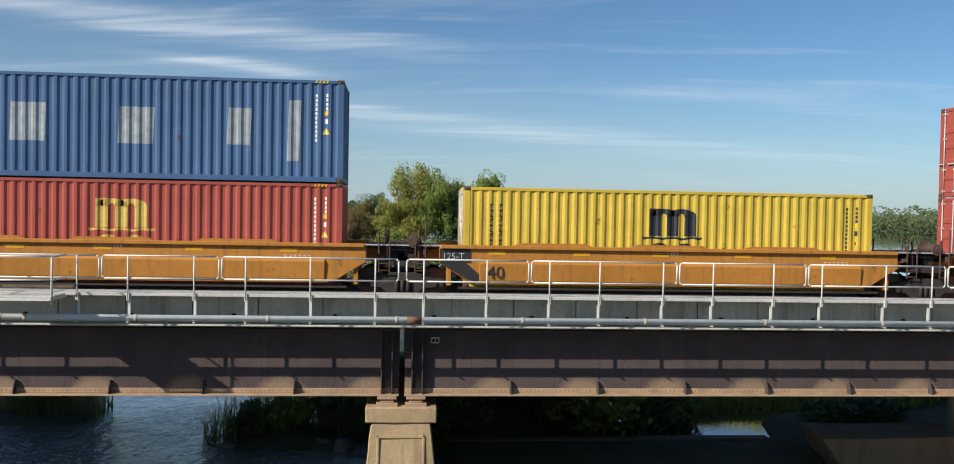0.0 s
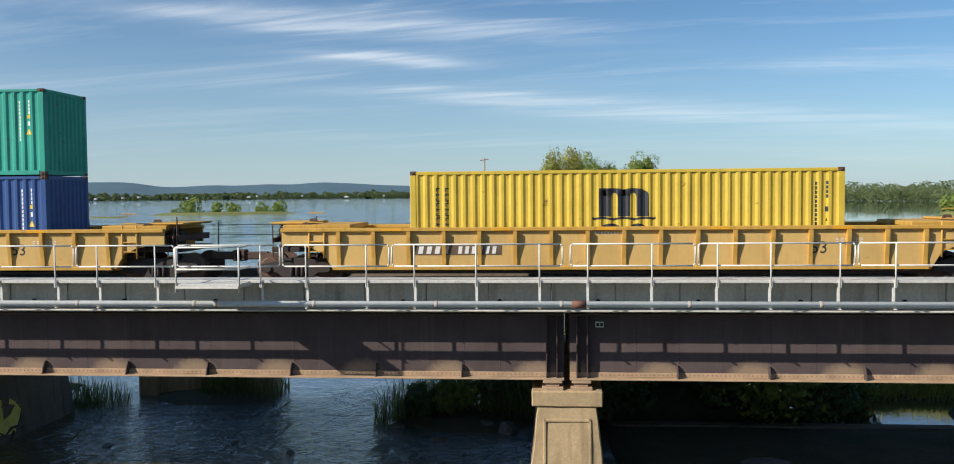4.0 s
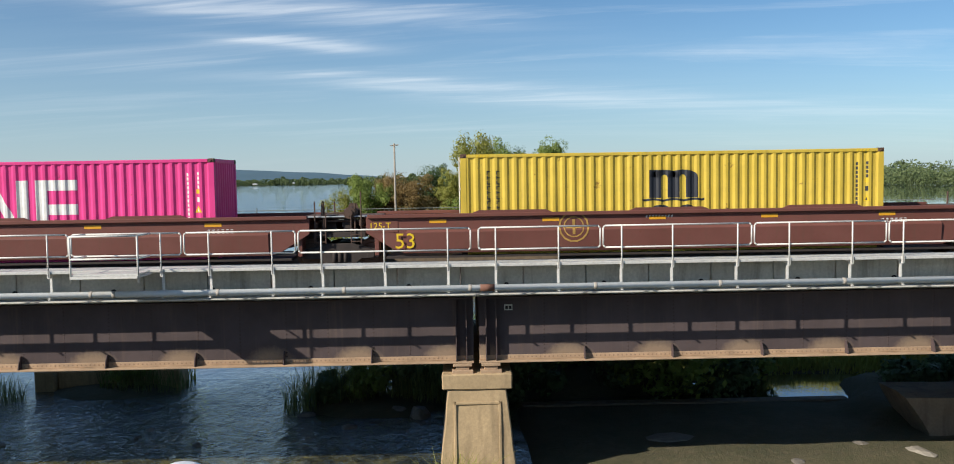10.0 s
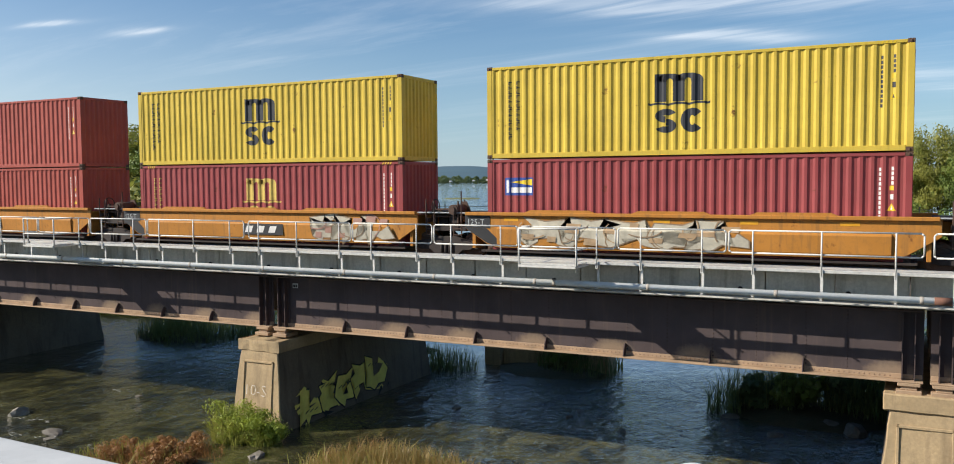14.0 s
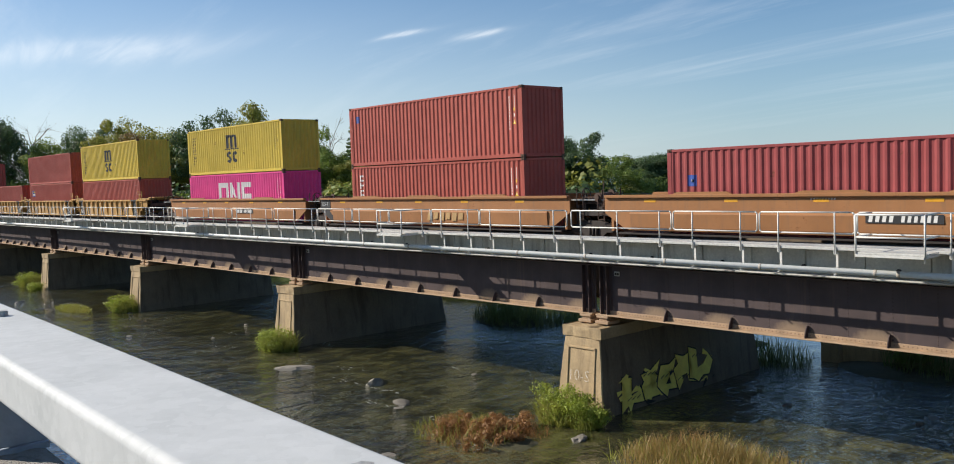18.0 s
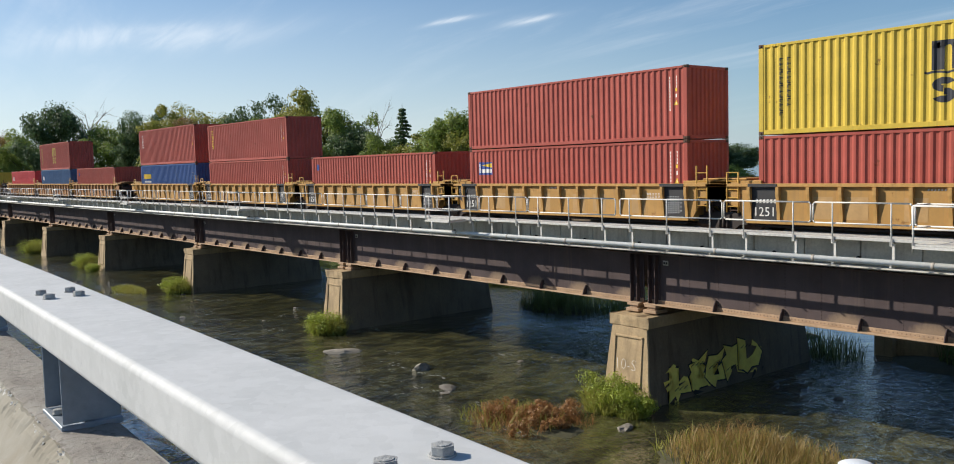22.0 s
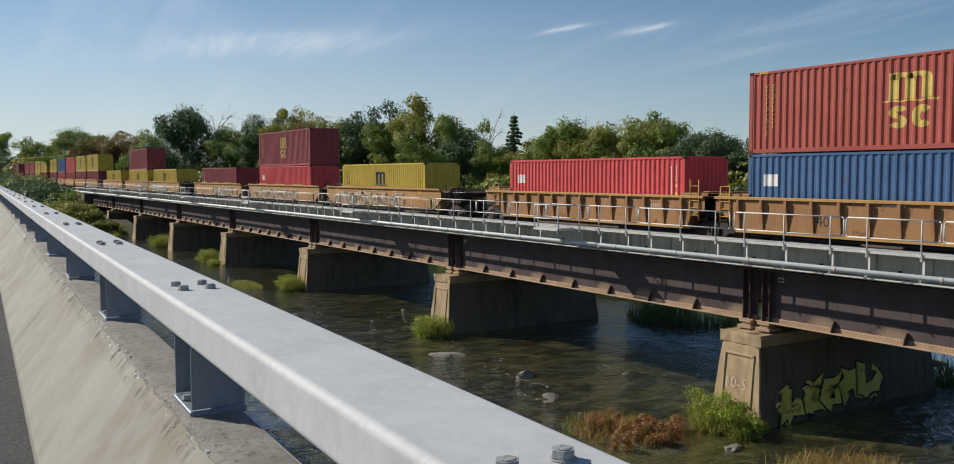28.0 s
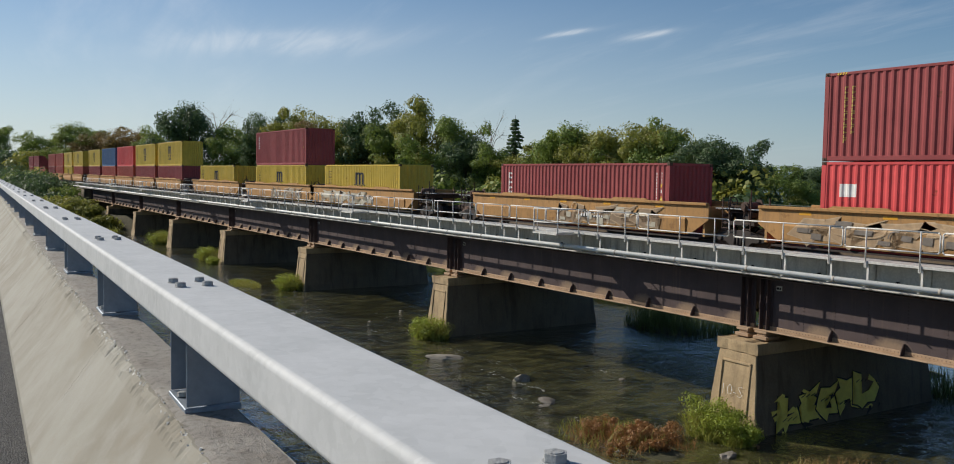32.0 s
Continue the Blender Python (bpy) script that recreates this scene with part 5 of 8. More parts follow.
# ---- well cars ----
W_ORANGE = paint("car_orange", (0.47, 0.20, 0.035), 0.55, 0.55, 0.18)
W_YELLOW = paint("car_yellow", (0.53, 0.305, 0.062), 0.55, 0.46, 0.12)
W_RUSTY = paint("car_rusty_orange", (0.33, 0.155, 0.045), 0.7, 0.8, 0.75, dirt_c=(0.13, 0.07, 0.04), rust_c=(0.105, 0.05, 0.03))
W_BROWN = paint("car_brown", (0.155, 0.058, 0.045), 0.55, 0.30, 0.06)
W_TERRA = paint("car_terracotta", (0.34, 0.155, 0.062), 0.6, 0.55, 0.15, dirt_c=(0.20, 0.13, 0.08))
W_TANCAR = paint("car_faded_tan", (0.43, 0.235, 0.085), 0.65, 0.75, 0.5, dirt_c=(0.21, 0.135, 0.075), rust_c=(0.24, 0.125, 0.05))
W_DULL = paint("car_dull_yellow", (0.49, 0.280, 0.088), 0.6, 0.5, 0.15)
W_WORN = paint("car_worn_tan", (0.36, 0.185, 0.078), 0.7, 0.7, 0.45, dirt_c=(0.20, 0.115, 0.065), rust_c=(0.17, 0.085, 0.045))
W_NAMES = {"car_worn_tan": "worn rusty tan", "car_faded_tan": "faded tan", "car_dull_yellow": "dull ochre yellow", "car_orange": "dusty orange", "car_yellow": "yellow ochre", "car_rusty_orange": "rusty orange-brown", "car_brown": "dark red-brown", "car_terracotta": "faded terracotta"}
M_GRAFS = [plain("graffiti_cream", (0.52, 0.475, 0.37), 0.6, 0, 0.25, 3), plain("graffiti_black", (0.075, 0.06, 0.05), 0.6, 0, 0.3), plain("graffiti_sky", (0.15, 0.40, 0.50), 0.6, 0, 0.2), plain("graffiti_tan", (0.44, 0.30, 0.17), 0.7, 0, 0.3, 3), plain("graffiti_greybrown", (0.29, 0.20, 0.12), 0.7, 0, 0.35, 2), plain("graffiti_dusty_pink", (0.45, 0.25, 0.19), 0.7, 0, 0.3, 2), plain("graffiti_sand", (0.50, 0.37, 0.23), 0.7, 0, 0.3, 3), plain("graffiti_grey", (0.20, 0.17, 0.14), 0.7, 0, 0.3, 3)]
W_OCHRE = paint("wagon_ochre", (0.44, 0.25, 0.078), 0.6, 0.55, 0.2, dirt_c=(0.24, 0.15, 0.08))
W_TAN = paint("wagon_tan_yellow", (0.56, 0.365, 0.125), 0.6, 0.35, 0.05, dirt_c=(0.33, 0.20, 0.09))
M_PATCHT = plain("tan_patch", (0.46, 0.28, 0.11), 0.65, 0, 0.15, 3)
M_REFL = plain("amber_reflector", (0.75, 0.36, 0.02), 0.4, 0, 0.1)

# one bogie, shared by all cars
_bm = bmesh.new()
prism(_bm, [(-1.18, 0.55), (-1.18, 0.36), (-0.98, 0.30), (-0.62, 0.30), (-0.42, 0.14), (0.42, 0.14), (0.62, 0.30), (0.98, 0.30), (1.18, 0.36), (1.18, 0.55), (0.60, 0.66), (0.36, 0.74), (-0.36, 0.74), (-0.60, 0.66)], -1.10, -0.94, "y")
for _x in (-0.16, 0.0, 0.16):
    rod(_bm, (_x, -1.13, 0.20), (_x, -1.13, 0.52), 0.06, 8)
for _x in (-0.89, 0.89):
    rod(_bm, (_x, -1.15, 0.42), (_x, -0.9, 0.42), 0.11, 10)
ME_SIDEFRAME = simple_mesh("side_frame", bev(_bm, 0.012, 1, 0.8), M_RUSTDARK)
_bm = bmesh.new()
for _s in (-1, 1):
    rod(_bm, (0, _s * 0.69, 0.42), (0, _s * 0.82, 0.42), 0.42, 28)
    rod(_bm, (0, _s * 0.66, 0.42), (0, _s * 0.69, 0.42), 0.455, 28)
    rod(_bm, (0, _s * 0.82, 0.42), (0, _s * 0.835, 0.42), 0.33, 24, 0.30)
rod(_bm, (0, -0.9, 0.42), (0, 0.9, 0.42), 0.08, 10)
ME_WHEELS = simple_mesh("wheelset", fix(_bm), M_WHEEL)
_bm = box(bmesh.new(), -0.22, -1.05, 0.45, 0.22, 1.05, 0.72)
ME_BOLSTER = simple_mesh("bolster", bev(_bm, 0.02), M_RUSTDARK)


def bogie(par, x):
    b = new("bogie", ME_BOLSTER)
    b.parent = par
    b.matrix_basis = pose(x, 0, 0)
    share("side_frame", ME_SIDEFRAME, b, Matrix())
    share("side_frame", ME_SIDEFRAME, b, pose(0, 0, 0, 0, 0, 180))
    for dx in (-0.89, 0.89):
        share("wheelset", ME_WHEELS, b, pose(dx, 0, 0))


def side_text(par, text, size, x, z, y, mat, name="stencil"):
    bm = letters(text, size)
    ob = part(name, bm, mat, par)
    ob.matrix_basis = pose(x, y, z)


def side_bars(par, x, z, n, w, h, gap, y, mat, name="stencil_mark"):
    bm = bmesh.new()
    for i in range(n):
        quad(bm, x + i * (w + gap), z, x + i * (w + gap) + w * 0.72, z + h, w * 0.22)
    ob = tagged(part(name, bm, mat, par), kind="stuff")
    ob.matrix_basis = pose(0, y, 0)


def drape(bm, y):
    """Lay flat paint onto the folded side of a smooth car."""
    for z in (0.57, 1.05, 1.12):
        bmesh.ops.bisect_plane(bm, geom=bm.verts[:] + bm.edges[:] + bm.faces[:], plane_co=(0, 0, z), plane_no=(0, 0, 1), dist=1e-5)
    for v in bm.verts:
        v.co.y += float(np.interp(v.co.z, (0.47, 0.57, 1.05, 1.12), (-1.464, -1.503, -1.533, -1.4645))) - y - 0.006


def spray(par, seed, x0, z0, w, h, n, y, mats):
    """Faded wall-writing: muted letter bodies with thin curling strokes over them."""
    rg = random.Random(seed)
    bm = bmesh.new()
    shapes = [[(px + rg.uniform(-.08, .08), pz * 0.9 + rg.uniform(-.05, .08)) for px, pz in WORD[rg.randrange(5)]] for _ in range(n)]
    rise = rg.uniform(-0.05, 0.08)
    wild_word(bm, shapes, x0, z0 + 0.08, w, h * 0.85, rise, 0.0, 0.045, 0)
    wild_word(bm, shapes, x0, z0 + 0.08, w, h * 0.85, rise, -0.002, 0.0, 1)
    for i in range(n * 2):
        px, pz = x0 + w * (i + rg.uniform(0.2, 0.7)) / (n * 2), z0 + h * rg.uniform(0.2, 0.75)
        lw, lh = w / n * rg.uniform(0.10, 0.22), h * rg.uniform(0.06, 0.16)
        y_ = -0.004 * n - 0.002 - 0.0005 * i
        bm.faces.new([bm.verts.new((px + a_ * lw, y_, pz + b_ * lh)) for a_, b_ in ((-1, -0.8), (0.9, -1), (1.1, 0.9), (-0.8, 1))]).material_index = 2
    for i in range(int(n * 1.6)):
        cx, cz = x0 + w * (i + rg.random()) / (n * 1.6), z0 + h * rg.uniform(0.3, 0.7)
        a0 = rg.uniform(0, 360)
        k = len(bm.faces)
        ring(bm, cx, cz, w / n * rg.uniform(0.16, 0.5), h * rg.uniform(0.14, 0.40), rg.uniform(0.02, 0.045), a0, a0 + rg.uniform(90, 240), -0.004 * n - 0.010 - 0.0004 * i)
        bm.faces.ensure_lookup_table()
        for f in bm.faces[k:]:
            f.material_index = 0 if i % 3 else 2
    bmesh.ops.triangulate(bm, faces=bm.faces[:])
    drape(bm, y)
    ob = tagged(part("graffiti", bm, mats, par, "faded spray-painted lettering with curling strokes"), kind="stuff")
    ob.matrix_basis = pose(0, y, 0)


# heights over the rail head
S_BOT, S_TOP = 0.45, 1.72


def end_gear(par, x, s, mat, tall=2.15):
    """Platform, stanchions, brake stand and hoses over a bogie."""
    bm = box(bmesh.new(), x - 0.75, -1.15, 0.92, x + 0.75, 1.15, 1.06)
    part("end_platform", bev(bm, 0.01), M_RUSTDARK, par)
    if tall > 1.8:
        bm = box(bmesh.new(), x - 1.15, -0.95, 1.44, x + 1.15, 0.95, 1.52)
        part("crossover_deck", bev(bm, 0.01), M_RUSTED, par)
        bm = box(bmesh.new(), x - 1.10, -1.16, 1.50, x + 1.10, -0.955, 1.535)
        part("running_board", bev(bm, 0.005), M_GREYPATCH, par, "pale grey running board")
    bm = bmesh.new()
    for dx, y in ((-0.45, -1.1), (0.45, -1.1), (-0.45, 1.1)):
        part("stanchion", fix(rod(bmesh.new(), (x + dx, y, 1.06), (x + dx, y, tall), 0.03, 6)), M_RUSTED, par)
    rod(bm, (x - 0.45, -1.1, 1.62), (x + 0.45, -1.1, 1.62), 0.022, 6)
    part("grab_rail", fix(bm), M_RUSTED, par)
    bm = box(bmesh.new(), x - 0.30 * s - 0.16, -0.75, 1.06, x - 0.30 * s + 0.16, -0.2, 1.55)
    rod(bm, (x + 0.2 * s, -0.95, 1.30), (x + 0.2 * s, -0.15, 1.30), 0.16, 12)
    part("brake_reservoir", fix(bm), M_RUSTDARK, par)
    bm = bmesh.new()
    for k in range(12):
        a, b = 2 * math.pi * k / 12, 2 * math.pi * (k + 1) / 12
        rod(bm, (x - 0.5 * s, -0.9 + 0.26 * math.cos(a), tall - 0.2 + 0.26 * math.sin(a)), (x - 0.5 * s, -0.9 + 0.26 * math.cos(b), tall - 0.2 + 0.26 * math.sin(b)), 0.02, 5, caps=False)
    for k in range(3):
        a = 2 * math.pi * k / 3
        rod(bm, (x - 0.5 * s, -0.9, tall - 0.2), (x - 0.5 * s, -0.9 + 0.26 * math.cos(a), tall - 0.2 + 0.26 * math.sin(a)), 0.014, 5)
    tagged(part("brake_wheel", fix(bm), M_RUSTDARK, par), kind="stuff")
    part("brake_post", fix(box(bmesh.new(), x - 0.5 * s - 0.03, -0.96, 1.06, x - 0.5 * s + 0.03, -0.84, tall - 0.2)), M_RUSTDARK, par)
    # cross beams, a slack adjuster drum and two tall grab irons
    bm = box(bmesh.new(), x - 0.72, -1.22, 1.20, x - 0.62, 1.1, 1.34)
    box(bm, x + 0.58, -1.22, 1.24, x + 0.70, 1.1, 1.42)
    box(bm, x - 0.62, -1.02, 1.36, x + 0.58, -0.86, 1.42)
    part("cross_beam", bev(bm, 0.01), M_RUSTED, par)
    bm = rod(bmesh.new(), (x + 0.30 * s, -1.20, 1.62), (x + 0.30 * s, -0.45, 1.62), 0.17, 14)
    rod(bm, (x + 0.30 * s, -1.26, 1.62), (x + 0.30 * s, -1.20, 1.62), 0.10, 10)
    prism(bm, [(x + 0.05 * s, 1.43), (x + 0.62 * s, 1.43), (x + 0.42 * s, 1.88), (x + 0.22 * s, 1.88)], -0.44, -0.40, "y")
    part("brake_drum", fix(bm), M_RUSTED, par)
    for dx in (-0.68, 0.64):
        bm = rod(bmesh.new(), (x + dx, -1.24, 0.75), (x + dx, -1.24, tall + 0.2 + 0.2 * dx), 0.022, 6)
        rod(bm, (x + dx, -1.24, 1.0), (x + dx * 0.55, -1.24, 1.0), 0.018, 6)
        rod(bm, (x + dx, -1.24, 0.8), (x + dx * 0.55, -1.24, 0.8), 0.018, 6)
        rod(bm, (x + dx * 0.55, -1.24, 0.75), (x + dx * 0.55, -1.24, tall - 0.25), 0.02, 6)
        part("grab_iron", fix(bm), M_RUSTED, par)
    bm = bmesh.new()
    pts = [(x - 0.6, -0.6, 0.9), (x - 0.3, -0.75, 0.62), (x + 0.1, -0.7, 0.55), (x + 0.5, -0.6, 0.8)]
    for p, q in zip(pts, pts[1:]):
        rod(bm, p, q, 0.025, 6)
    part("air_hose", fix(bm), M_BLACKP, par)


def coupler(par, x, s):
    bm = box(bmesh.new(), min(x, x - 0.9 * s), -0.11, 0.62, max(x, x - 0.9 * s), 0.11, 0.86)
    box(bm, min(x + 0.12 * s, x - 0.2 * s), -0.17, 0.58, max(x + 0.12 * s, x - 0.2 * s), 0.17, 0.92)
    part("coupler", bev(bm, 0.03), M_RUSTED, par)


def well_body(par, kind, hb, mat):
    """Side walls, floor and bulkheads of the well. hb: half the length of the well body."""
    Y = -1.46
    if kind == "ribbed":
        prof = [(-hb - 1.6, S_TOP - 0.10), (-hb - 1.6, 1.12), (-hb - 1.05, 1.12), (-hb - 0.75, 1.05), (-hb - 0.35, 0.86), (-hb - 0.1, S_BOT), (hb + 0.1, S_BOT), (hb + 0.35, 0.86), (hb + 0.75, 1.05), (hb + 1.05, 1.12), (hb + 1.6, 1.12), (hb + 1.6, S_TOP - 0.10)]
    else:
        prof = [(-hb, S_TOP), (-hb - 0.35, S_TOP - 0.05), (-hb - 0.35, 1.05), (-hb + 0.45, S_BOT + 0.1), (-hb + 0.75, S_BOT), (hb - 0.75, S_BOT), (hb - 0.45, S_BOT + 0.1), (hb + 0.35, 1.05), (hb + 0.35, S_TOP - 0.05), (hb, S_TOP)]
    for s in (-1, 1):
        bm = bmesh.new()
        a, b = sorted((s * 1.46, s * 1.40))
        prism(bm, prof, a, b, "y")
        if kind != "ribbed":
            # folded lower half
            fix(bm)
            q = [(s * 1.461, 1.12), (s * 1.53, 1.05), (s * 1.50, S_BOT + 0.12), (s * 1.461, S_BOT + 0.02)]
            prism(bm, q, -hb + 0.8, hb - 0.8, "x")
        part("side_wall", bev(bm, 0.012, 1, 0.7), (W_OCHRE if hb < 7 else W_TAN) if kind == "ribbed" and mat not in (W_RUSTY, W_WORN) else mat, par)
        bm = box(bmesh.new(), -hb - (1.6 if kind == "ribbed" else 0.3), min(s * 1.56, s * 1.38), S_TOP - 0.10, hb + (1.6 if kind == "ribbed" else 0.3), max(s * 1.56, s * 1.38), S_TOP + 0.005)
        if kind == "ribbed":
            box(bm, -hb, min(s * 1.54, s * 1.40), S_BOT - 0.04, hb, max(s * 1.54, s * 1.40), S_BOT + 0.06)
        part("top_sill", bev(bm, 0.012), W_DULL if mat is W_WORN else mat, par)
    if kind == "ribbed":
        n = int(round(2 * hb / 1.03))
        bm = prism(bmesh.new(), [(-1.462, S_BOT + 0.062), (-1.462, S_TOP - 0.102), (-1.60, S_TOP - 0.102), (-1.60, S_TOP - 0.32), (-1.515, S_BOT + 0.30), (-1.515, S_BOT + 0.062)], -0.055, 0.055, "x")
        rib = part("rib", fix(bm), mat, par)
        for i in range(n + 1):
            x = -hb + 0.1 + (2 * hb - 0.2) * i / n
            if i == 0:
                rib.matrix_basis = pose(x, 0, 0)
            else:
                share("rib", rib.data, par, pose(x, 0, 0))
        for s in (-1, 1):
            bm = box(bmesh.new(), s * (hb + 0.1) - 1.5 + (1.0 if s > 0 else 0), -1.30, S_TOP - 0.04, s * (hb + 0.1) + 1.5 - (0 if s > 0 else 1.0), 1.30, S_TOP + 0.10)
            part("end_hood", bev(bm, 0.02), mat, par)
    else:
        for x in (-hb * 0.55, -hb * 0.02, hb * 0.5):
            bm = prism(bmesh.new(), [(x - 1.15, S_TOP + 0.004), (x - 0.95, S_TOP + 0.085), (x + 0.95, S_TOP + 0.085), (x + 1.15, S_TOP + 0.004)], -1.52, -1.42, "y")
            part("sill_guide", fix(bm), mat, par)
    bm = box(bmesh.new(), -hb + 0.2, -1.38, 0.30, hb - 0.2, 1.38, 0.36)
    part("well_floor", fix(bm), M_RUSTDARK, par)
    for s in (-1, 1):
        bm = box(bmesh.new(), min(s * hb, s * (hb + 0.12)), -1.38, 0.4, max(s * hb, s * (hb + 0.12)), 1.38, S_TOP - 0.15)
        part("bulkhead", bev(bm, 0.01), mat, par)
        bm = bmesh.new()
        prism(bm, [(s * (hb + 0.2), 1.03), (s * (hb + 0.2), 1.45), (s * (hb + 1.7), 1.25), (s * (hb + 1.7), 1.03)], -0.55, 0.55, "y")
        part("end_beam", bev(bm, 0.02), mat, par)


def well_unit(kind, mat, hb, dl, dr, coupled_l, coupled_r, marks, m):
    w = thing("well_car", W_NAMES[mat.name] + (" ribbed" if kind == "ribbed" else " smooth-sided") + " steel container well car on rails", "railway wagon", "well cars of the train", at=m)
    well_body(w, kind, hb, mat)
    tall = 1.65 if kind == "ribbed" and mat is not W_RUSTY else 1.90
    if coupled_l:
        bogie(w, -(hb + 1.25))
        end_gear(w, -(hb + 1.25), 1, mat, tall)
        coupler(w, -dl, -1)
    else:
        bogie(w, -dl)
        end_gear(w, -dl, 1, mat, tall)
    if coupled_r:
        bogie(w, hb + 1.25)
        end_gear(w, hb + 1.25, -1, mat, tall)
        coupler(w, dr, 1)
    yf = -1.565 if kind == "ribbed" else -1.535
    yt = -1.4625 if kind == "ribbed" else -1.463
    if kind == "ribbed" and hb < 7 and mat is W_DULL:
        for sgn in (-1, 1) if "251" in marks else (1,):
            xa = sgn * (hb - 0.65)
            bm = box(bmesh.new(), xa - 0.50, -1.472, S_BOT + 0.07, xa + 0.50, -1.4625, S_TOP - 0.105)
            box(bm, xa - 0.58, -1.575, S_TOP - 0.098, xa + 0.46, -1.5605, S_TOP + 0.003)
            pl = part("end_panel", fix(bm), M_BLACKP, w, "black painted end panel with white markings")
            if sgn < 0:
                side_text(pl, "1251", 0.42, xa - 0.45, 0.66, -1.476, M_WHITE)
                side_bars(pl, xa - 0.35, 1.16, 6, 0.10, 0.04, 0.03, -1.476, M_WHITE)
                side_bars(pl, xa - 0.35, 1.08, 6, 0.10, 0.03, 0.03, -1.476, M_WHITE)
            else:
                for i in range(9):
                    side_bars(pl, xa - 0.30, 1.22 - i * 0.07, 5 + i % 2, 0.09, 0.035, 0.02, -1.476, M_GREYPATCH)
        for i, xx in enumerate((-hb + 2.6, -hb + 3.7, -hb + 5.4, 1.0, 2.1, hb - 2.3)):
            bm = quad(bmesh.new(), xx - 0.32, 0.62, xx + 0.34, 1.30)
            ob = part("touch_up_patch", bm, M_PATCHT, w, "paler tan repainted patch")
            ob.matrix_basis = pose(0, -1.4633, 0)
    if kind == "ribbed":
        for sgn in (-1, 1):
            bm = bmesh.new()
            xl = sgn * (hb + 0.55)
            for dx in (-0.22, 0.22):
                rod(bm, (xl + dx, -1.50, 0.75), (xl + dx, -1.50, (2.2 if mat is not W_YELLOW else 1.62) + 0.12 * sgn), 0.028, 8)
            for i in range(5):
                rod(bm, (xl - 0.22, -1.50, 0.95 + i * 0.28), (xl + 0.22, -1.50, 0.95 + i * 0.28), 0.018, 6)
            part("ladder", fix(bm), W_YELLOW if mat is not W_RUSTY else mat, w, "steel ladder with tall grab irons")
            bm = box(bmesh.new(), min(xl + 0.3 * sgn, xl + 1.5 * sgn), -1.1, S_TOP + 0.105, max(xl + 0.3 * sgn, xl + 1.5 * sgn), 1.1, S_TOP + 0.17)
            part("end_cover", bev(bm, 0.03, 1, 0.8), mat, w)
    for k in marks:
        if k == "53":
            side_text(w, "53", 0.62 if mat is W_BROWN else 0.48, -hb + 0.45 if kind != "ribbed" else 5.1, 0.60 if kind != "ribbed" else 0.86, -1.535 if kind != "ribbed" else yt, M_MARKY if mat is W_BROWN else M_BLACKP)
        if k == "40":
            side_text(w, "40", 0.52, -hb + (1.0 if kind != "ribbed" else 3.35), 0.62 if kind != "ribbed" else 0.78, -1.535 if kind != "ribbed" else yt, M_BLACKP)
        if k == "125":
            bm = box(bmesh.new(), -hb - 0.34, -1.474, 1.06, -hb + 0.55, -1.463, S_TOP - 0.105)
            prism(bm, [(-hb - 0.34, 1.055), (-hb + 0.42, 1.055), (-hb + 0.95, 0.60), (-hb + 0.72, S_BOT + 0.06), (-hb + 0.44, S_BOT + 0.14)], -1.468, -1.4615, "y")
            pl = part("end_panel", fix(bm), M_BLACKP if mat is not W_BROWN else mat, w, "dark painted end panel")
            bm = letters("125-T", 0.26)
            ob = part("stencil", bm, M_GREYPATCH if mat is not W_BROWN else M_MARKY, pl)
            ob.matrix_basis = pose(-hb - 0.27, -1.478, S_TOP - 0.40)
        if k == "refl":
            for x in (-hb * 0.8, -hb * 0.42, -hb * 0.06, hb * 0.32, hb * 0.72):
                bm = quad(bmesh.new(), x - 0.24, S_TOP - 0.26, x + 0.24, S_TOP - 0.16) if kind != "ribbed" else quad(bmesh.new(), x - 0.27, S_TOP - 0.085, x + 0.27, S_TOP - 0.01)
                ob = part("reflector", bm, M_REFL, w, "amber reflector strip")
                ob.matrix_basis = pose(0, -1.466 if kind != "ribbed" else -1.563, 0)
        if k == "id" and kind == "ribbed":
            bm = box(bmesh.new(), -5.95, -1.472, 0.84, -3.45, -1.463, 1.12)
            pl = part("name_panel", fix(bm), mat if mat is W_RUSTY else M_DIMPANEL, w)
            side_bars(pl, -5.85, 0.875, 4, 0.19, 0.21, 0.05, -1.477, M_WHITE)
            side_bars(pl, -4.70, 0.875, 6, 0.15, 0.21, 0.045, -1.477, M_WHITE)
        elif k == "id":
            bm = box(bmesh.new(), hb * 0.10, -1.540 if kind != "ribbed" else -1.474, 0.84, hb * 0.10 + 2.1, -1.5345 if kind != "ribbed" else -1.463, 1.10)
            pl = part("name_panel", fix(bm), M_BLACKP, w)
            side_bars(pl, hb * 0.10 + 0.08, 0.875, 4, 0.15, 0.19, 0.04, -1.543 if kind != "ribbed" else -1.477, M_WHITE)
            side_bars(pl, hb * 0.10 + 0.98, 0.875, 6, 0.13, 0.19, 0.04, -1.543 if kind != "ribbed" else -1.477, M_WHITE)
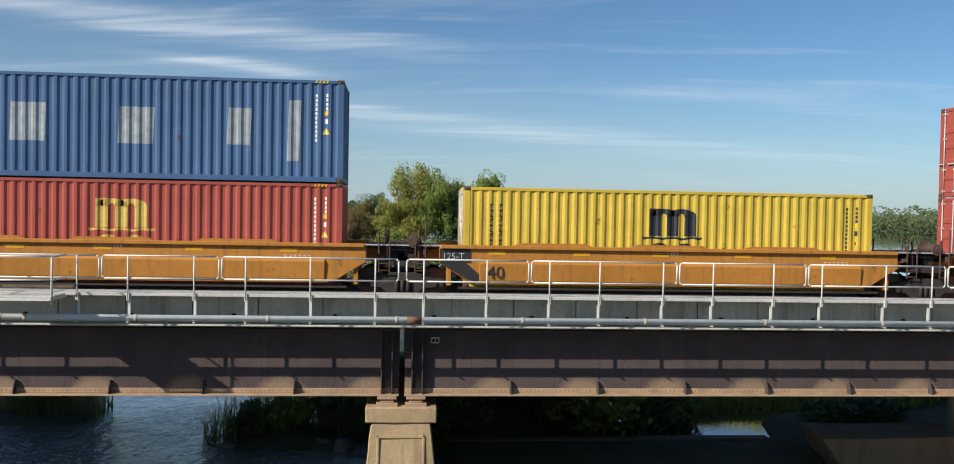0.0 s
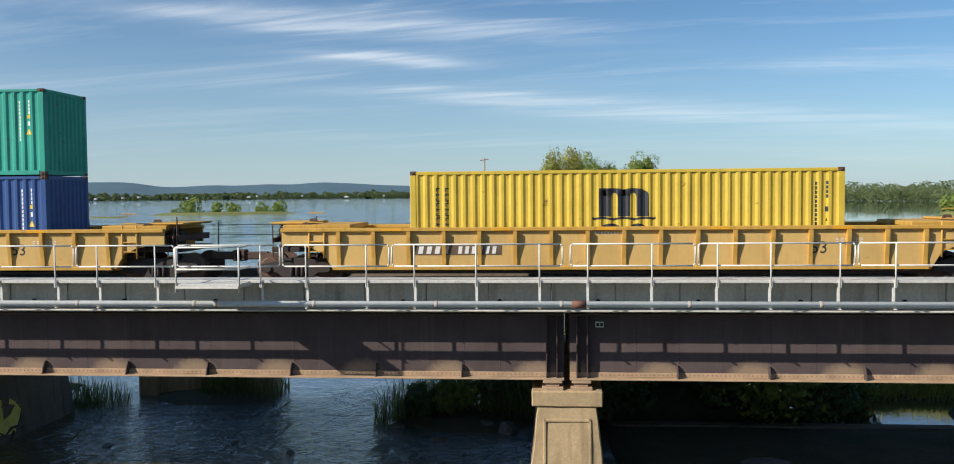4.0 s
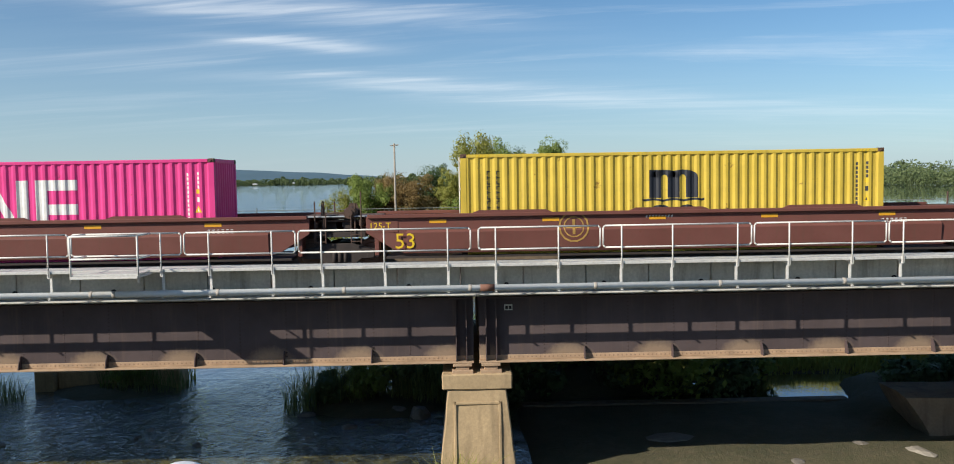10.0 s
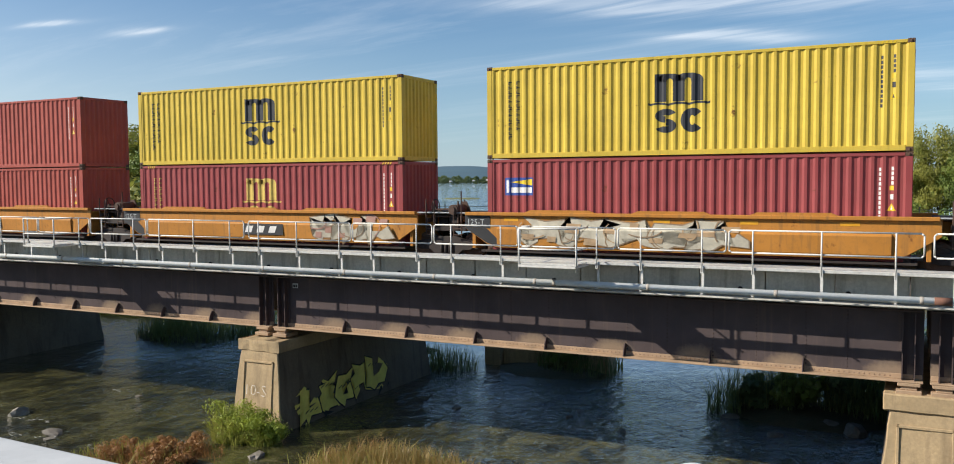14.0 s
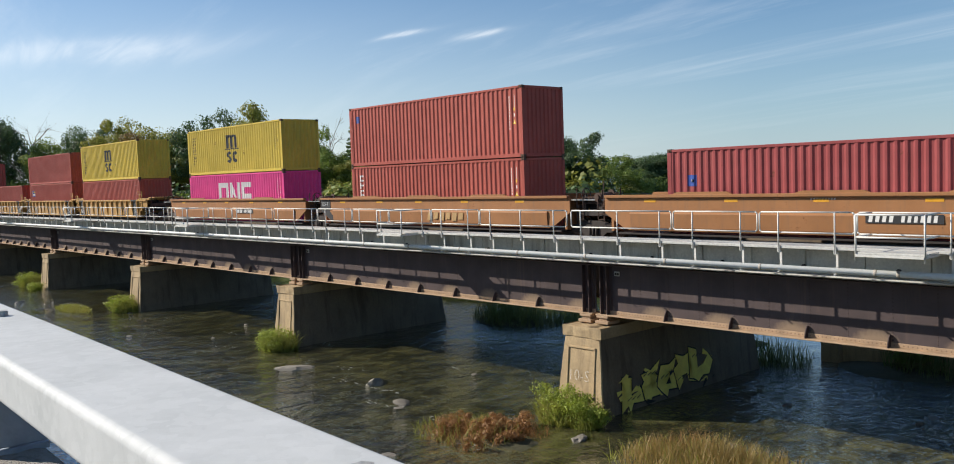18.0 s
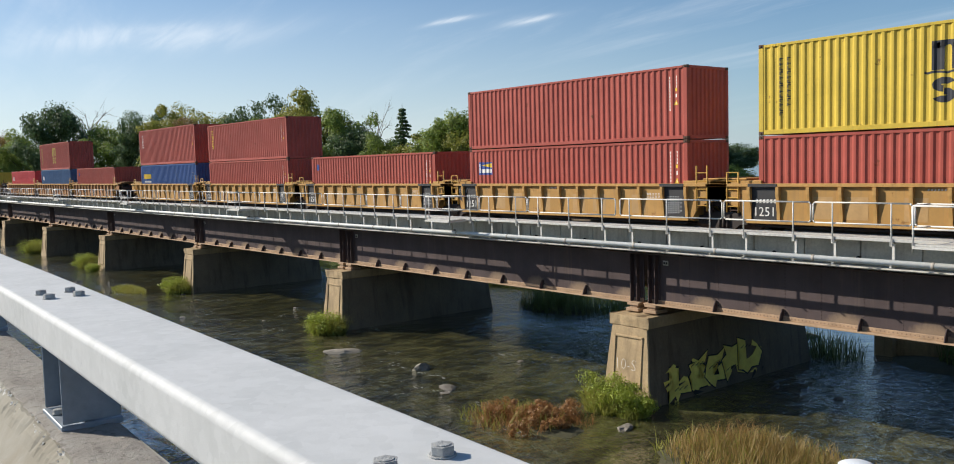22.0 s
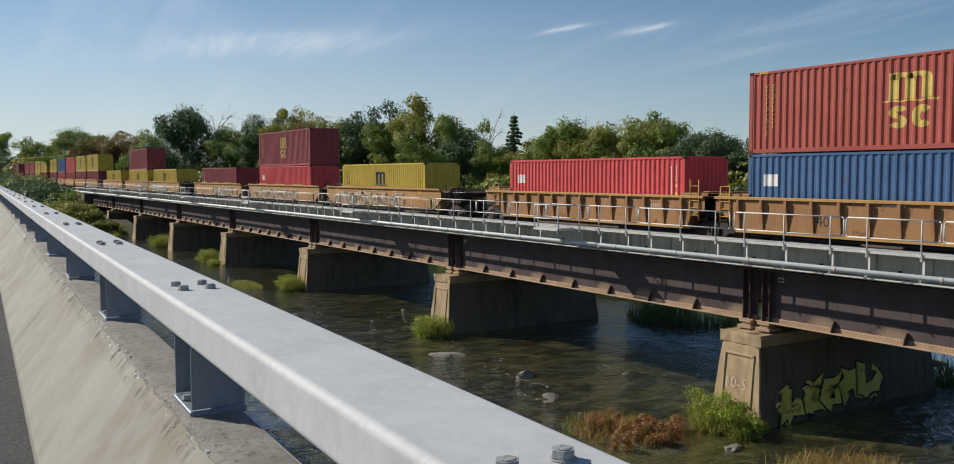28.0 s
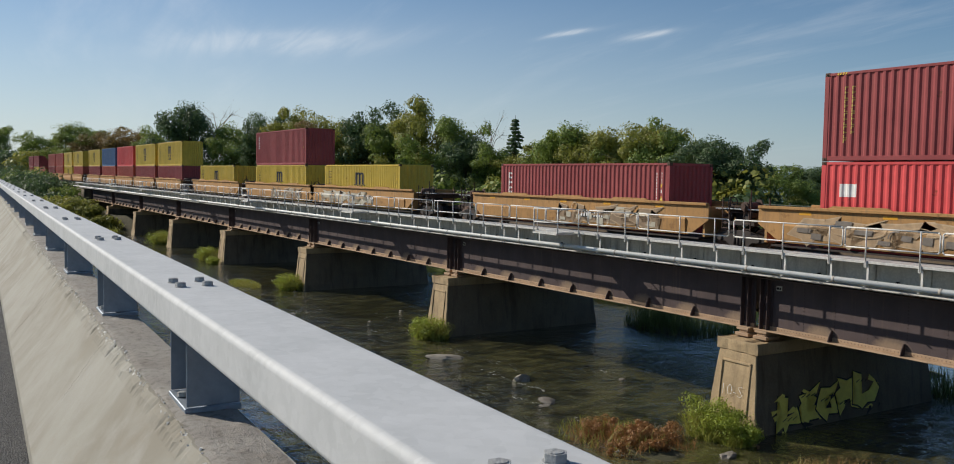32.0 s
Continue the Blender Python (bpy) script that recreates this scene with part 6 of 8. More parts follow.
        if k == "data":
            for i in range(4):
                side_bars(w, hb * 0.70, S_TOP - 0.36 - i * 0.05, 6, 0.10, 0.022, 0.03, yt - 0.003, M_WHITE)
            side_bars(w, -hb * 0.1, S_TOP - 0.20, 9, 0.06, 0.06, 0.03, yt - 0.003, M_WHITE)
        if k == "ring":
            bm = bmesh.new()
            ring(bm, -2.9, 1.13, 0.44, 0.44, 0.05)
            ring(bm, -2.9, 1.13, 0.30, 0.30, 0.035)
            quad(bm, -3.12, 1.09, -2.68, 1.17), quad(bm, -2.94, 0.92, -2.86, 1.34)
            for v in bm.verts:
                v.co.y = 0
            drape(bm, -1.5385)
            ob = part("round_emblem", bm, M_FADEY, w, "faded yellow ring emblem")
            ob.matrix_basis = pose(0, -1.5385, 0)
        if k == "tpan":
            bm = box(bmesh.new(), -0.6, -1.5405, 0.66, 1.25, -1.5345, 1.06)
            pl = part("name_panel", fix(bm), M_BLACKP, w)
            side_bars(pl, -0.5, 0.74, 3, 0.42, 0.24, 0.12, -1.544, M_WHITE)
        if k == "ypan":
            bm = bmesh.new()
            for i in range(6):
                quad(bm, 0.2 + i * 0.42, 0.66 + 0.06 * (i % 2), 0.5 + i * 0.42, 1.02, 0.06)
            ob = part("name_panel", bm, M_PATCHT, w, "faded tan block lettering")
            ob.matrix_basis = pose(0, -1.541, 0)
        if k[0] == "g":
            cfg = {"g1": (11, hb * 0.05, 0.50, hb * 0.78, 1.0, 5, [M_GRAFS[1], M_GRAFS[0], M_GRAFS[2]]), "g2": (12, -hb * 0.75, 0.48, hb * 1.05, 1.0, 5, [M_GRAFS[4], M_GRAFS[0], M_GRAFS[3]]), "g3": (13, -hb * 0.85, 0.50, hb * 1.3, 1.0, 7, [M_GRAFS[6], M_GRAFS[3], M_GRAFS[7]]), "g4": (14, -hb * 0.1, 0.50, hb * 0.8, 1.0, 5, [M_GRAFS[6], M_GRAFS[4], M_GRAFS[0]]), "g5": (15, hb * 0.38, 0.5, hb * 0.5, 1.05, 3, [M_GRAFS[4], M_GRAFS[0], M_GRAFS[5]])}[k]
            spray(w, *cfg[:6], -1.543, cfg[6])
    return w


# u: place of the left end of the load at the start; car type; lower and upper box
O, Yw, Ru, B, T = ("smooth", W_ORANGE), ("ribbed", W_YELLOW), ("ribbed", W_RUSTY), ("smooth", W_BROWN), ("smooth", W_TERRA)
Tt, Yd, Yr = ("smooth", W_TANCAR), ("ribbed", W_DULL), ("ribbed", W_WORN)
UNITS = [
    (17.50, O, 6.45, (C_RED, "bare"), (C_RED, "bare"), "40 refl 125"),
    (1.71, O, 6.45, (C_YEL, "arch_dark"), None, "40 refl 125 data"),
    (-13.94, O, 6.45, (C_RED, "arch_yellow"), (C_BLU, "worn"), "40 refl 125 data"),
    (-29.93, O, 6.45, (C_YEL, "arch_dark"), None, "40 refl id data"),
    (-50.31, O, 6.45, (C_YEL, "arch_dark"), (C_YEL, "arch_dark"), "40 refl id data"),
    (-72.33, Yw, 8.25, (C_YEL, "arch_dark"), None, "53 refl id data"),
    (-95.55, Yw, 8.25, (C_NAVY, "bare"), (C_TEAL, "bare"), "53 refl id data"),
    (-119.36, Yw, 8.25, (C_YEL, "arch_dark"), None, "53 refl id data"),
    (-142.98, Ru, 8.25, (C_YEL, "arch_dark"), (C_RED, "six_up"), "53 refl id data"),
    (-166.37, B, 8.45, (C_YEL, "arch_dark"), None, "53 refl data 125 ring"),
    (-185.57, B, 8.45, (C_PINK, "blocks"), None, "53 refl data 125 ring"),
    (-204.94, B, 8.45, (C_YEL, "arch_dark"), None, "53 refl data g1 ring"),
    (-226.43, O, 6.45, (C_YEL, "arch_dark"), (C_RED, "six_up"), "refl id 125"),
    (-241.88, O, 6.45, (C_MAR, "sign_wide"), (C_YEL, "arch_dark"), "refl 125 g2"),
    (-257.24, O, 6.45, (C_MAR, "arch_yellow"), (C_YEL, "arch_dark"), "tpan 125 g5"),
    (-272.73, O, 6.45, (C_RED, "three_up"), (C_RED, "sign_small"), "tpan 125"),
    (-287.94, O, 6.45, (C_RED, "sign_small"), (C_TEAL, "nine_up"), "id"),
    (-309.12, T, 8.35, (C_MAR, "dot"), None, "refl id data"),
    (-328.21, T, 8.35, (C_RED, "three_up"), (C_RED, "sign_small"), "refl ypan 125"),
    (-347.16, T, 8.35, (C_PINK, "blocks"), (C_YEL, "arch_dark"), "refl id"),
    (-368.03, Yd, 6.35, (C_RED, "bare"), (C_YEL, "arch_dark"), "40 251 data"),
    (-383.06, Yd, 6.35, (C_RED, "sign_wide"), (C_RED, "bare"), "40 251 data 125"),
    (-397.92, Yd, 6.35, (C_RED, "sign_small"), None, "40 251 data 125"),
    (-413.12, Yd, 6.35, (C_RED, "bare"), (C_RED, "four_up"), "40 251 data 125"),
    (-427.84, Yd, 6.35, (C_NAVY, "sign_long"), (C_RED, "three_up"), "40 data"),
    (-447.33, Yr, 6.35, (C_RED, "sign_small"), None, "40 data"),
    (-462.11, Yr, 6.35, (C_BLU, "sign_white"), (C_RED, "arch_yellow"), "40 data"),
    (-477.44, Yr, 6.35, (C_SCAR, "sign_white"), None, "40 data"),
    (-498.68, Tt, 8.1, (C_YEL, "arch_dark"), None, "refl g3"),
    (-517.12, Tt, 8.1, (C_SCAR, "sign_white"), (C_MAR, "arch_yellow"), "refl g3"),
    (-536.36, Tt, 8.1, (C_MAR, "three_up"), None, "refl g4 id"),
    (-560.09, Tt, 8.1, (C_YEL, "arch_dark"), None, "g2 id"),
    (-576.26, Tt, 8.1, (C_YEL, "arch_dark"), (C_MAR, "three_up"), "g4"),
    (-595.28, Tt, 8.1, (C_YEL, "arch_dark"), None, "refl"),
    (-615.68, Tt, 6.2, (C_MAR, "bare"), (C_YEL, "arch_dark"), "refl"),
    (-629.98, Tt, 6.2, (C_MAR, "bare"), (C_YEL, "arch_dark"), "refl"),
    (-644.18, Tt, 6.2, (C_RED, "bare"), (C_SCAR, "bare"), "refl"),
    (-658.18, Tt, 6.2, (C_RED, "bare"), (C_BLU, "bare"), "refl"),
    (-672.48, Tt, 6.2, (C_MAR, "bare"), (C_YEL, "arch_dark"), "refl"),
    (-692.00, Tt, 6.2, (C_RED, "bare"), (C_YEL, "arch_dark"), "refl"),
    (-706.30, Tt, 6.2, (C_YEL, "arch_dark"), (C_YEL, "arch_dark"), "refl"),
    (-720.60, Tt, 6.2, (C_RED, "bare"), (C_RED, "bare"), "refl"),
    (-734.90, Tt, 6.2, (C_MAR, "bare"), (C_RED, "bare"), "refl"),
    (-754.00, Tt, 6.2, (C_RED, "bare"), None, "refl"),
    (-768.30, Tt, 6.2, (C_YEL, "arch_dark"), (C_MAR, "bare"), "refl"),
    (-782.60, Tt, 6.2, (C_RED, "bare"), (C_MAR, "bare"), "refl"),
]
TRAIN = []       # (thing, x at the start, y, z)
BOX_Z = Z_RAIL + 0.345
LIFT = {8: 0.09}        # loads that ride a little higher
for i, (u, (kind, mat), hb, low, up, marks) in enumerate(UNITS):
    sr = UNITS[i - 1][0] - u if i else 15.5
    sl = u - UNITS[i + 1][0] if i + 1 < len(UNITS) else 15.0
    lim = 16.8 if hb < 7 else 19.8
    cl_, cr2 = sl > lim, sr > (16.8 if hb < 7 else 19.8)
    xc = u + CL / 2
    S_TOP = 1.40 if i == 4 else 1.56 if mat in (W_ORANGE, W_BROWN) else 1.62 if kind == "ribbed" and hb > 7 else 1.70
    ob = well_unit(kind, mat, hb, sl / 2, sr / 2, cl_, cr2, marks.split(), pose(xc, TRACK_Y, Z_RAIL))
    TRAIN.append((ob, xc, Z_RAIL))
    zz = BOX_Z
    for bx in (low, up):
        if bx:
            low_box = bx == (C_TEAL, "bare") or (i in (21, 23) and bx is up)
            ob = container(*bx, pose(xc, TRACK_Y, zz + LIFT.get(i, 0)))
            if low_box:
                ob.scale = (1, 1, 2.591 / CH)
            TRAIN.append((ob, xc, zz + LIFT.get(i, 0)))
            zz += CH + 0.012


def run(t):
    """Metres that the train has gone by t seconds; it slows a little."""
    return 17.2414 * t - 0.06897 * t * t + 0.000524 * t ** 3


def motions():
    for ob, x, z in TRAIN:
        walk(ob, [(t, pose(x + run(t), TRACK_Y, z)) for t in (0, 4, 8, 12, 16, 20, 24, 28, 32)])

# ---- water, ground, banks ----
s = Nodes("river_water")
s.world_co()
w1 = s.noise(1.5, 1.5, 0.5, s.scaled(1.0, 0.65, 1), 0.9)
w2 = s.noise(3.8, 2, 0.55, s.scaled(0.8, 1.4, 1), 1.8)
w3 = s.noise(0.12, 3)
sep = s.n("ShaderNodeSeparateXYZ")
s.t.links.new(s.co, sep.inputs[0])
calm = s.math("MULTIPLY", s.ramp(s.noise(0.09, 4, 0.6), 0.38, 0.62, 0.18, 1.0), s.math("ADD", s.ramp(sep.outputs["Y"], 8.0, 14.0, 1.0, 0.10), s.ramp(sep.outputs["Y"], 35.0, 160.0, 0.0, 0.26)))
calm = s.math("MULTIPLY", calm, s.ramp(sep.outputs["X"], -1.0, 3.0, 1.0, 0.03))
hgt = s.math("MULTIPLY", s.math("ADD", s.math("MULTIPLY", w1, 1.3), s.math("MULTIPLY", w2, 0.55)), calm)
s.bump(hgt, 1.0, 0.22)
bed = s.noise(1.1, 7, 0.7, s.scaled(1.0, 0.55, 1), 0.6)
colw = s.mix(s.ramp(w3, 0.35, 0.65), (0.074, 0.072, 0.029), (0.128, 0.120, 0.050))
colw = s.mix(s.ramp(bed, 0.42, 0.58), colw, (0.026, 0.026, 0.012))
# base colour turns darker behind the bridge, from y 6 to 16
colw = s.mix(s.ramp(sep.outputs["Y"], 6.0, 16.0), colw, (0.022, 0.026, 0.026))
# far lake: blue of the reflected sky put into the base colour
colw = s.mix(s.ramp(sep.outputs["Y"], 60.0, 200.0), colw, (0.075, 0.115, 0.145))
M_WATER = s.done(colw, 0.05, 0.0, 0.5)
s.b.inputs["Coat Weight"].default_value, s.b.inputs["Coat IOR"].default_value, s.b.inputs["Coat Roughness"].default_value = 1.0, 1.38, 0.02
s = Nodes("ground_soil")
s.world_co()
g1, g2 = s.noise(0.6, 8, 0.7), s.noise(6, 6, 0.7)
cg = s.mix(s.ramp(g1, 0.35, 0.65), (0.058, 0.055, 0.024), (0.11, 0.090, 0.050))
cg = s.mix(s.ramp(g2, 0.4, 0.7, 0, 0.6), cg, (0.035, 0.045, 0.014))
s.bump(g2, 0.6, 0.1)
M_GROUND = s.done(cg, 0.95)
M_ROCK = plain("river_rock", (0.17, 0.15, 0.125), 0.7, 0, 0.4, 7, 0.5)
M_PALEROCK = plain("pale_river_rock", (0.25, 0.225, 0.185), 0.7, 0, 0.25, 7, 0.4)
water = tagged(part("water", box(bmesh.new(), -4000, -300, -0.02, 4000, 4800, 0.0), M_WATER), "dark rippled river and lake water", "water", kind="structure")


def bank(x, y):
    """Ground height: river bed, banks and islands."""
    h = -0.9
    n = noise.noise(Vector((x * 0.03, y * 0.03, 3)))

    def rise(d, top, w):
        return top * max(0.0, min(1.0, d / w)) ** 0.8 if d > 0 else 0.0
    d = -118 - x + n * 4 - max(0.0, (y - 60) * 1.15)                                   # left bank
    if y > 22:
        d = max(d, min(-56 - x + n * 8 - max(0.0, (y - 60) * 1.15), y - 29 + n * 4))   # wooded shore behind the bridge
    if d > 0:
        h = max(h, -0.9 + rise(d, 2.6, 10))
    if x < -153:                                           # railway embankment
        e = 4.85 + min(0.0, (y + 2.6) * 0.55) - max(0.0, (y - 10.0) * 0.5)
        h = max(h, e * min(1.0, 0.30 + (-153 - x) / 16.0) if y < -1.4 else min(e, 4.7) * min(1.0, 0.35 + (-153 - x) / 14.0))
    dr = x - 17.2 + n * 0.5 - max(0.0, (y - 44 + n * 6) * 1.6)     # right bank, falling back to the lake
    if y > 5:
        dr = max(dr, min(x - 0.5 + n * 2, 4.6 - abs(y - 11.0), 10.2 - x))
    if y > 9:
        dr = max(dr, min(x - 8.5 + n * 2 + max(0.0, y - 14) * 0.5, 15.9 - abs(y - 25.3)))
    if dr > 0:
        h = max(h, -0.9 + rise(dr, 2.1, 6))
    if x > 0.3 and -0.9 < y < 7.6:                          # damp mud bar under the bridge
        h = max(h, -0.9 + 0.98 * min(1.0, (x - 0.3) / 0.8, (y + 0.9 + n) / 1.8))
    e = x - 12.1 - 0.3 * (y - 7.0)
    if e > 0 and 3.4 < y < 11.0:                           # earth slope beside the abutment
        h = max(h, -0.9 + min(1.35, e * 1.6) * min(1.0, (y - 3.4) / 0.9, (11.0 - y) / 0.9))
    q = 1 - ((x - 2 - n * 3) / 15) ** 2 - ((y - 52) / 13) ** 2   # point of land with trees
    if q > 0:
        h = max(h, -0.9 + 3.4 * q ** 0.5)
    for ix, iy, rx, ry, top in ((-12.8, -3.6, 3.6, 2.6, 1.05), (-7.5, -3.2, 4.0, 2.2, 0.98), (-13.6, 11.2, 3.4, 2.4, 1.15), (-3.4, 8.2, 3.6, 2.6, 1.2), (-33.5, 10.5, 3.6, 2.6, 1.1), (-18.6, -4.6, 2.6, 1.6, 1.0), (-21.0, 12.5, 3, 2, 1.0), (-148, 186, 22, 9, 1.3)):
        q = 1 - ((x - ix) / rx) ** 2 - ((y - iy) / ry) ** 2
        if q > 0:
            h = max(h, -0.9 + top * q ** 0.35)
    return h + 0.07 * noise.noise(Vector((x * 0.5, y * 0.5, 9)))


gx = sorted(set([-4000, -2500, -1500, -900, -600, -450, -350] + list(range(-300, -170, 8)) + list(range(-170, -44, 3)) + [k * 0.8 for k in range(-55, 40)] + list(range(32, 60, 3)) + list(range(60, 300, 20)) + [400, 600, 900, 1500, 2500, 4000]))
gy = sorted(set([-300, -200, -120, -80, -50, -40, -30, -20] + [k * 0.8 for k in range(-20, 28)] + list(range(23, 100, 3)) + list(range(100, 300, 20)) + [400, 600, 900, 1500, 2500, 3500, 4800]))
bm = bmesh.new()
gv = [[bm.verts.new((x, y, bank(x, y) if abs(x) < 390 and y < 390 else -0.9)) for y in gy] for x in gx]
for i in range(len(gx) - 1):
    for j in range(len(gy) - 1):
        bm.faces.new((gv[i][j], gv[i + 1][j], gv[i + 1][j + 1], gv[i][j + 1]))
ground = tagged(part("ground", fix(bm), M_GROUND, smooth=True), "grassy soil banks and river bed", "ground", kind="structure")

# ---- leaves, grass ----
def leafmat(name, a, b, c):
    s = Nodes(name)
    rn = s.n("ShaderNodeNewGeometry").outputs["Random Per Island"]
    s.world_co()
    cl = s.noise(0.35, 3)
    a, b, c = (tuple(min(0.8, q * f) for q, f in zip(k, (1.40, 1.32, 1.45))) for k in (a, b, c))
    col = s.mix(s.ramp(rn, 0.0, 1.0, 0.2, 0.75), a, b)
    col = s.mix(s.ramp(cl, 0.45, 0.7, 0, 0.8), col, c)
    m = s.done(col, 0.6)
    s.b.inputs["Subsurface Weight"].default_value = 0.0
    tr = s.t.nodes.new("ShaderNodeBsdfTranslucent")
    ms = s.t.nodes.new("ShaderNodeMixShader")
    s.put(tr.inputs[0], col)
    ms.inputs[0].default_value = 0.36
    out = s.t.nodes["Material Output"]
    s.t.links.new(s.b.outputs[0], ms.inputs[1])
    s.t.links.new(tr.outputs[0], ms.inputs[2])
    s.t.links.new(ms.outputs[0], out.inputs[0])
    return m


L_GREEN = leafmat("leaf_green", (0.105, 0.160, 0.028), (0.200, 0.265, 0.050), (0.145, 0.195, 0.038))
L_DARK = leafmat("leaf_dark", (0.050, 0.092, 0.034), (0.092, 0.145, 0.048), (0.068, 0.104, 0.038))
L_YEL = leafmat("leaf_yellow_green", (0.175, 0.195, 0.034), (0.275, 0.275, 0.050), (0.150, 0.178, 0.036))
L_AUT = leafmat("leaf_autumn", (0.150, 0.112, 0.036), (0.215, 0.145, 0.045), (0.120, 0.118, 0.034))
L_GRASS = leafmat("grass_green", (0.150, 0.180, 0.030), (0.290, 0.300, 0.060), (0.240, 0.230, 0.055))
L_TUFT = leafmat("tuft_green", (0.165, 0.235, 0.026), (0.310, 0.365, 0.050), (0.225, 0.270, 0.040))
L_GOLD = leafmat("grass_gold", (0.225, 0.165, 0.055), (0.330, 0.250, 0.085), (0.200, 0.150, 0.045))
L_RUSTG = leafmat("grass_rust", (0.205, 0.100, 0.034), (0.310, 0.165, 0.052), (0.250, 0.165, 0.060))
L_REED = leafmat("reed_green", (0.085, 0.128, 0.034), (0.153, 0.187, 0.051), (0.119, 0.136, 0.043))
L_FAR = leafmat("far_woods", (0.068, 0.105, 0.037), (0.128, 0.162, 0.051), (0.093, 0.128, 0.051))
M_BARK = plain("bark", (0.085, 0.068, 0.052), 0.9, 0, 0.35, 4, 0.5)
M_PALEBARK = plain("pale_bark", (0.30, 0.26, 0.21), 0.85, 0, 0.3, 4, 0.4)


def leaf_quads(bm, rg, c, r, n, size, flat=0.8, core=0.62):
    """n leaf sprays on the ragged rind of a clump round c, most of them facing outwards."""
    g = np.random.default_rng(rg.randrange(1 << 30))
    v = g.normal(size=(n, 3))
    v /= np.linalg.norm(v, axis=1)[:, None]
    wob = g.uniform(0, 6.28, 3)
    ragged = 1 + 0.20 * np.sin(3 * v[:, 0] + wob[0]) + 0.16 * np.sin(5 * v[:, 1] + wob[1]) + 0.14 * np.sin(5 * v[:, 2] + wob[2])
    p = np.array(c) + v * (1, 1, flat) * (r * ragged * (core + (1.06 - core) * g.random(n) ** 0.7))[:, None]
    nn = v + g.normal(size=(n, 3)) * 0.38 + (0, 0, 0.12)
    nn /= np.linalg.norm(nn, axis=1)[:, None]
    a = np.cross(nn, g.normal(size=(n, 3)))
    a /= np.linalg.norm(a, axis=1)[:, None] + 1e-9
    b = np.cross(nn, a)
    s = (size * g.uniform(0.55, 1.4, n))[:, None]
    q = np.stack([p - a * s * 0.5, p + b * s * 0.34 - a * s * 0.05, p + a * s * 0.5, p - b * s * 0.34 + a * s * 0.05], 1).tolist()
    add, face = bm.verts.new, bm.faces.new
    for k in q:
        face([add(x) for x in k])


def tree_meshes(seed, h, spread, style):
    """Trunk with limbs, and crown, of a tree h high."""
    rg = random.Random(seed)
    tb, cb = bmesh.new(), bmesh.new()
    if style == "conifer":
        rod(tb, (0, 0, -0.5), (0, 0, h), h * 0.018, 8, 0.02)
        for k in range(26):
            z = h * (0.10 + 0.88 * k / 26)
            rr = spread * (1 - z / h) ** 0.8
            for j in range(9):
                a = rg.uniform(0, 6.28)
                e = Vector((rr * math.cos(a), rr * math.sin(a), -0.16 * rr))
                for m in range(9):
                    u = (m + 1) / 9
                    leaf_quads(cb, rg, Vector((0, 0, z)) + e * u, 0.20, 2, 0.36)
        return tb, cb
    lean = Vector((rg.uniform(-.06, .06), rg.uniform(-.06, .06), 1))
    top = lean * h * (0.55 if style != "bare" else 0.8)
    pts = [Vector((0, 0, -0.5))]
    for k in range(1, 6):
        pts.append(top * (k / 5) + Vector((rg.uniform(-1, 1), rg.uniform(-1, 1), 0)) * h * 0.018)
    r0 = h * 0.019
    for k in range(5):
        rod(tb, pts[k], pts[k + 1], r0 * (1 - k * 0.16), 8, r0 * (1 - (k + 1) * 0.16))
    ends = []
    nb = {"bare": 16, "open": 17}.get(style, 15)
    for k in range(nb):
        u = rg.uniform(0.35, 1.0)
        o = pts[2].lerp(pts[5], (u - 0.35) / 0.65)
        a = 6.283 * k / nb * 2.4 + rg.uniform(-.4, .4)
        up = rg.uniform(0.3, 0.95)
        ln = spread * rg.uniform(0.6, 1.05) * (1.15 - 0.35 * u)
        e = o + Vector((math.cos(a) * ln, math.sin(a) * ln, up * h * 0.30 * (0.4 + u)))
        e.z = min(e.z, h * 0.97)
        md = o.lerp(e, 0.5) + Vector((rg.uniform(-1, 1), rg.uniform(-1, 1), rg.uniform(-.2, 1))) * spread * 0.10
        rod(tb, o, md, r0 * 0.34, 6, r0 * 0.22)
        rod(tb, md, e, r0 * 0.22, 6, r0 * 0.06)
        ends += [e, md.lerp(e, 0.5)]
        for _ in range(3 if style != "bare" else 6):
            f = e + Vector((rg.gauss(0, 1), rg.gauss(0, 1), rg.gauss(0.3, 0.7))) * spread * 0.22
            rod(tb, md.lerp(e, rg.uniform(0.3, 0.9)), f, r0 * 0.09, 5, r0 * 0.03)
            ends.append(f)
    ends.append(top + Vector((0, 0, h * 0.3)))
    if style == "bare":
        return tb, None
    size = 0.038 * spread + 0.08
    if style == "full":
        for _ in range(11):
            c = Vector((rg.gauss(0, 0.26) * spread, rg.gauss(0, 0.26) * spread, h * rg.uniform(0.42, 0.90)))
            leaf_quads(cb, rg, c, spread * 0.40, 420, size)
    for i, e in enumerate(ends):
        if rg.random() < (0.40 if style == "open" else 0.22):
            continue
        r = spread * rg.uniform(0.17, 0.33)
        leaf_quads(cb, rg, e, r, int(3000 * (r / spread) ** 1.6) + 70, size)
    return tb, cb


TREES = {}


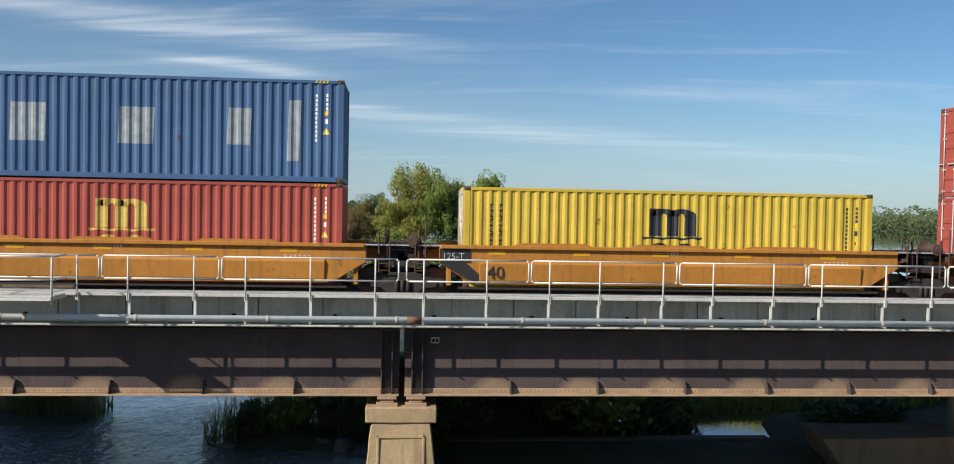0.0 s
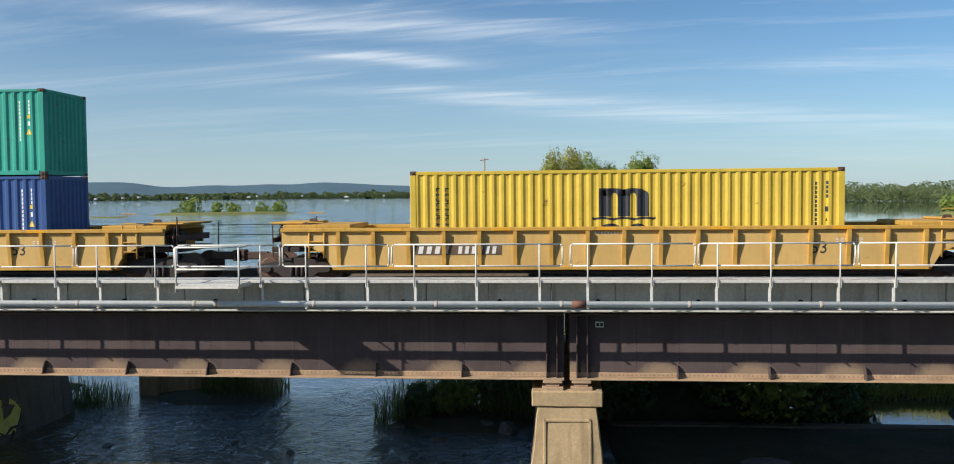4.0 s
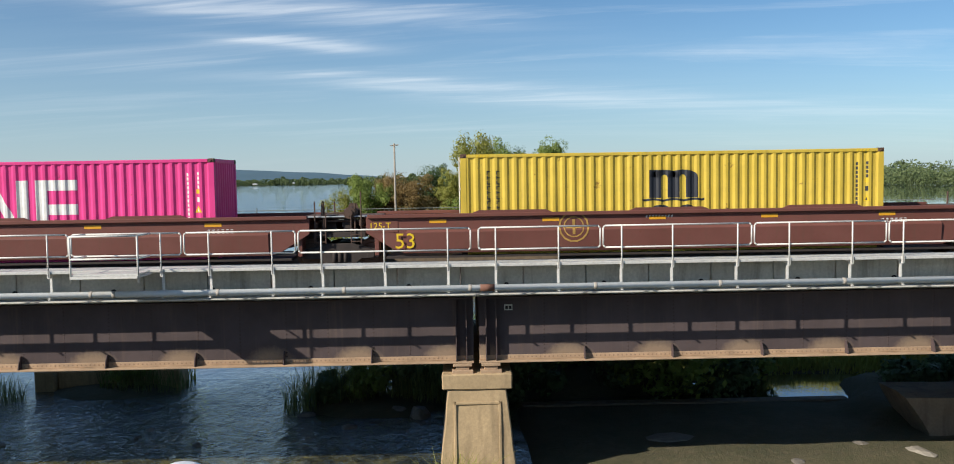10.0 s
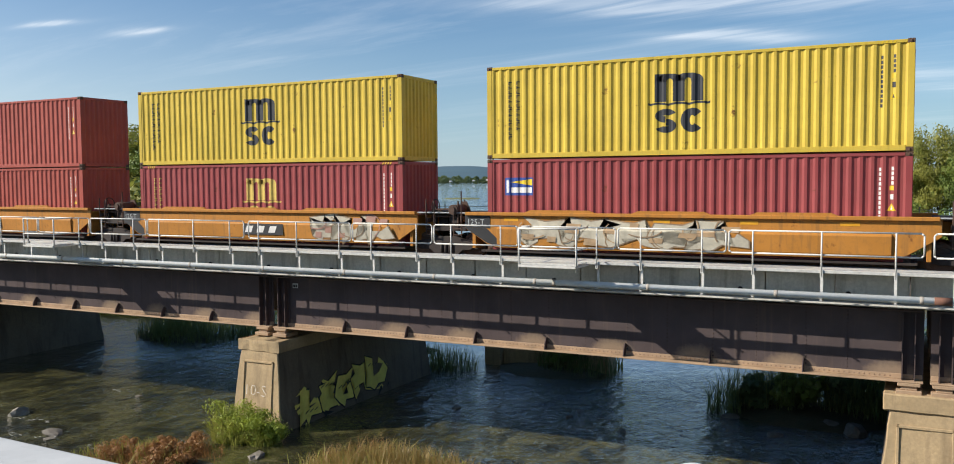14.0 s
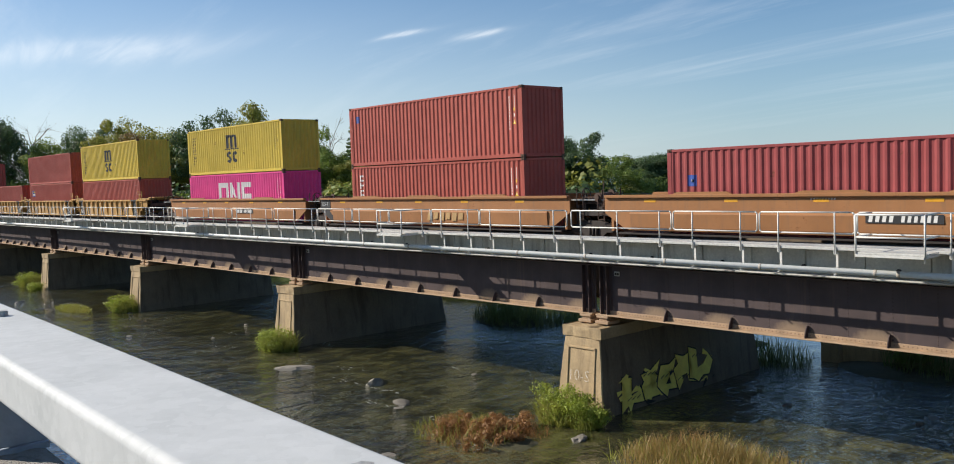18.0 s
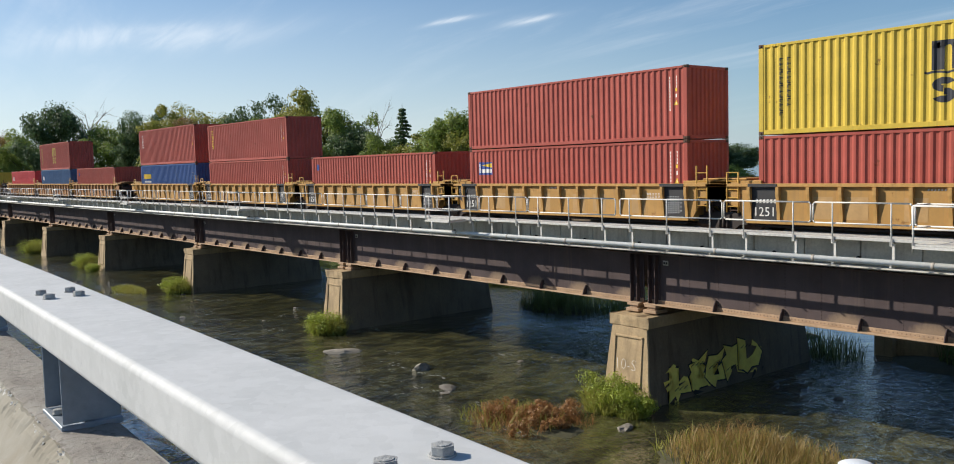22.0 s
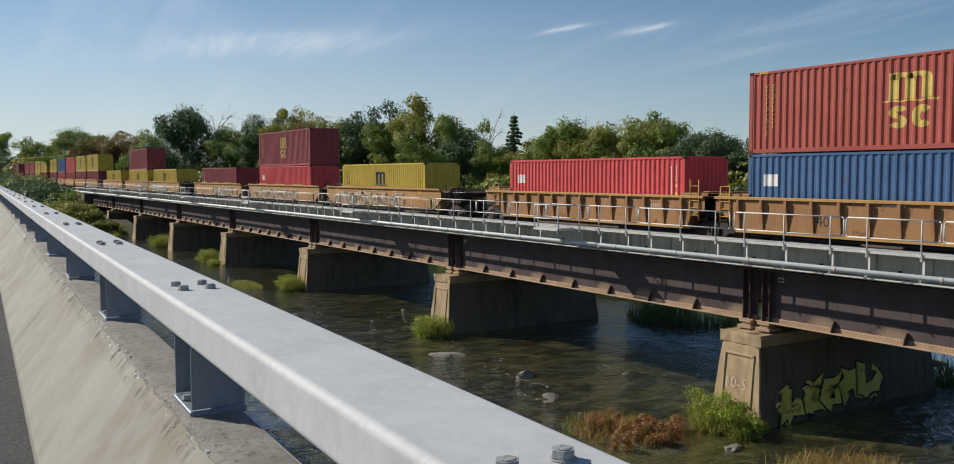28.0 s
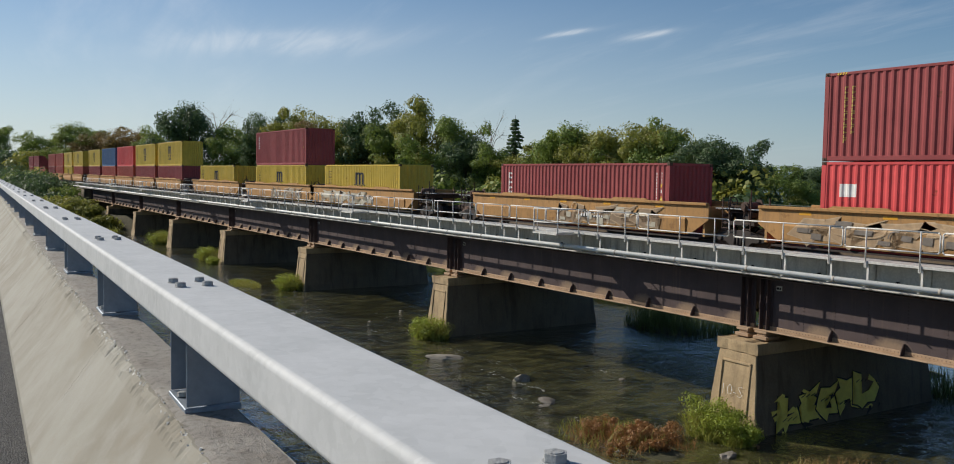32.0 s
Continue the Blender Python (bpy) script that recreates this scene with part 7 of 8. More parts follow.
def tree(x, y, h, spread, style="full", leaf=None, label="green leafy tree on the bank", z=None, bark=None, var=0):
    key = (style, leaf.name if leaf else "", var)
    z = bank(x, y) if z is None else z
    rg = random.Random(int(x * 31 + y * 17))
    s_ = h / 15.6
    if key not in TREES:
        tb, cb = tree_meshes(hash_of(key), 14.0, 5.0 if style != "conifer" else 2.7, style)
        t = thing("tree", label, "tree", "trees on the banks")
        part("trunk", fix(tb), bark or M_BARK, t)
        if cb:
            part("crown", cb, leaf, t)
        TREES[key] = t
    else:
        t = copy_thing(TREES[key], Matrix())
        tagged(t, label, "tree", "trees on the banks")
    sx = spread / (5.0 if style != "conifer" else 2.7)
    t.matrix_basis = Matrix.Translation((x, y, z)) @ Matrix.Rotation(rg.uniform(0, 6.28), 4, "Z") @ Matrix.Diagonal((sx, sx, s_, 1))
    return t


def hash_of(key):
    return sum((i + 1) * ord(ch) for i, ch in enumerate(str(key))) % 9973


EYE = Vector((-0.10, -22.17, 7.83))


def spot(az, d):
    """A place d metres from the viewer's stand, az degrees left of straight across the river."""
    az += 0.65
    return EYE.x - d * math.sin(radians(az)), EYE.y + d * math.cos(radians(az))


# wooded shore behind the left half of the bridge: angle, distance, top height, spread, style, leaf
WOODS = [
    (86.7, 460, 30.5, 9, "full", L_GREEN, 0), (84.4, 350, 22.6, 8, "full", L_GREEN, 1), (82.3, 240, 21.3, 7, "full", L_GREEN, 2), (81.0, 232, 20.2, 6, "full", L_AUT, 0), (79.6, 226, 20, 6.5, "full", L_AUT, 1),
    (78.0, 212, 18.7, 6, "full", L_GREEN, 1), (76.1, 180, 23.0, 6.0, "full", L_DARK, 0), (74.4, 176, 21.8, 4.5, "bare", None, 0), (73.6, 172, 19, 5, "full", L_GREEN, 2), (71.5, 162, 20.5, 4.4, "full", L_DARK, 1),
    (69.5, 155, 20.9, 5.2, "full", L_YEL, 0), (67.9, 150, 17.9, 5, "full", L_AUT, 0), (66.4, 146, 19, 5.5, "full", L_YEL, 1), (64.6, 142, 22, 5.4, "open", L_DARK, 0), (63.2, 138, 18, 5, "full", L_GREEN, 0),
    (61.6, 132, 21.8, 5.0, "open", L_YEL, 0), (59.7, 126, 19.8, 5.2, "open", L_GREEN, 0), (58.3, 120, 14.5, 4.5, "full", L_DARK, 0), (57.0, 119, 18.5, 2.6, "bare", None, 1), (56.4, 117, 13, 3.6, "full", L_GREEN, 1),
    (55.5, 116, 17.5, 3.0, "conifer", L_DARK, 0), (54.3, 112, 13, 4, "full", L_YEL, 0), (52.8, 112, 15.5, 4.2, "full", L_GREEN, 0), (51.6, 108, 15.9, 4.4, "full", L_GREEN, 2), (50.0, 105, 15, 4.2, "full", L_YEL, 1),
    (48.9, 104, 13, 3.4, "full", L_GREEN, 1), (47.8, 103, 16.7, 4.6, "open", L_YEL, 1), (46.6, 101, 13.5, 4, "full", L_GREEN, 0), (45.4, 99, 15.4, 4.4, "open", L_GREEN, 1), (44.2, 97, 13, 4, "full", L_DARK, 1),
    (43.1, 95, 13.3, 4, "full", L_DARK, 0), (41.7, 93, 12.9, 3.6, "full", L_DARK, 1), (50.6, 102, 12, 3.0, "bare", None, 0),
    (38.9, 132, 11.5, 4.5, "full", L_GREEN, 0), (37.0, 250, 13, 8, "full", L_DARK, 1), (35.8, 255, 13.5, 9, "full", L_DARK, 0), (34.6, 262, 13, 8, "full", L_DARK, 1),
]
for az, d, top, sp, style, leaf, var in WOODS:
    x, y = spot(az - 0.65, d)
    z = max(bank(x, y), 0.2)
    lab = {"bare": "bare grey tree with thin branches", "conifer": "dark narrow spruce tree among leafy trees"}.get(style, {"leaf_green": "green leafy tree on the bank", "leaf_dark": "dark green dense tree on the bank", "leaf_yellow_green": "yellow-green early autumn tree on the bank", "leaf_autumn": "orange-brown autumn tree on the bank"}[leaf.name] if leaf else "")
    tree(x, y, top - z, sp, style, leaf, lab, z, M_PALEBARK if style == "bare" else None, var)


def bush(x, y, r, h, leaf, seed, label="dense green shrub", n=None, size=0.3, z=None):
    rg = random.Random(seed)
    bm = bmesh.new()
    for _ in range(n or 16):
        a, q = rg.uniform(0, 6.28), r * rg.random() ** 0.5 * 0.8
        c = (q * math.cos(a), q * math.sin(a), h * rg.uniform(0.15, 0.8))
        leaf_quads(bm, rg, c, r * rg.uniform(0.28, 0.44), 130, size * 0.85)
    for v in bm.verts:
        v.co.z = max(v.co.z, -0.05)
    ob = part("shrub", bm, leaf)
    ob.matrix_basis = pose(x, y, bank(x, y) if z is None else z)
    return tagged(ob, label, "shrub", "shrubs on the banks")


SHRUBS = []
rg = random.Random(77)
for i in range(44):
    az = 83 - i * 0.98
    d = np.interp(az, (40, 50, 62, 84), (84, 98, 120, 215)) * rg.uniform(0.93, 1.05)
    x, y = spot(az, d)
    lf = rg.choice((L_GREEN, L_GREEN, L_DARK, L_YEL))
    if y < 16:
        continue
    key = (lf.name, i % 3)
    bush_h = rg.uniform(4.0, 7.5)
    found = [s_ for s_ in SHRUBS if s_[0] == key]
    if found:
        t = copy_thing(found[0][1], Matrix())
    else:
        t = bush(0, 0, 4.0, 5.0, lf, i, "dense leafy shrub below the trees", 22, 0.55, 0)
        SHRUBS.append((key, t))
    sc = bush_h / 5.0
    t.matrix_basis = Matrix.Translation((x, y, max(bank(x, y), 0.0))) @ Matrix.Rotation(rg.uniform(0, 6.28), 4, "Z") @ Matrix.Diagonal((sc * 1.1, sc * 1.1, sc, 1))

# undergrowth below the trees of the small wooded island and of the far bank
for i, (az, d, bush_h) in enumerate(((37.2, 246, 4.2), (36.6, 244, 5.6), (36.0, 246, 6.4), (35.4, 245, 6.0), (34.8, 248, 6.6), (34.2, 250, 5.8), (33.6, 254, 4.6), (85.6, 430, 11), (84.6, 420, 12), (83.9, 340, 10), (82.9, 335, 11), (82.1, 320, 9))):
    x, y = spot(az, d)
    t = copy_thing(SHRUBS[i % len(SHRUBS)][1], Matrix())
    t.matrix_basis = Matrix.Translation((x, y, max(bank(x, y) - 0.1, -0.1))) @ Matrix.Rotation(i * 1.3, 4, "Z") @ Matrix.Diagonal((bush_h / 4.2, bush_h / 4.2, bush_h / 5.0, 1))

# clump of trees on the point of land straight across
for x, y, top, sp, style, leaf, var in ((-9.4, 51, 7.0, 1.8, "full", L_YEL, 0), (-7.3, 50, 8.4, 2.0, "full", L_GREEN, 0), (-5.2, 52, 8.6, 2.0, "full", L_AUT, 1), (-3.5, 50, 8.2, 1.9, "full", L_AUT, 0), (-1.8, 53, 9.0, 2.0, "full", L_DARK, 1), (0.3, 50, 8.6, 2.0, "full", L_YEL, 1), (1.9, 51, 12.1, 2.7, "full", L_YEL, 2),
                                        (3.6, 50, 10.6, 2.0, "full", L_GREEN, 1), (5.2, 53, 10.2, 1.9, "full", L_DARK, 0), (7.1, 50, 11.0, 2.3, "full", L_GREEN, 2), (9.3, 52, 9.4, 2.0, "open", L_GREEN, 0), (10.9, 51, 8.2, 1.8, "full", L_DARK, 1), (12.3, 50, 7.4, 1.7, "open", L_GREEN, 1)):
    x -= 0.75
    z = max(bank(x, y), 0.3)
    tree(x, y, (top - z) * 1.12, sp * 0.86, style, leaf, "green and yellowing tree on the point of land", z, None, var)
for k, (x, y, r, h, lf) in enumerate(((-9.6, 46.5, 1.8, 2.8, L_GREEN), (-6.0, 46, 2.2, 4.0, L_YEL), (-2.4, 45.5, 2.2, 4.2, L_AUT), (1.0, 46, 2.3, 4.6, L_GREEN), (4.4, 45.5, 2.2, 4.6, L_DARK), (7.6, 46, 2.2, 4.4, L_GREEN), (11.0, 46, 2.0, 3.4, L_YEL), (-0.6, 45, 1.8, 3.8, L_GREEN), (2.8, 44.6, 1.8, 4.2, L_GREEN), (6.0, 44.8, 1.8, 4.0, L_YEL), (9.4, 45.4, 1.8, 3.8, L_DARK))):
    bush(x - 0.75, y, r, h, lf, 400 + k, "low green shrub below the trees", 22, 0.2)
x, y = spot(3.9, 62)
pole = thing("utility_pole", "thin grey pole with a small crossarm", "pole", at=pose(x, y, 0))
part("shaft", fix(rod(bmesh.new(), (0, 0, -0.9), (0, 0, 10.35), 0.09, 8, 0.06)), M_PALEBARK, pole)
part("crossarm", fix(rod(bmesh.new(), (-0.3, 0, 10.2), (0.3, 0, 10.25), 0.04, 6)), M_PALEBARK, pole)

# ---- grass ----
def grass(name, patches, mat, label, seed, per=160, w=0.018, bend=0.35):
    """Blades in ragged patches (x, y, radius x, radius y, height)."""
    rg = random.Random(seed)
    vs, fs = [], []
    for px, py, rx, ry, hh in patches:
        for _ in range(int(per * rx * ry * 3.14)):
            a, q = rg.uniform(0, 6.283), rg.random() ** 0.6
            x, y = px + rx * q * math.cos(a), py + ry * q * math.sin(a)
            z = max(bank(x, y), -0.05)
            h = hh * rg.uniform(0.25, 1.12) * (1.05 - 0.45 * q)
            dx, dy = rg.gauss(0, bend) * h, rg.gauss(0, bend) * h
            t = rg.uniform(0, 6.283)
            cx_, cy_ = w * math.cos(t), w * math.sin(t)
            i = len(vs)
            vs += [(x - cx_, y - cy_, z), (x + cx_, y + cy_, z), (x + dx * 0.4 + cx_ * 0.8, y + dy * 0.4 + cy_ * 0.8, z + h * 0.6), (x + dx * 0.4 - cx_ * 0.8, y + dy * 0.4 - cy_ * 0.8, z + h * 0.6), (x + dx, y + dy, z + h)]
            fs += [(i, i + 1, i + 2, i + 3), (i + 3, i + 2, i + 4)]
    me = bpy.data.meshes.new(name)
    me.from_pydata(vs, [], fs)
    me.materials.append(mat)
    return tagged(new(name, me), label, "grass", kind="stuff")


grass("bank_grass", [(-19.1, -1.8, 0.55, 0.5, 1.05), (-18.6, -2.0, 0.8, 0.6, 0.9), (-17.7, -1.9, 0.5, 0.5, 0.7), (-36.9, -1.6, 1.05, 0.8, 1.0), (-56.6, -1.3, 1.1, 0.9, 1.1), (-78.6, -0.9, 1.2, 0.9, 1.2), (-98.3, -0.5, 1.7, 1.1, 1.5), (-60.5, -3.4, 2.4, 0.8, 0.4), (-0.6, -1.4, 0.9, 0.5, 1.3)], L_GRASS, "bright green grass tufts at the pier feet", 3, 700, 0.014, 0.5)
grass("rusty_grass", [(-19.9, -4.9, 1.7, 1.2, 0.5), (-19.0, -3.6, 1.2, 0.8, 0.5), (-13.9, -1.9, 0.7, 0.7, 0.9), (-14.6, -2.4, 0.5, 0.5, 0.7)], L_RUSTG, "rust-red marsh grass on a gravel bar", 4, 130, 0.007, 0.55)
grass("golden_grass", [(-12.4, -3.0, 2.7, 1.9, 0.85), (-8.6, -3.2, 2.6, 1.5, 0.85), (-5.0, -3.0, 2.4, 1.0, 0.55), (-1.8, -3.4, 2.0, 0.8, 0.5)], L_GOLD, "dry golden grass on the gravel bar", 5, 200, 0.010, 0.32)
grass("mixed_grass", [(-20.1, -4.7, 2.0, 1.4, 0.6), (-12.6, -3.0, 2.9, 2.0, 0.7), (-9.0, -3.2, 2.8, 1.6, 0.7), (-4.0, -3.2, 3.0, 1.0, 0.4)], L_YEL, "sparse yellow-green grass among the dry stems", 15, 45, 0.012, 0.45)
grass("reeds", [(-5.8, 7.8, 0.8, 0.9, 1.9), (-4.2, 8.6, 1.2, 1.2, 2.0), (-1.8, 8.8, 1.4, 1.3, 2.0), (-17.9, 9.6, 1.6, 1.0, 1.5), (-12.6, 11.4, 1.7, 1.3, 1.5), (-33.4, 10.4, 2.6, 1.6, 1.5), (-30.5, 12, 1.5, 1, 1.2)], L_REED, "tall dark green reeds on the bar", 6, 95, 0.013, 0.24)
grass("far_bank_grass", [(15, 20, 9, 3, 0.9), (22, 27, 10, 4, 1.2), (8, 22, 5, 3, 0.9), (11.6, 12.7, 2.4, 1.4, 0.5), (14.6, 12.6, 2.6, 1.4, 0.5), (18.0, 12.7, 3.0, 1.5, 0.7), (16.0, 12.0, 3.0, 0.5, 0.6), (12.4, 12.0, 2.0, 0.4, 0.5), (20.5, 11.6, 2.4, 1.0, 0.8), (12.0, 14.2, 3.0, 2.2, 0.55), (16.5, 14.4, 3.5, 2.4, 0.6), (22, 14.6, 4.5, 2.6, 0.7), (28, 15, 5, 3.0, 0.8), (-13.2, 12.6, 2.2, 0.8, 1.3)], L_GRASS, "sunlit tall grass on the far bank", 7, 110, 0.03, 0.25)
grass("near_bank_grass", [(-124, -4, 5, 4, 0.7), (-132, -8, 7, 6, 0.8), (-145, -7, 8, 5, 0.8), (-160, -9, 10, 6, 0.9), (-180, -10, 12, 7, 1.0), (-142, -2.2, 6, 1.6, 0.7), (-156, -2.2, 9, 1.6, 0.7), (-176, -2.2, 12, 1.8, 0.8)], L_GRASS, "green grass on the near bank", 8, 26, 0.06, 0.3)
for k, (x, y, r, h, lf) in enumerate(((1.8, 8.6, 1.5, 2.0, L_DARK), (4.2, 9.4, 1.8, 2.6, L_DARK), (6.8, 8.8, 1.9, 2.7, L_GREEN), (8.6, 9.2, 1.4, 1.6, L_DARK), (5.4, 11.5, 2.0, 2.8, L_DARK), (2.6, 11.2, 1.6, 2.3, L_GREEN), (10.2, 11.0, 1.2, 1.0, L_GREEN), (-13.0, 11.6, 1.2, 1.5, L_GREEN), (-0.2, 9.2, 1.2, 1.7, L_DARK), (-2.0, 8.9, 1.1, 1.5, L_DARK), (-3.6, 8.5, 1.0, 1.2, L_GREEN), (-5.0, 8.2, 0.8, 0.9, L_DARK), (-12.4, 12.4, 1.1, 1.2, L_GREEN), (-18.2, 9.8, 1.0, 0.9, L_DARK))):
    bush(x, y, r, h, lf, 300 + k, "dark green shrub in the shade behind the bridge", 16, 0.26)
# thicket row, mostly hidden by the girder, added to darken the water's reflection
for k, (x, y, r, h) in enumerate(((-0.5, 12.4, 1.6, 2.4), (1.6, 12.8, 1.8, 2.6), (3.6, 12.2, 1.8, 2.4), (5.6, 12.9, 1.9, 2.0), (7.2, 12.3, 1.5, 1.5), (15.6, 8.4, 1.0, 0.45), (17.4, 9.2, 1.2, 0.5))):
    bush(x, y, r, h, L_DARK, 380 + k, "dark thicket behind the bridge", 26, 0.26)
# leafy tufts at the pier feet
for k, (x, y, r, h) in enumerate(((-18.75, -1.95, 0.80, 1.30), (-18.0, -1.95, 0.75, 1.0), (-17.45, -1.75, 0.45, 0.6), (-36.9, -1.75, 0.9, 0.95), (-56.6, -1.6, 1.0, 1.1), (-78.6, -1.3, 1.1, 1.2), (-98.4, -0.9, 1.5, 1.5), (-75.0, -1.7, 0.7, 0.6))):
    bush(x, y, r, h, L_TUFT, 420 + k, "bright green leafy tuft at the foot of a pier", 30, 0.075, 0.0)
# low rust-red plants on the gravel bar beside the second pier
rg = random.Random(31)
for k in range(16):
    x, y = -19.7 + rg.gauss(0, 0.75), -4.4 + rg.gauss(0, 0.55)
    bush(x, y, rg.uniform(0.30, 0.5), rg.uniform(0.32, 0.55), L_RUSTG, 450 + k, "low rust-red marsh plant on the gravel bar", 9, 0.055, 0.0)
# dark thicket on the slope beside the far end, paler shrubs at its foot
for k, (x, y, r, top) in enumerate(((-152, -3.6, 2.6, 5.2), (-157, -5.0, 3.4, 6.0), (-164, -5.5, 4.0, 6.7), (-172, -6.0, 4.5, 7.2), (-182, -6.5, 5.0, 7.5), (-194, -7.0, 6.0, 7.7), (-210, -7.5, 7.0, 8.2), (-230, -8.0, 8.0, 9.0), (-142, -6.6, 2.8, 3.7), (-148, -7.4, 3.4, 4.5), (-156, -9.0, 4.0, 5.3), (-166, -10.0, 5.0, 6.0), (-178, -11.0, 5.0, 6.6), (-192, -12.0, 6.0, 7.0), (-145, -4.0, 2.4, 3.4))):
    z = max(bank(x, y), 0.0)
    bush(x, y, r, max(top - z, 1.2), L_DARK if k % 4 else L_GREEN, 340 + k, "dark green thicket on the slope beside the bridge end", 30, 0.42, z)
for k, (x, y, r, h) in enumerate(((-132, -4.8, 2.6, 2.2), (-128, -3.6, 1.8, 1.4), (-136, -5.8, 2.4, 2.4), (-124, -2.6, 1.5, 0.9), (-139, -4.4, 2.2, 2.0), (-130, -6.6, 2.4, 1.6))):
    bush(x, y, r, h, L_YEL, 360 + k, "low yellow-green shrub at the water's edge", 22, 0.34)


# ---- rocks in the river ----
def rock(x, y, sx, sy, sz, seed, mat):
    bm = bmesh.new()
    bmesh.ops.create_icosphere(bm, subdivisions=2, radius=1.0)
    o = Vector((seed * 3.1, seed * 1.7, 0))
    for v in bm.verts:
        n = noise.noise(v.co * 1.2 + o) * 0.45 + noise.noise(v.co * 3.1 + o) * 0.15
        v.co = v.co * (1 + n)
        v.co = Vector((v.co.x * sx, v.co.y * sy, max(v.co.z, -0.5) * sz))
    ob = part("river_rock", fix(bm), mat)
    ob.matrix_basis = pose(x, y, 0.0, 0, 0, seed * 47 % 360)
    return tagged(ob, "wet grey-brown rock in the shallow river", "rock", "rocks in the river")


rg = random.Random(9)
for k, (x, y, a, b, c) in enumerate(((-32.5, -3.4, 0.8, 0.5, 0.12), (-27.4, -2.9, 0.36, 0.28, 0.22), (-24.4, -3.9, 0.5, 0.3, 0.10), (-5.6, 6.9, 0.3, 0.2, 0.12), (-4.0, 5.3, 0.28, 0.2, 0.10), (12.2, 1.5, 0.55, 0.3, 0.18), (10.9, 2.3, 0.35, 0.25, 0.14), (5.8, 3.4, 0.9, 0.4, 0.14), (-35.6, 12.0, 0.5, 0.3, 0.2), (-1.8, 6.6, 0.5, 0.35, 0.3), (-0.4, 7.0, 0.45, 0.35, 0.3), (-2.6, 7.0, 0.4, 0.3, 0.2), (8.6, 1.0, 0.3, 0.2, 0.12), (-17.0, -3.0, 0.35, 0.22, 0.10))):
    rock(x, y, a, b, c, k + 1, M_PALEROCK if k in (0, 1, 5) else M_ROCK)
for k in range(16):
    rock(rg.uniform(-70, -20), rg.uniform(-9, 2), rg.uniform(0.12, 0.3), rg.uniform(0.08, 0.2), rg.uniform(0.02, 0.05), 40 + k, M_ROCK)
for k in range(14):
    rock(rg.uniform(-15, 12), rg.uniform(-2.5, 6), rg.uniform(0.10, 0.26), rg.uniform(0.08, 0.2), rg.uniform(0.03, 0.08), 90 + k, M_ROCK if k % 4 else M_PALEROCK)

# foam where the shallow water breaks over stones
M_FOAM = plain("river_foam", (0.36, 0.36, 0.33), 0.5, 0, 0.35, 14, 0.4)
vs, fs = [], []
for fx, fy, fl, n in ((-28.4, -3.3, 1.3, 26), (-26.2, -3.1, 1.0, 20), (-24.8, -4.4, 1.2, 26), (-30.6, -1.9, 1.2, 18), (-33.6, -2.2, 1.5, 16), (-39.5, -3.0, 1.8, 24), (-43.0, -0.9, 1.6, 18), (-36.0, 0.6, 1.6, 18), (-47.5, -3.6, 2.2, 22), (-52.0, -1.0, 2.4, 22), (-58.0, 0.5, 2.6, 24), (-63.0, -2.4, 2.4, 20), (-21.6, -4.4, 0.9, 24), (-19.2, -5.4, 0.8, 16), (-70.0, -1.0, 3.0, 24), (-45.0, 4.0, 1.6, 14), (-27.0, 1.0, 1.0, 10), (-14.6, 3.8, 0.7, 8), (-9.2, 7.6, 1.0, 10)):
    for _ in range(n // 2):
        x, y = fx + rg.gauss(0, 0.42) * fl, fy + rg.gauss(0, 0.15) * fl
        a, b, w = rg.uniform(0.04, 0.15), rg.uniform(0.008, 0.025), rg.uniform(-0.3, 0.3)
        k, zf = len(vs), 0.005 + 0.006 * rg.random()
        vs += [(x + a * math.cos(q + w) * rg.uniform(0.6, 1.1), y + b * math.sin(q) + a * w * math.cos(q), zf) for q in (0, 0.9, 1.9, 3.1, 4.1, 5.3)]
        fs.append(tuple(range(k, k + 6)))
me = bpy.data.meshes.new("foam")
me.from_pydata(vs, [], fs)
me.materials.append(M_FOAM)
tagged(new("foam", me), "white foam streaks on the shallow river", "foam", kind="stuff")

# ---- low abutment block of the right bank, old pier stump behind ----
ab = thing("abutment", "stained concrete abutment block at the water", "abutment")
bm = box(bmesh.new(), 12.5, 3.0, -1.0, 17.1, 4.8, 1.22)
bmesh.ops.subdivide_edges(bm, edges=bm.edges[:], cuts=5, use_grid_fill=True)
for v in bm.verts:
    v.co += noise.noise_vector(v.co * 1.3) * 0.09
    if v.co.x < 13.4:
        v.co.x += min(1.3, 1.30 - v.co.z) * 0.62
# block in the same darkened concrete as the pier sides
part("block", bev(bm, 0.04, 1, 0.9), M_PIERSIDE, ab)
bm = box(bmesh.new(), 18.2, -0.6, -1.0, 22.0, 5.8, 2.85)
part("bearing_wall", bev(bm, 0.05), M_PIER, ab)
bm = box(bmesh.new(), 18.5, 0.0, 2.85, 22.0, 5.8, Z_TOP)
part("backwall", bev(bm, 0.03), M_PIER, ab)
ft = thing("old_footing", "dark concrete edge of an old footing in the mud", "footing")
bm = box(bmesh.new(), 1.6, 7.05, -1.0, 12.7, 7.55, 0.14)
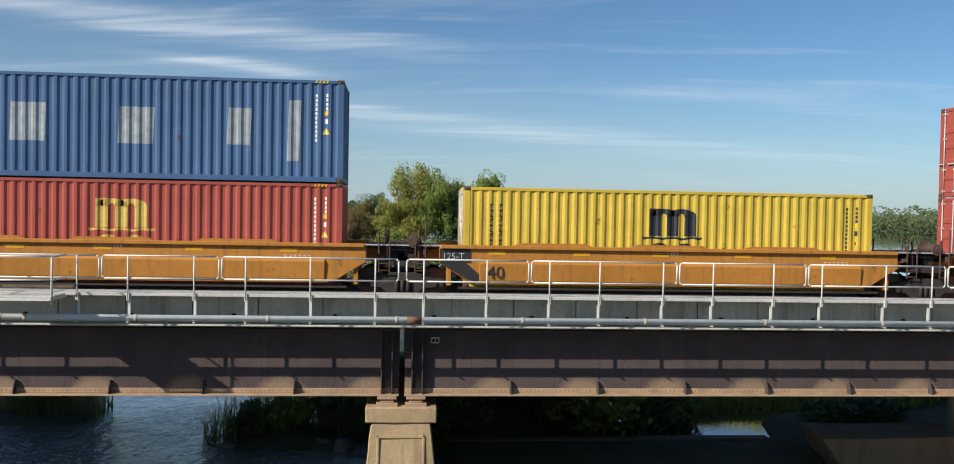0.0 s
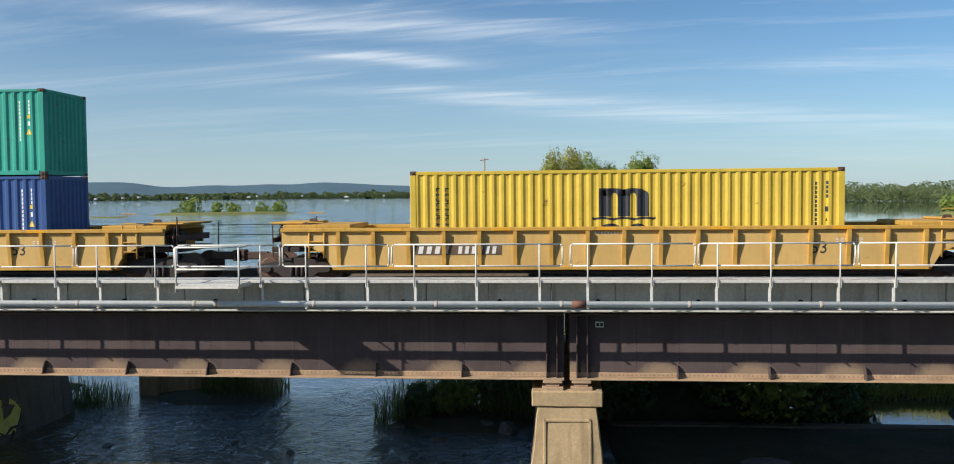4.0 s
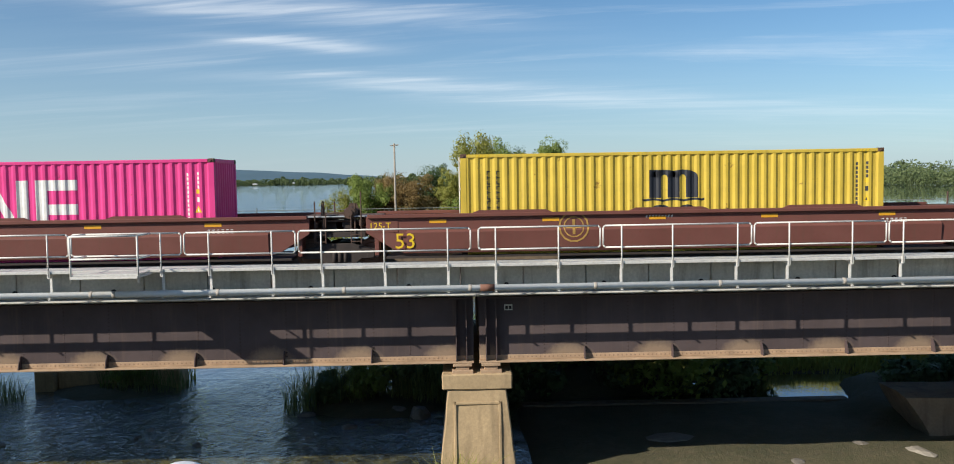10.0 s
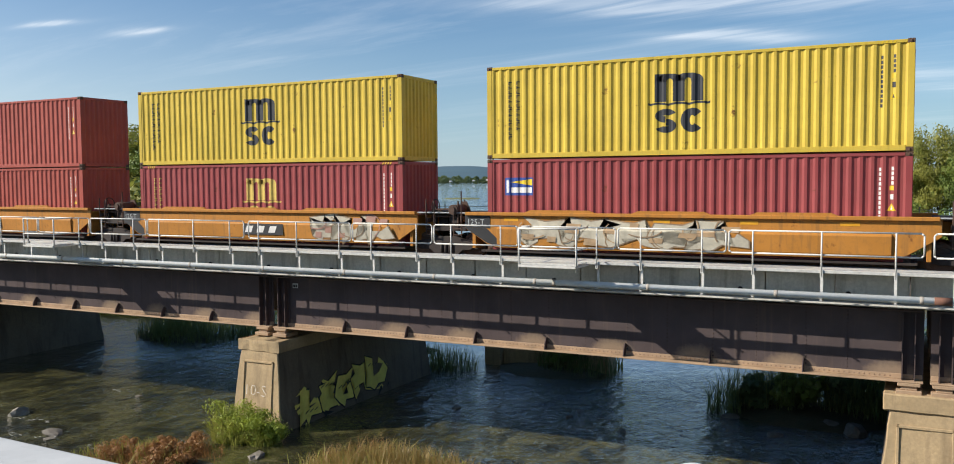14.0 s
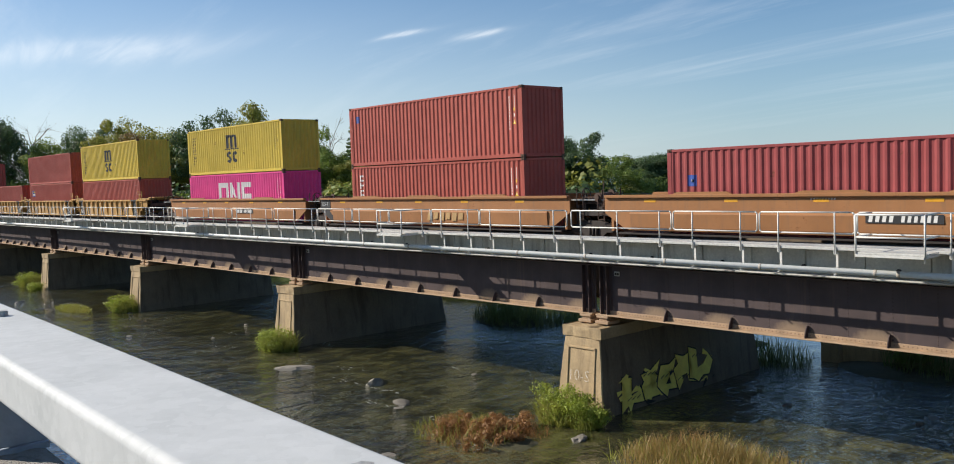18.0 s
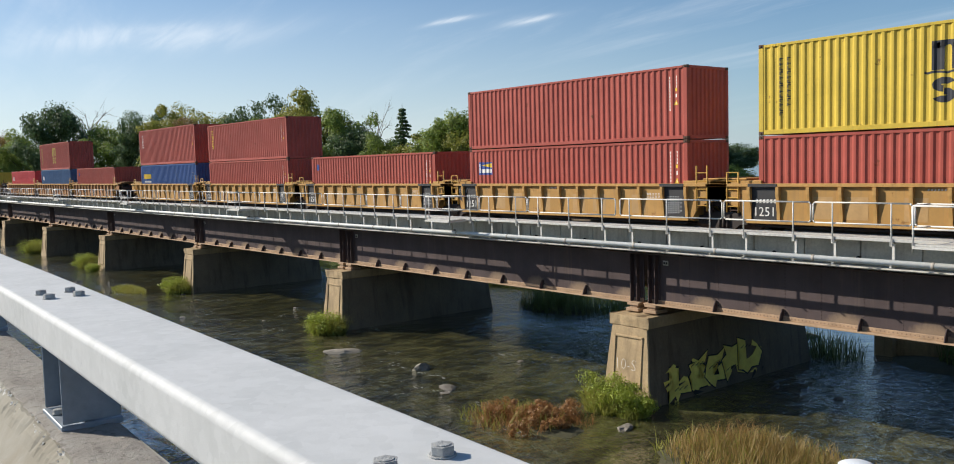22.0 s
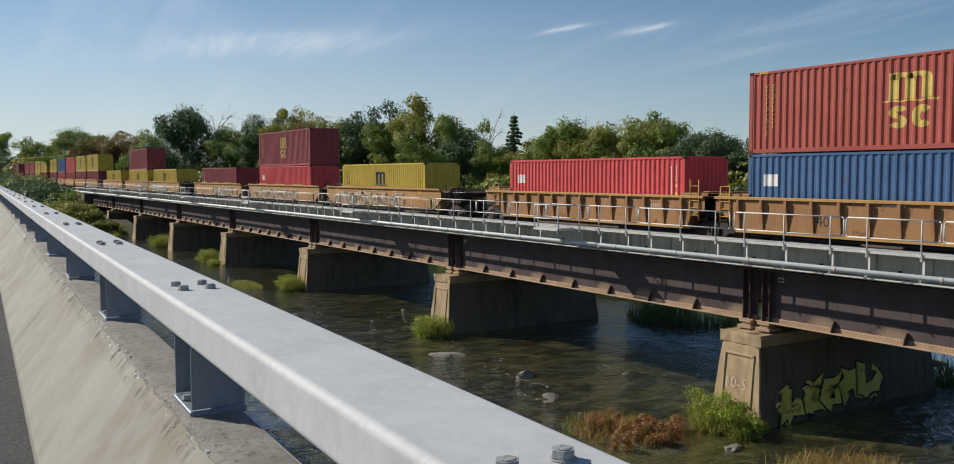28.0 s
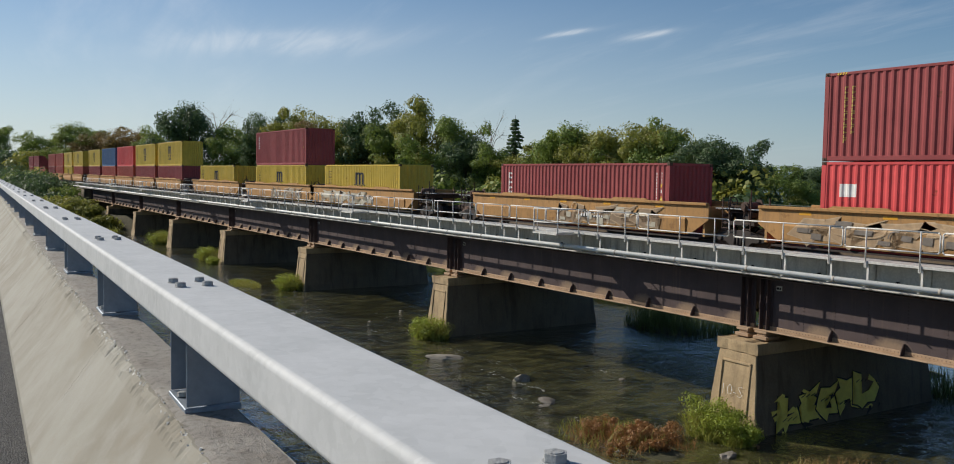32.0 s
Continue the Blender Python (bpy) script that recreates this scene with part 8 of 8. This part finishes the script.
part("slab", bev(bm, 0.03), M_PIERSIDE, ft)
st = thing("old_pier", "weathered concrete stump of an old pier in the river", "pier stump")
bm = box(bmesh.new(), -16.6, 11.0, -1.0, -15.85, 11.9, 0.78)
part("nose", bev(bm, 0.04), M_PIER, st)
bm = box(bmesh.new(), -15.85, 11.3, -1.0, -11.2, 12.3, 0.72)
part("wall", bev(bm, 0.04), M_PIER, st)
# leafy tree leaning over water behind the bridge; hidden crown added to darken reflections
rg = random.Random(61)
ot = thing("leaning_tree", "dark leafy tree leaning out low, added to darken the water reflection", "tree", at=pose(4.4, 10.2, 0))
bm = rod(bmesh.new(), (0, 0, -0.6), (0.9, 0.1, 1.4), 0.16, 8, 0.12)
for ex, ey, ez in ((3.4, -0.6, 2.4), (5.6, 0.2, 2.7), (4.4, 1.2, 2.9), (6.6, 0.4, 2.5), (2.0, 1.0, 2.9), (6.6, -0.7, 2.3)):
    rod(bm, (0.9, 0.1, 1.4), (ex * 0.55, ey * 0.6, ez * 0.8), 0.08, 6, 0.05)
    rod(bm, (ex * 0.55, ey * 0.6, ez * 0.8), (ex, ey, ez), 0.05, 6, 0.02)
part("trunk", fix(bm), M_BARK, ot)
bm = bmesh.new()
for _ in range(64):
    leaf_quads(bm, rg, (rg.uniform(0.6, 6.6), rg.uniform(-1.2, 1.8), rg.uniform(1.2, 2.95)), rg.uniform(0.35, 0.7), 120, 0.15)
part("crown", bm, L_DARK, ot)
lab = thing("end_abutment", "concrete abutment where the bridge meets land", "abutment")
# wall in the darkened concrete; its shade is in the colour
bm = box(bmesh.new(), JOINTS[-1] - 13.4, -1.0, -1.0, JOINTS[-1] - 0.6, 8.6, Z_TOP - 0.005)
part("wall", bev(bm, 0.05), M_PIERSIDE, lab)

# ---- far woods, islands and hills ----
def far_woods(name, rows, leaf, label, size, seed):
    """A belt of many tree clumps: angle from, angle to, distance from, distance to, height, count."""
    rg = random.Random(seed)
    vs, fs = [], []
    for a0, a1, d0, d1, hh, n in rows:
        for i in range(n):
            u = (i + rg.random()) / n
            az, d = a0 + (a1 - a0) * u, d0 + (d1 - d0) * u
            d *= rg.uniform(1.0, 1.12)
            x, y = spot(az, d)
            h = hh * rg.uniform(0.45, 1.15) * (0.85 + 0.3 * noise.noise(Vector((az * 0.35, d * 0.01, seed))))
            r = h * rg.uniform(0.35, 0.6)
            for _ in range(130):
                v = Vector((rg.gauss(0, 1), rg.gauss(0, 1), rg.gauss(0, 1))).normalized()
                p = Vector((x + v.x * r, y + v.y * r, max(0.1, h * 0.55 + v.z * h * 0.48)))
                a = Vector((rg.gauss(0, 1), rg.gauss(0, 1), rg.gauss(0, 1))).normalized()
                b = a.orthogonal().normalized()
                s_ = h * size * rg.uniform(0.6, 1.3)
                k = len(vs)
                vs += [p - a * s_, p + b * s_ * 0.7, p + a * s_, p - b * s_ * 0.7]
                fs.append((k, k + 1, k + 2, k + 3))
    me = bpy.data.meshes.new(name)
    me.from_pydata([tuple(v) for v in vs], [], fs)
    me.materials.append(leaf)
    return tagged(new(name, me), label, "woods", kind="stuff")


far_woods("shore_woods", [(-8.5, -20, 800, 700, 12, 260), (-20, -36, 700, 420, 11, 340), (-9, -34, 900, 640, 16, 300), (-36, -70, 420, 240, 12, 120)], L_FAR, "distant wooded shore of the lake", 0.066, 21)
far_woods("island_shrubs", [(23.5, 22.8, 402, 402, 2.6, 4), (22.5, 22.0, 404, 404, 6.2, 5), (20.7, 20.6, 404, 404, 4.6, 2), (20.0, 19.4, 404, 404, 6.2, 6), (18.3, 17.6, 404, 404, 5.8, 7), (17.2, 16.7, 404, 404, 6.4, 5), (24.0, 16.4, 400, 400, 1.1, 70), (-24, -25.5, 330, 325, 7, 16)], L_GREEN, "low shrubs on a small lake island", 0.11, 22)
far_woods("far_shore_woods", [(42, 6, 2150, 2100, 17, 520), (7, -12, 2100, 1500, 19, 200), (60, 42, 1500, 2100, 19, 160)], L_FAR, "dark tree line of the far lake shore", 0.13, 23)
M_ISLE = plain("island_grass", (0.16, 0.17, 0.05), 0.95, 0, 0.4, 0.4, 0.3)
for a0, a1, d, hh in ((24.7, 15.7, 402, 0.9), (28.2, 25.6, 372, 0.3), (-23.5, -26.5, 330, 0.8)):
    bm = bmesh.new()
    n = 26
    c = spot((a0 + a1) / 2, d)
    ctr = bm.verts.new((c[0], c[1], hh))
    rim = []
    for k in range(n):
        t = 2 * math.pi * k / n
        az = (a0 + a1) / 2 + (a0 - a1) / 2 * math.cos(t) * (1 + 0.1 * noise.noise(Vector((k * 0.7, d, 1))))
        rim.append(bm.verts.new((*spot(az, d + 9 * math.sin(t)), -0.05)))
    md = [bm.verts.new((v.co.x * 0.8 + c[0] * 0.2, v.co.y * 0.8 + c[1] * 0.2, hh * 0.9)) for v in rim]
    for k in range(n):
        j = (k + 1) % n
        bm.faces.new((rim[k], rim[j], md[j], md[k]))
        bm.faces.new((md[k], md[j], ctr))
    tagged(part("lake_island", fix(bm), M_ISLE), "low grassy island in the lake", "island")
# blue of the distant haze is put into the hills' base colour
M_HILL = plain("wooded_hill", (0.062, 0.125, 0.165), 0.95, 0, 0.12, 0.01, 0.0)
bm = bmesh.new()
prev = None
for k in range(161):
    az = 62 - 62 * k / 160
    hgt = 34 + 34 * math.exp(-((az - 27) / 3.2) ** 2) + 26 * math.exp(-((az - 13.5) / 5.0) ** 2) + 14 * math.exp(-((az - 20) / 4.0) ** 2) + 22 * math.exp(-((az - 46) / 7) ** 2) + 7 * noise.noise(Vector((az * 0.4, 0, 2)))
    hgt *= max(0.0, min(1.0, (az - 1.0) / 5))
    col = []
    for dd, hh in ((2500, 0.0), (3100, hgt * 0.55), (3700, hgt), (4100, 0.0)):
        x, y = spot(az, dd)
        col.append(bm.verts.new((x, y, hh - 1)))
    if prev:
        for i in range(3):
            bm.faces.new((prev[i], col[i], col[i + 1], prev[i + 1]))
    prev = col
tagged(part("hills", fix(bm), M_HILL, smooth=True), "long low wooded hills beyond the lake, painted hazy blue", "hills", kind="structure")
M_HOUSE = plain("white_house_paint", (0.62, 0.61, 0.6), 0.8, 0, 0.1)
for k, (az, w) in enumerate(((27.6, 16), (26.1, 11), (25.2, 14), (22.4, 12), (18.7, 18), (18.2, 10), (12.6, 30), (10.2, 12), (15.4, 11))):
    x, y = spot(az, 2090)
    w *= 0.32
    bm = bmesh.new()
    prism(bm, [(-w / 2, 0), (w / 2, 0), (w / 2, 2.2), (0, 3.6), (-w / 2, 2.2)], -4, 4, "y")
    h = tagged(part("shore_house", fix(bm), M_HOUSE), "small white house on the far shore", "house", "houses on the far shore")
    h.matrix_basis = pose(x, y, 3.2 + 1.6 * (k % 3))

motions()
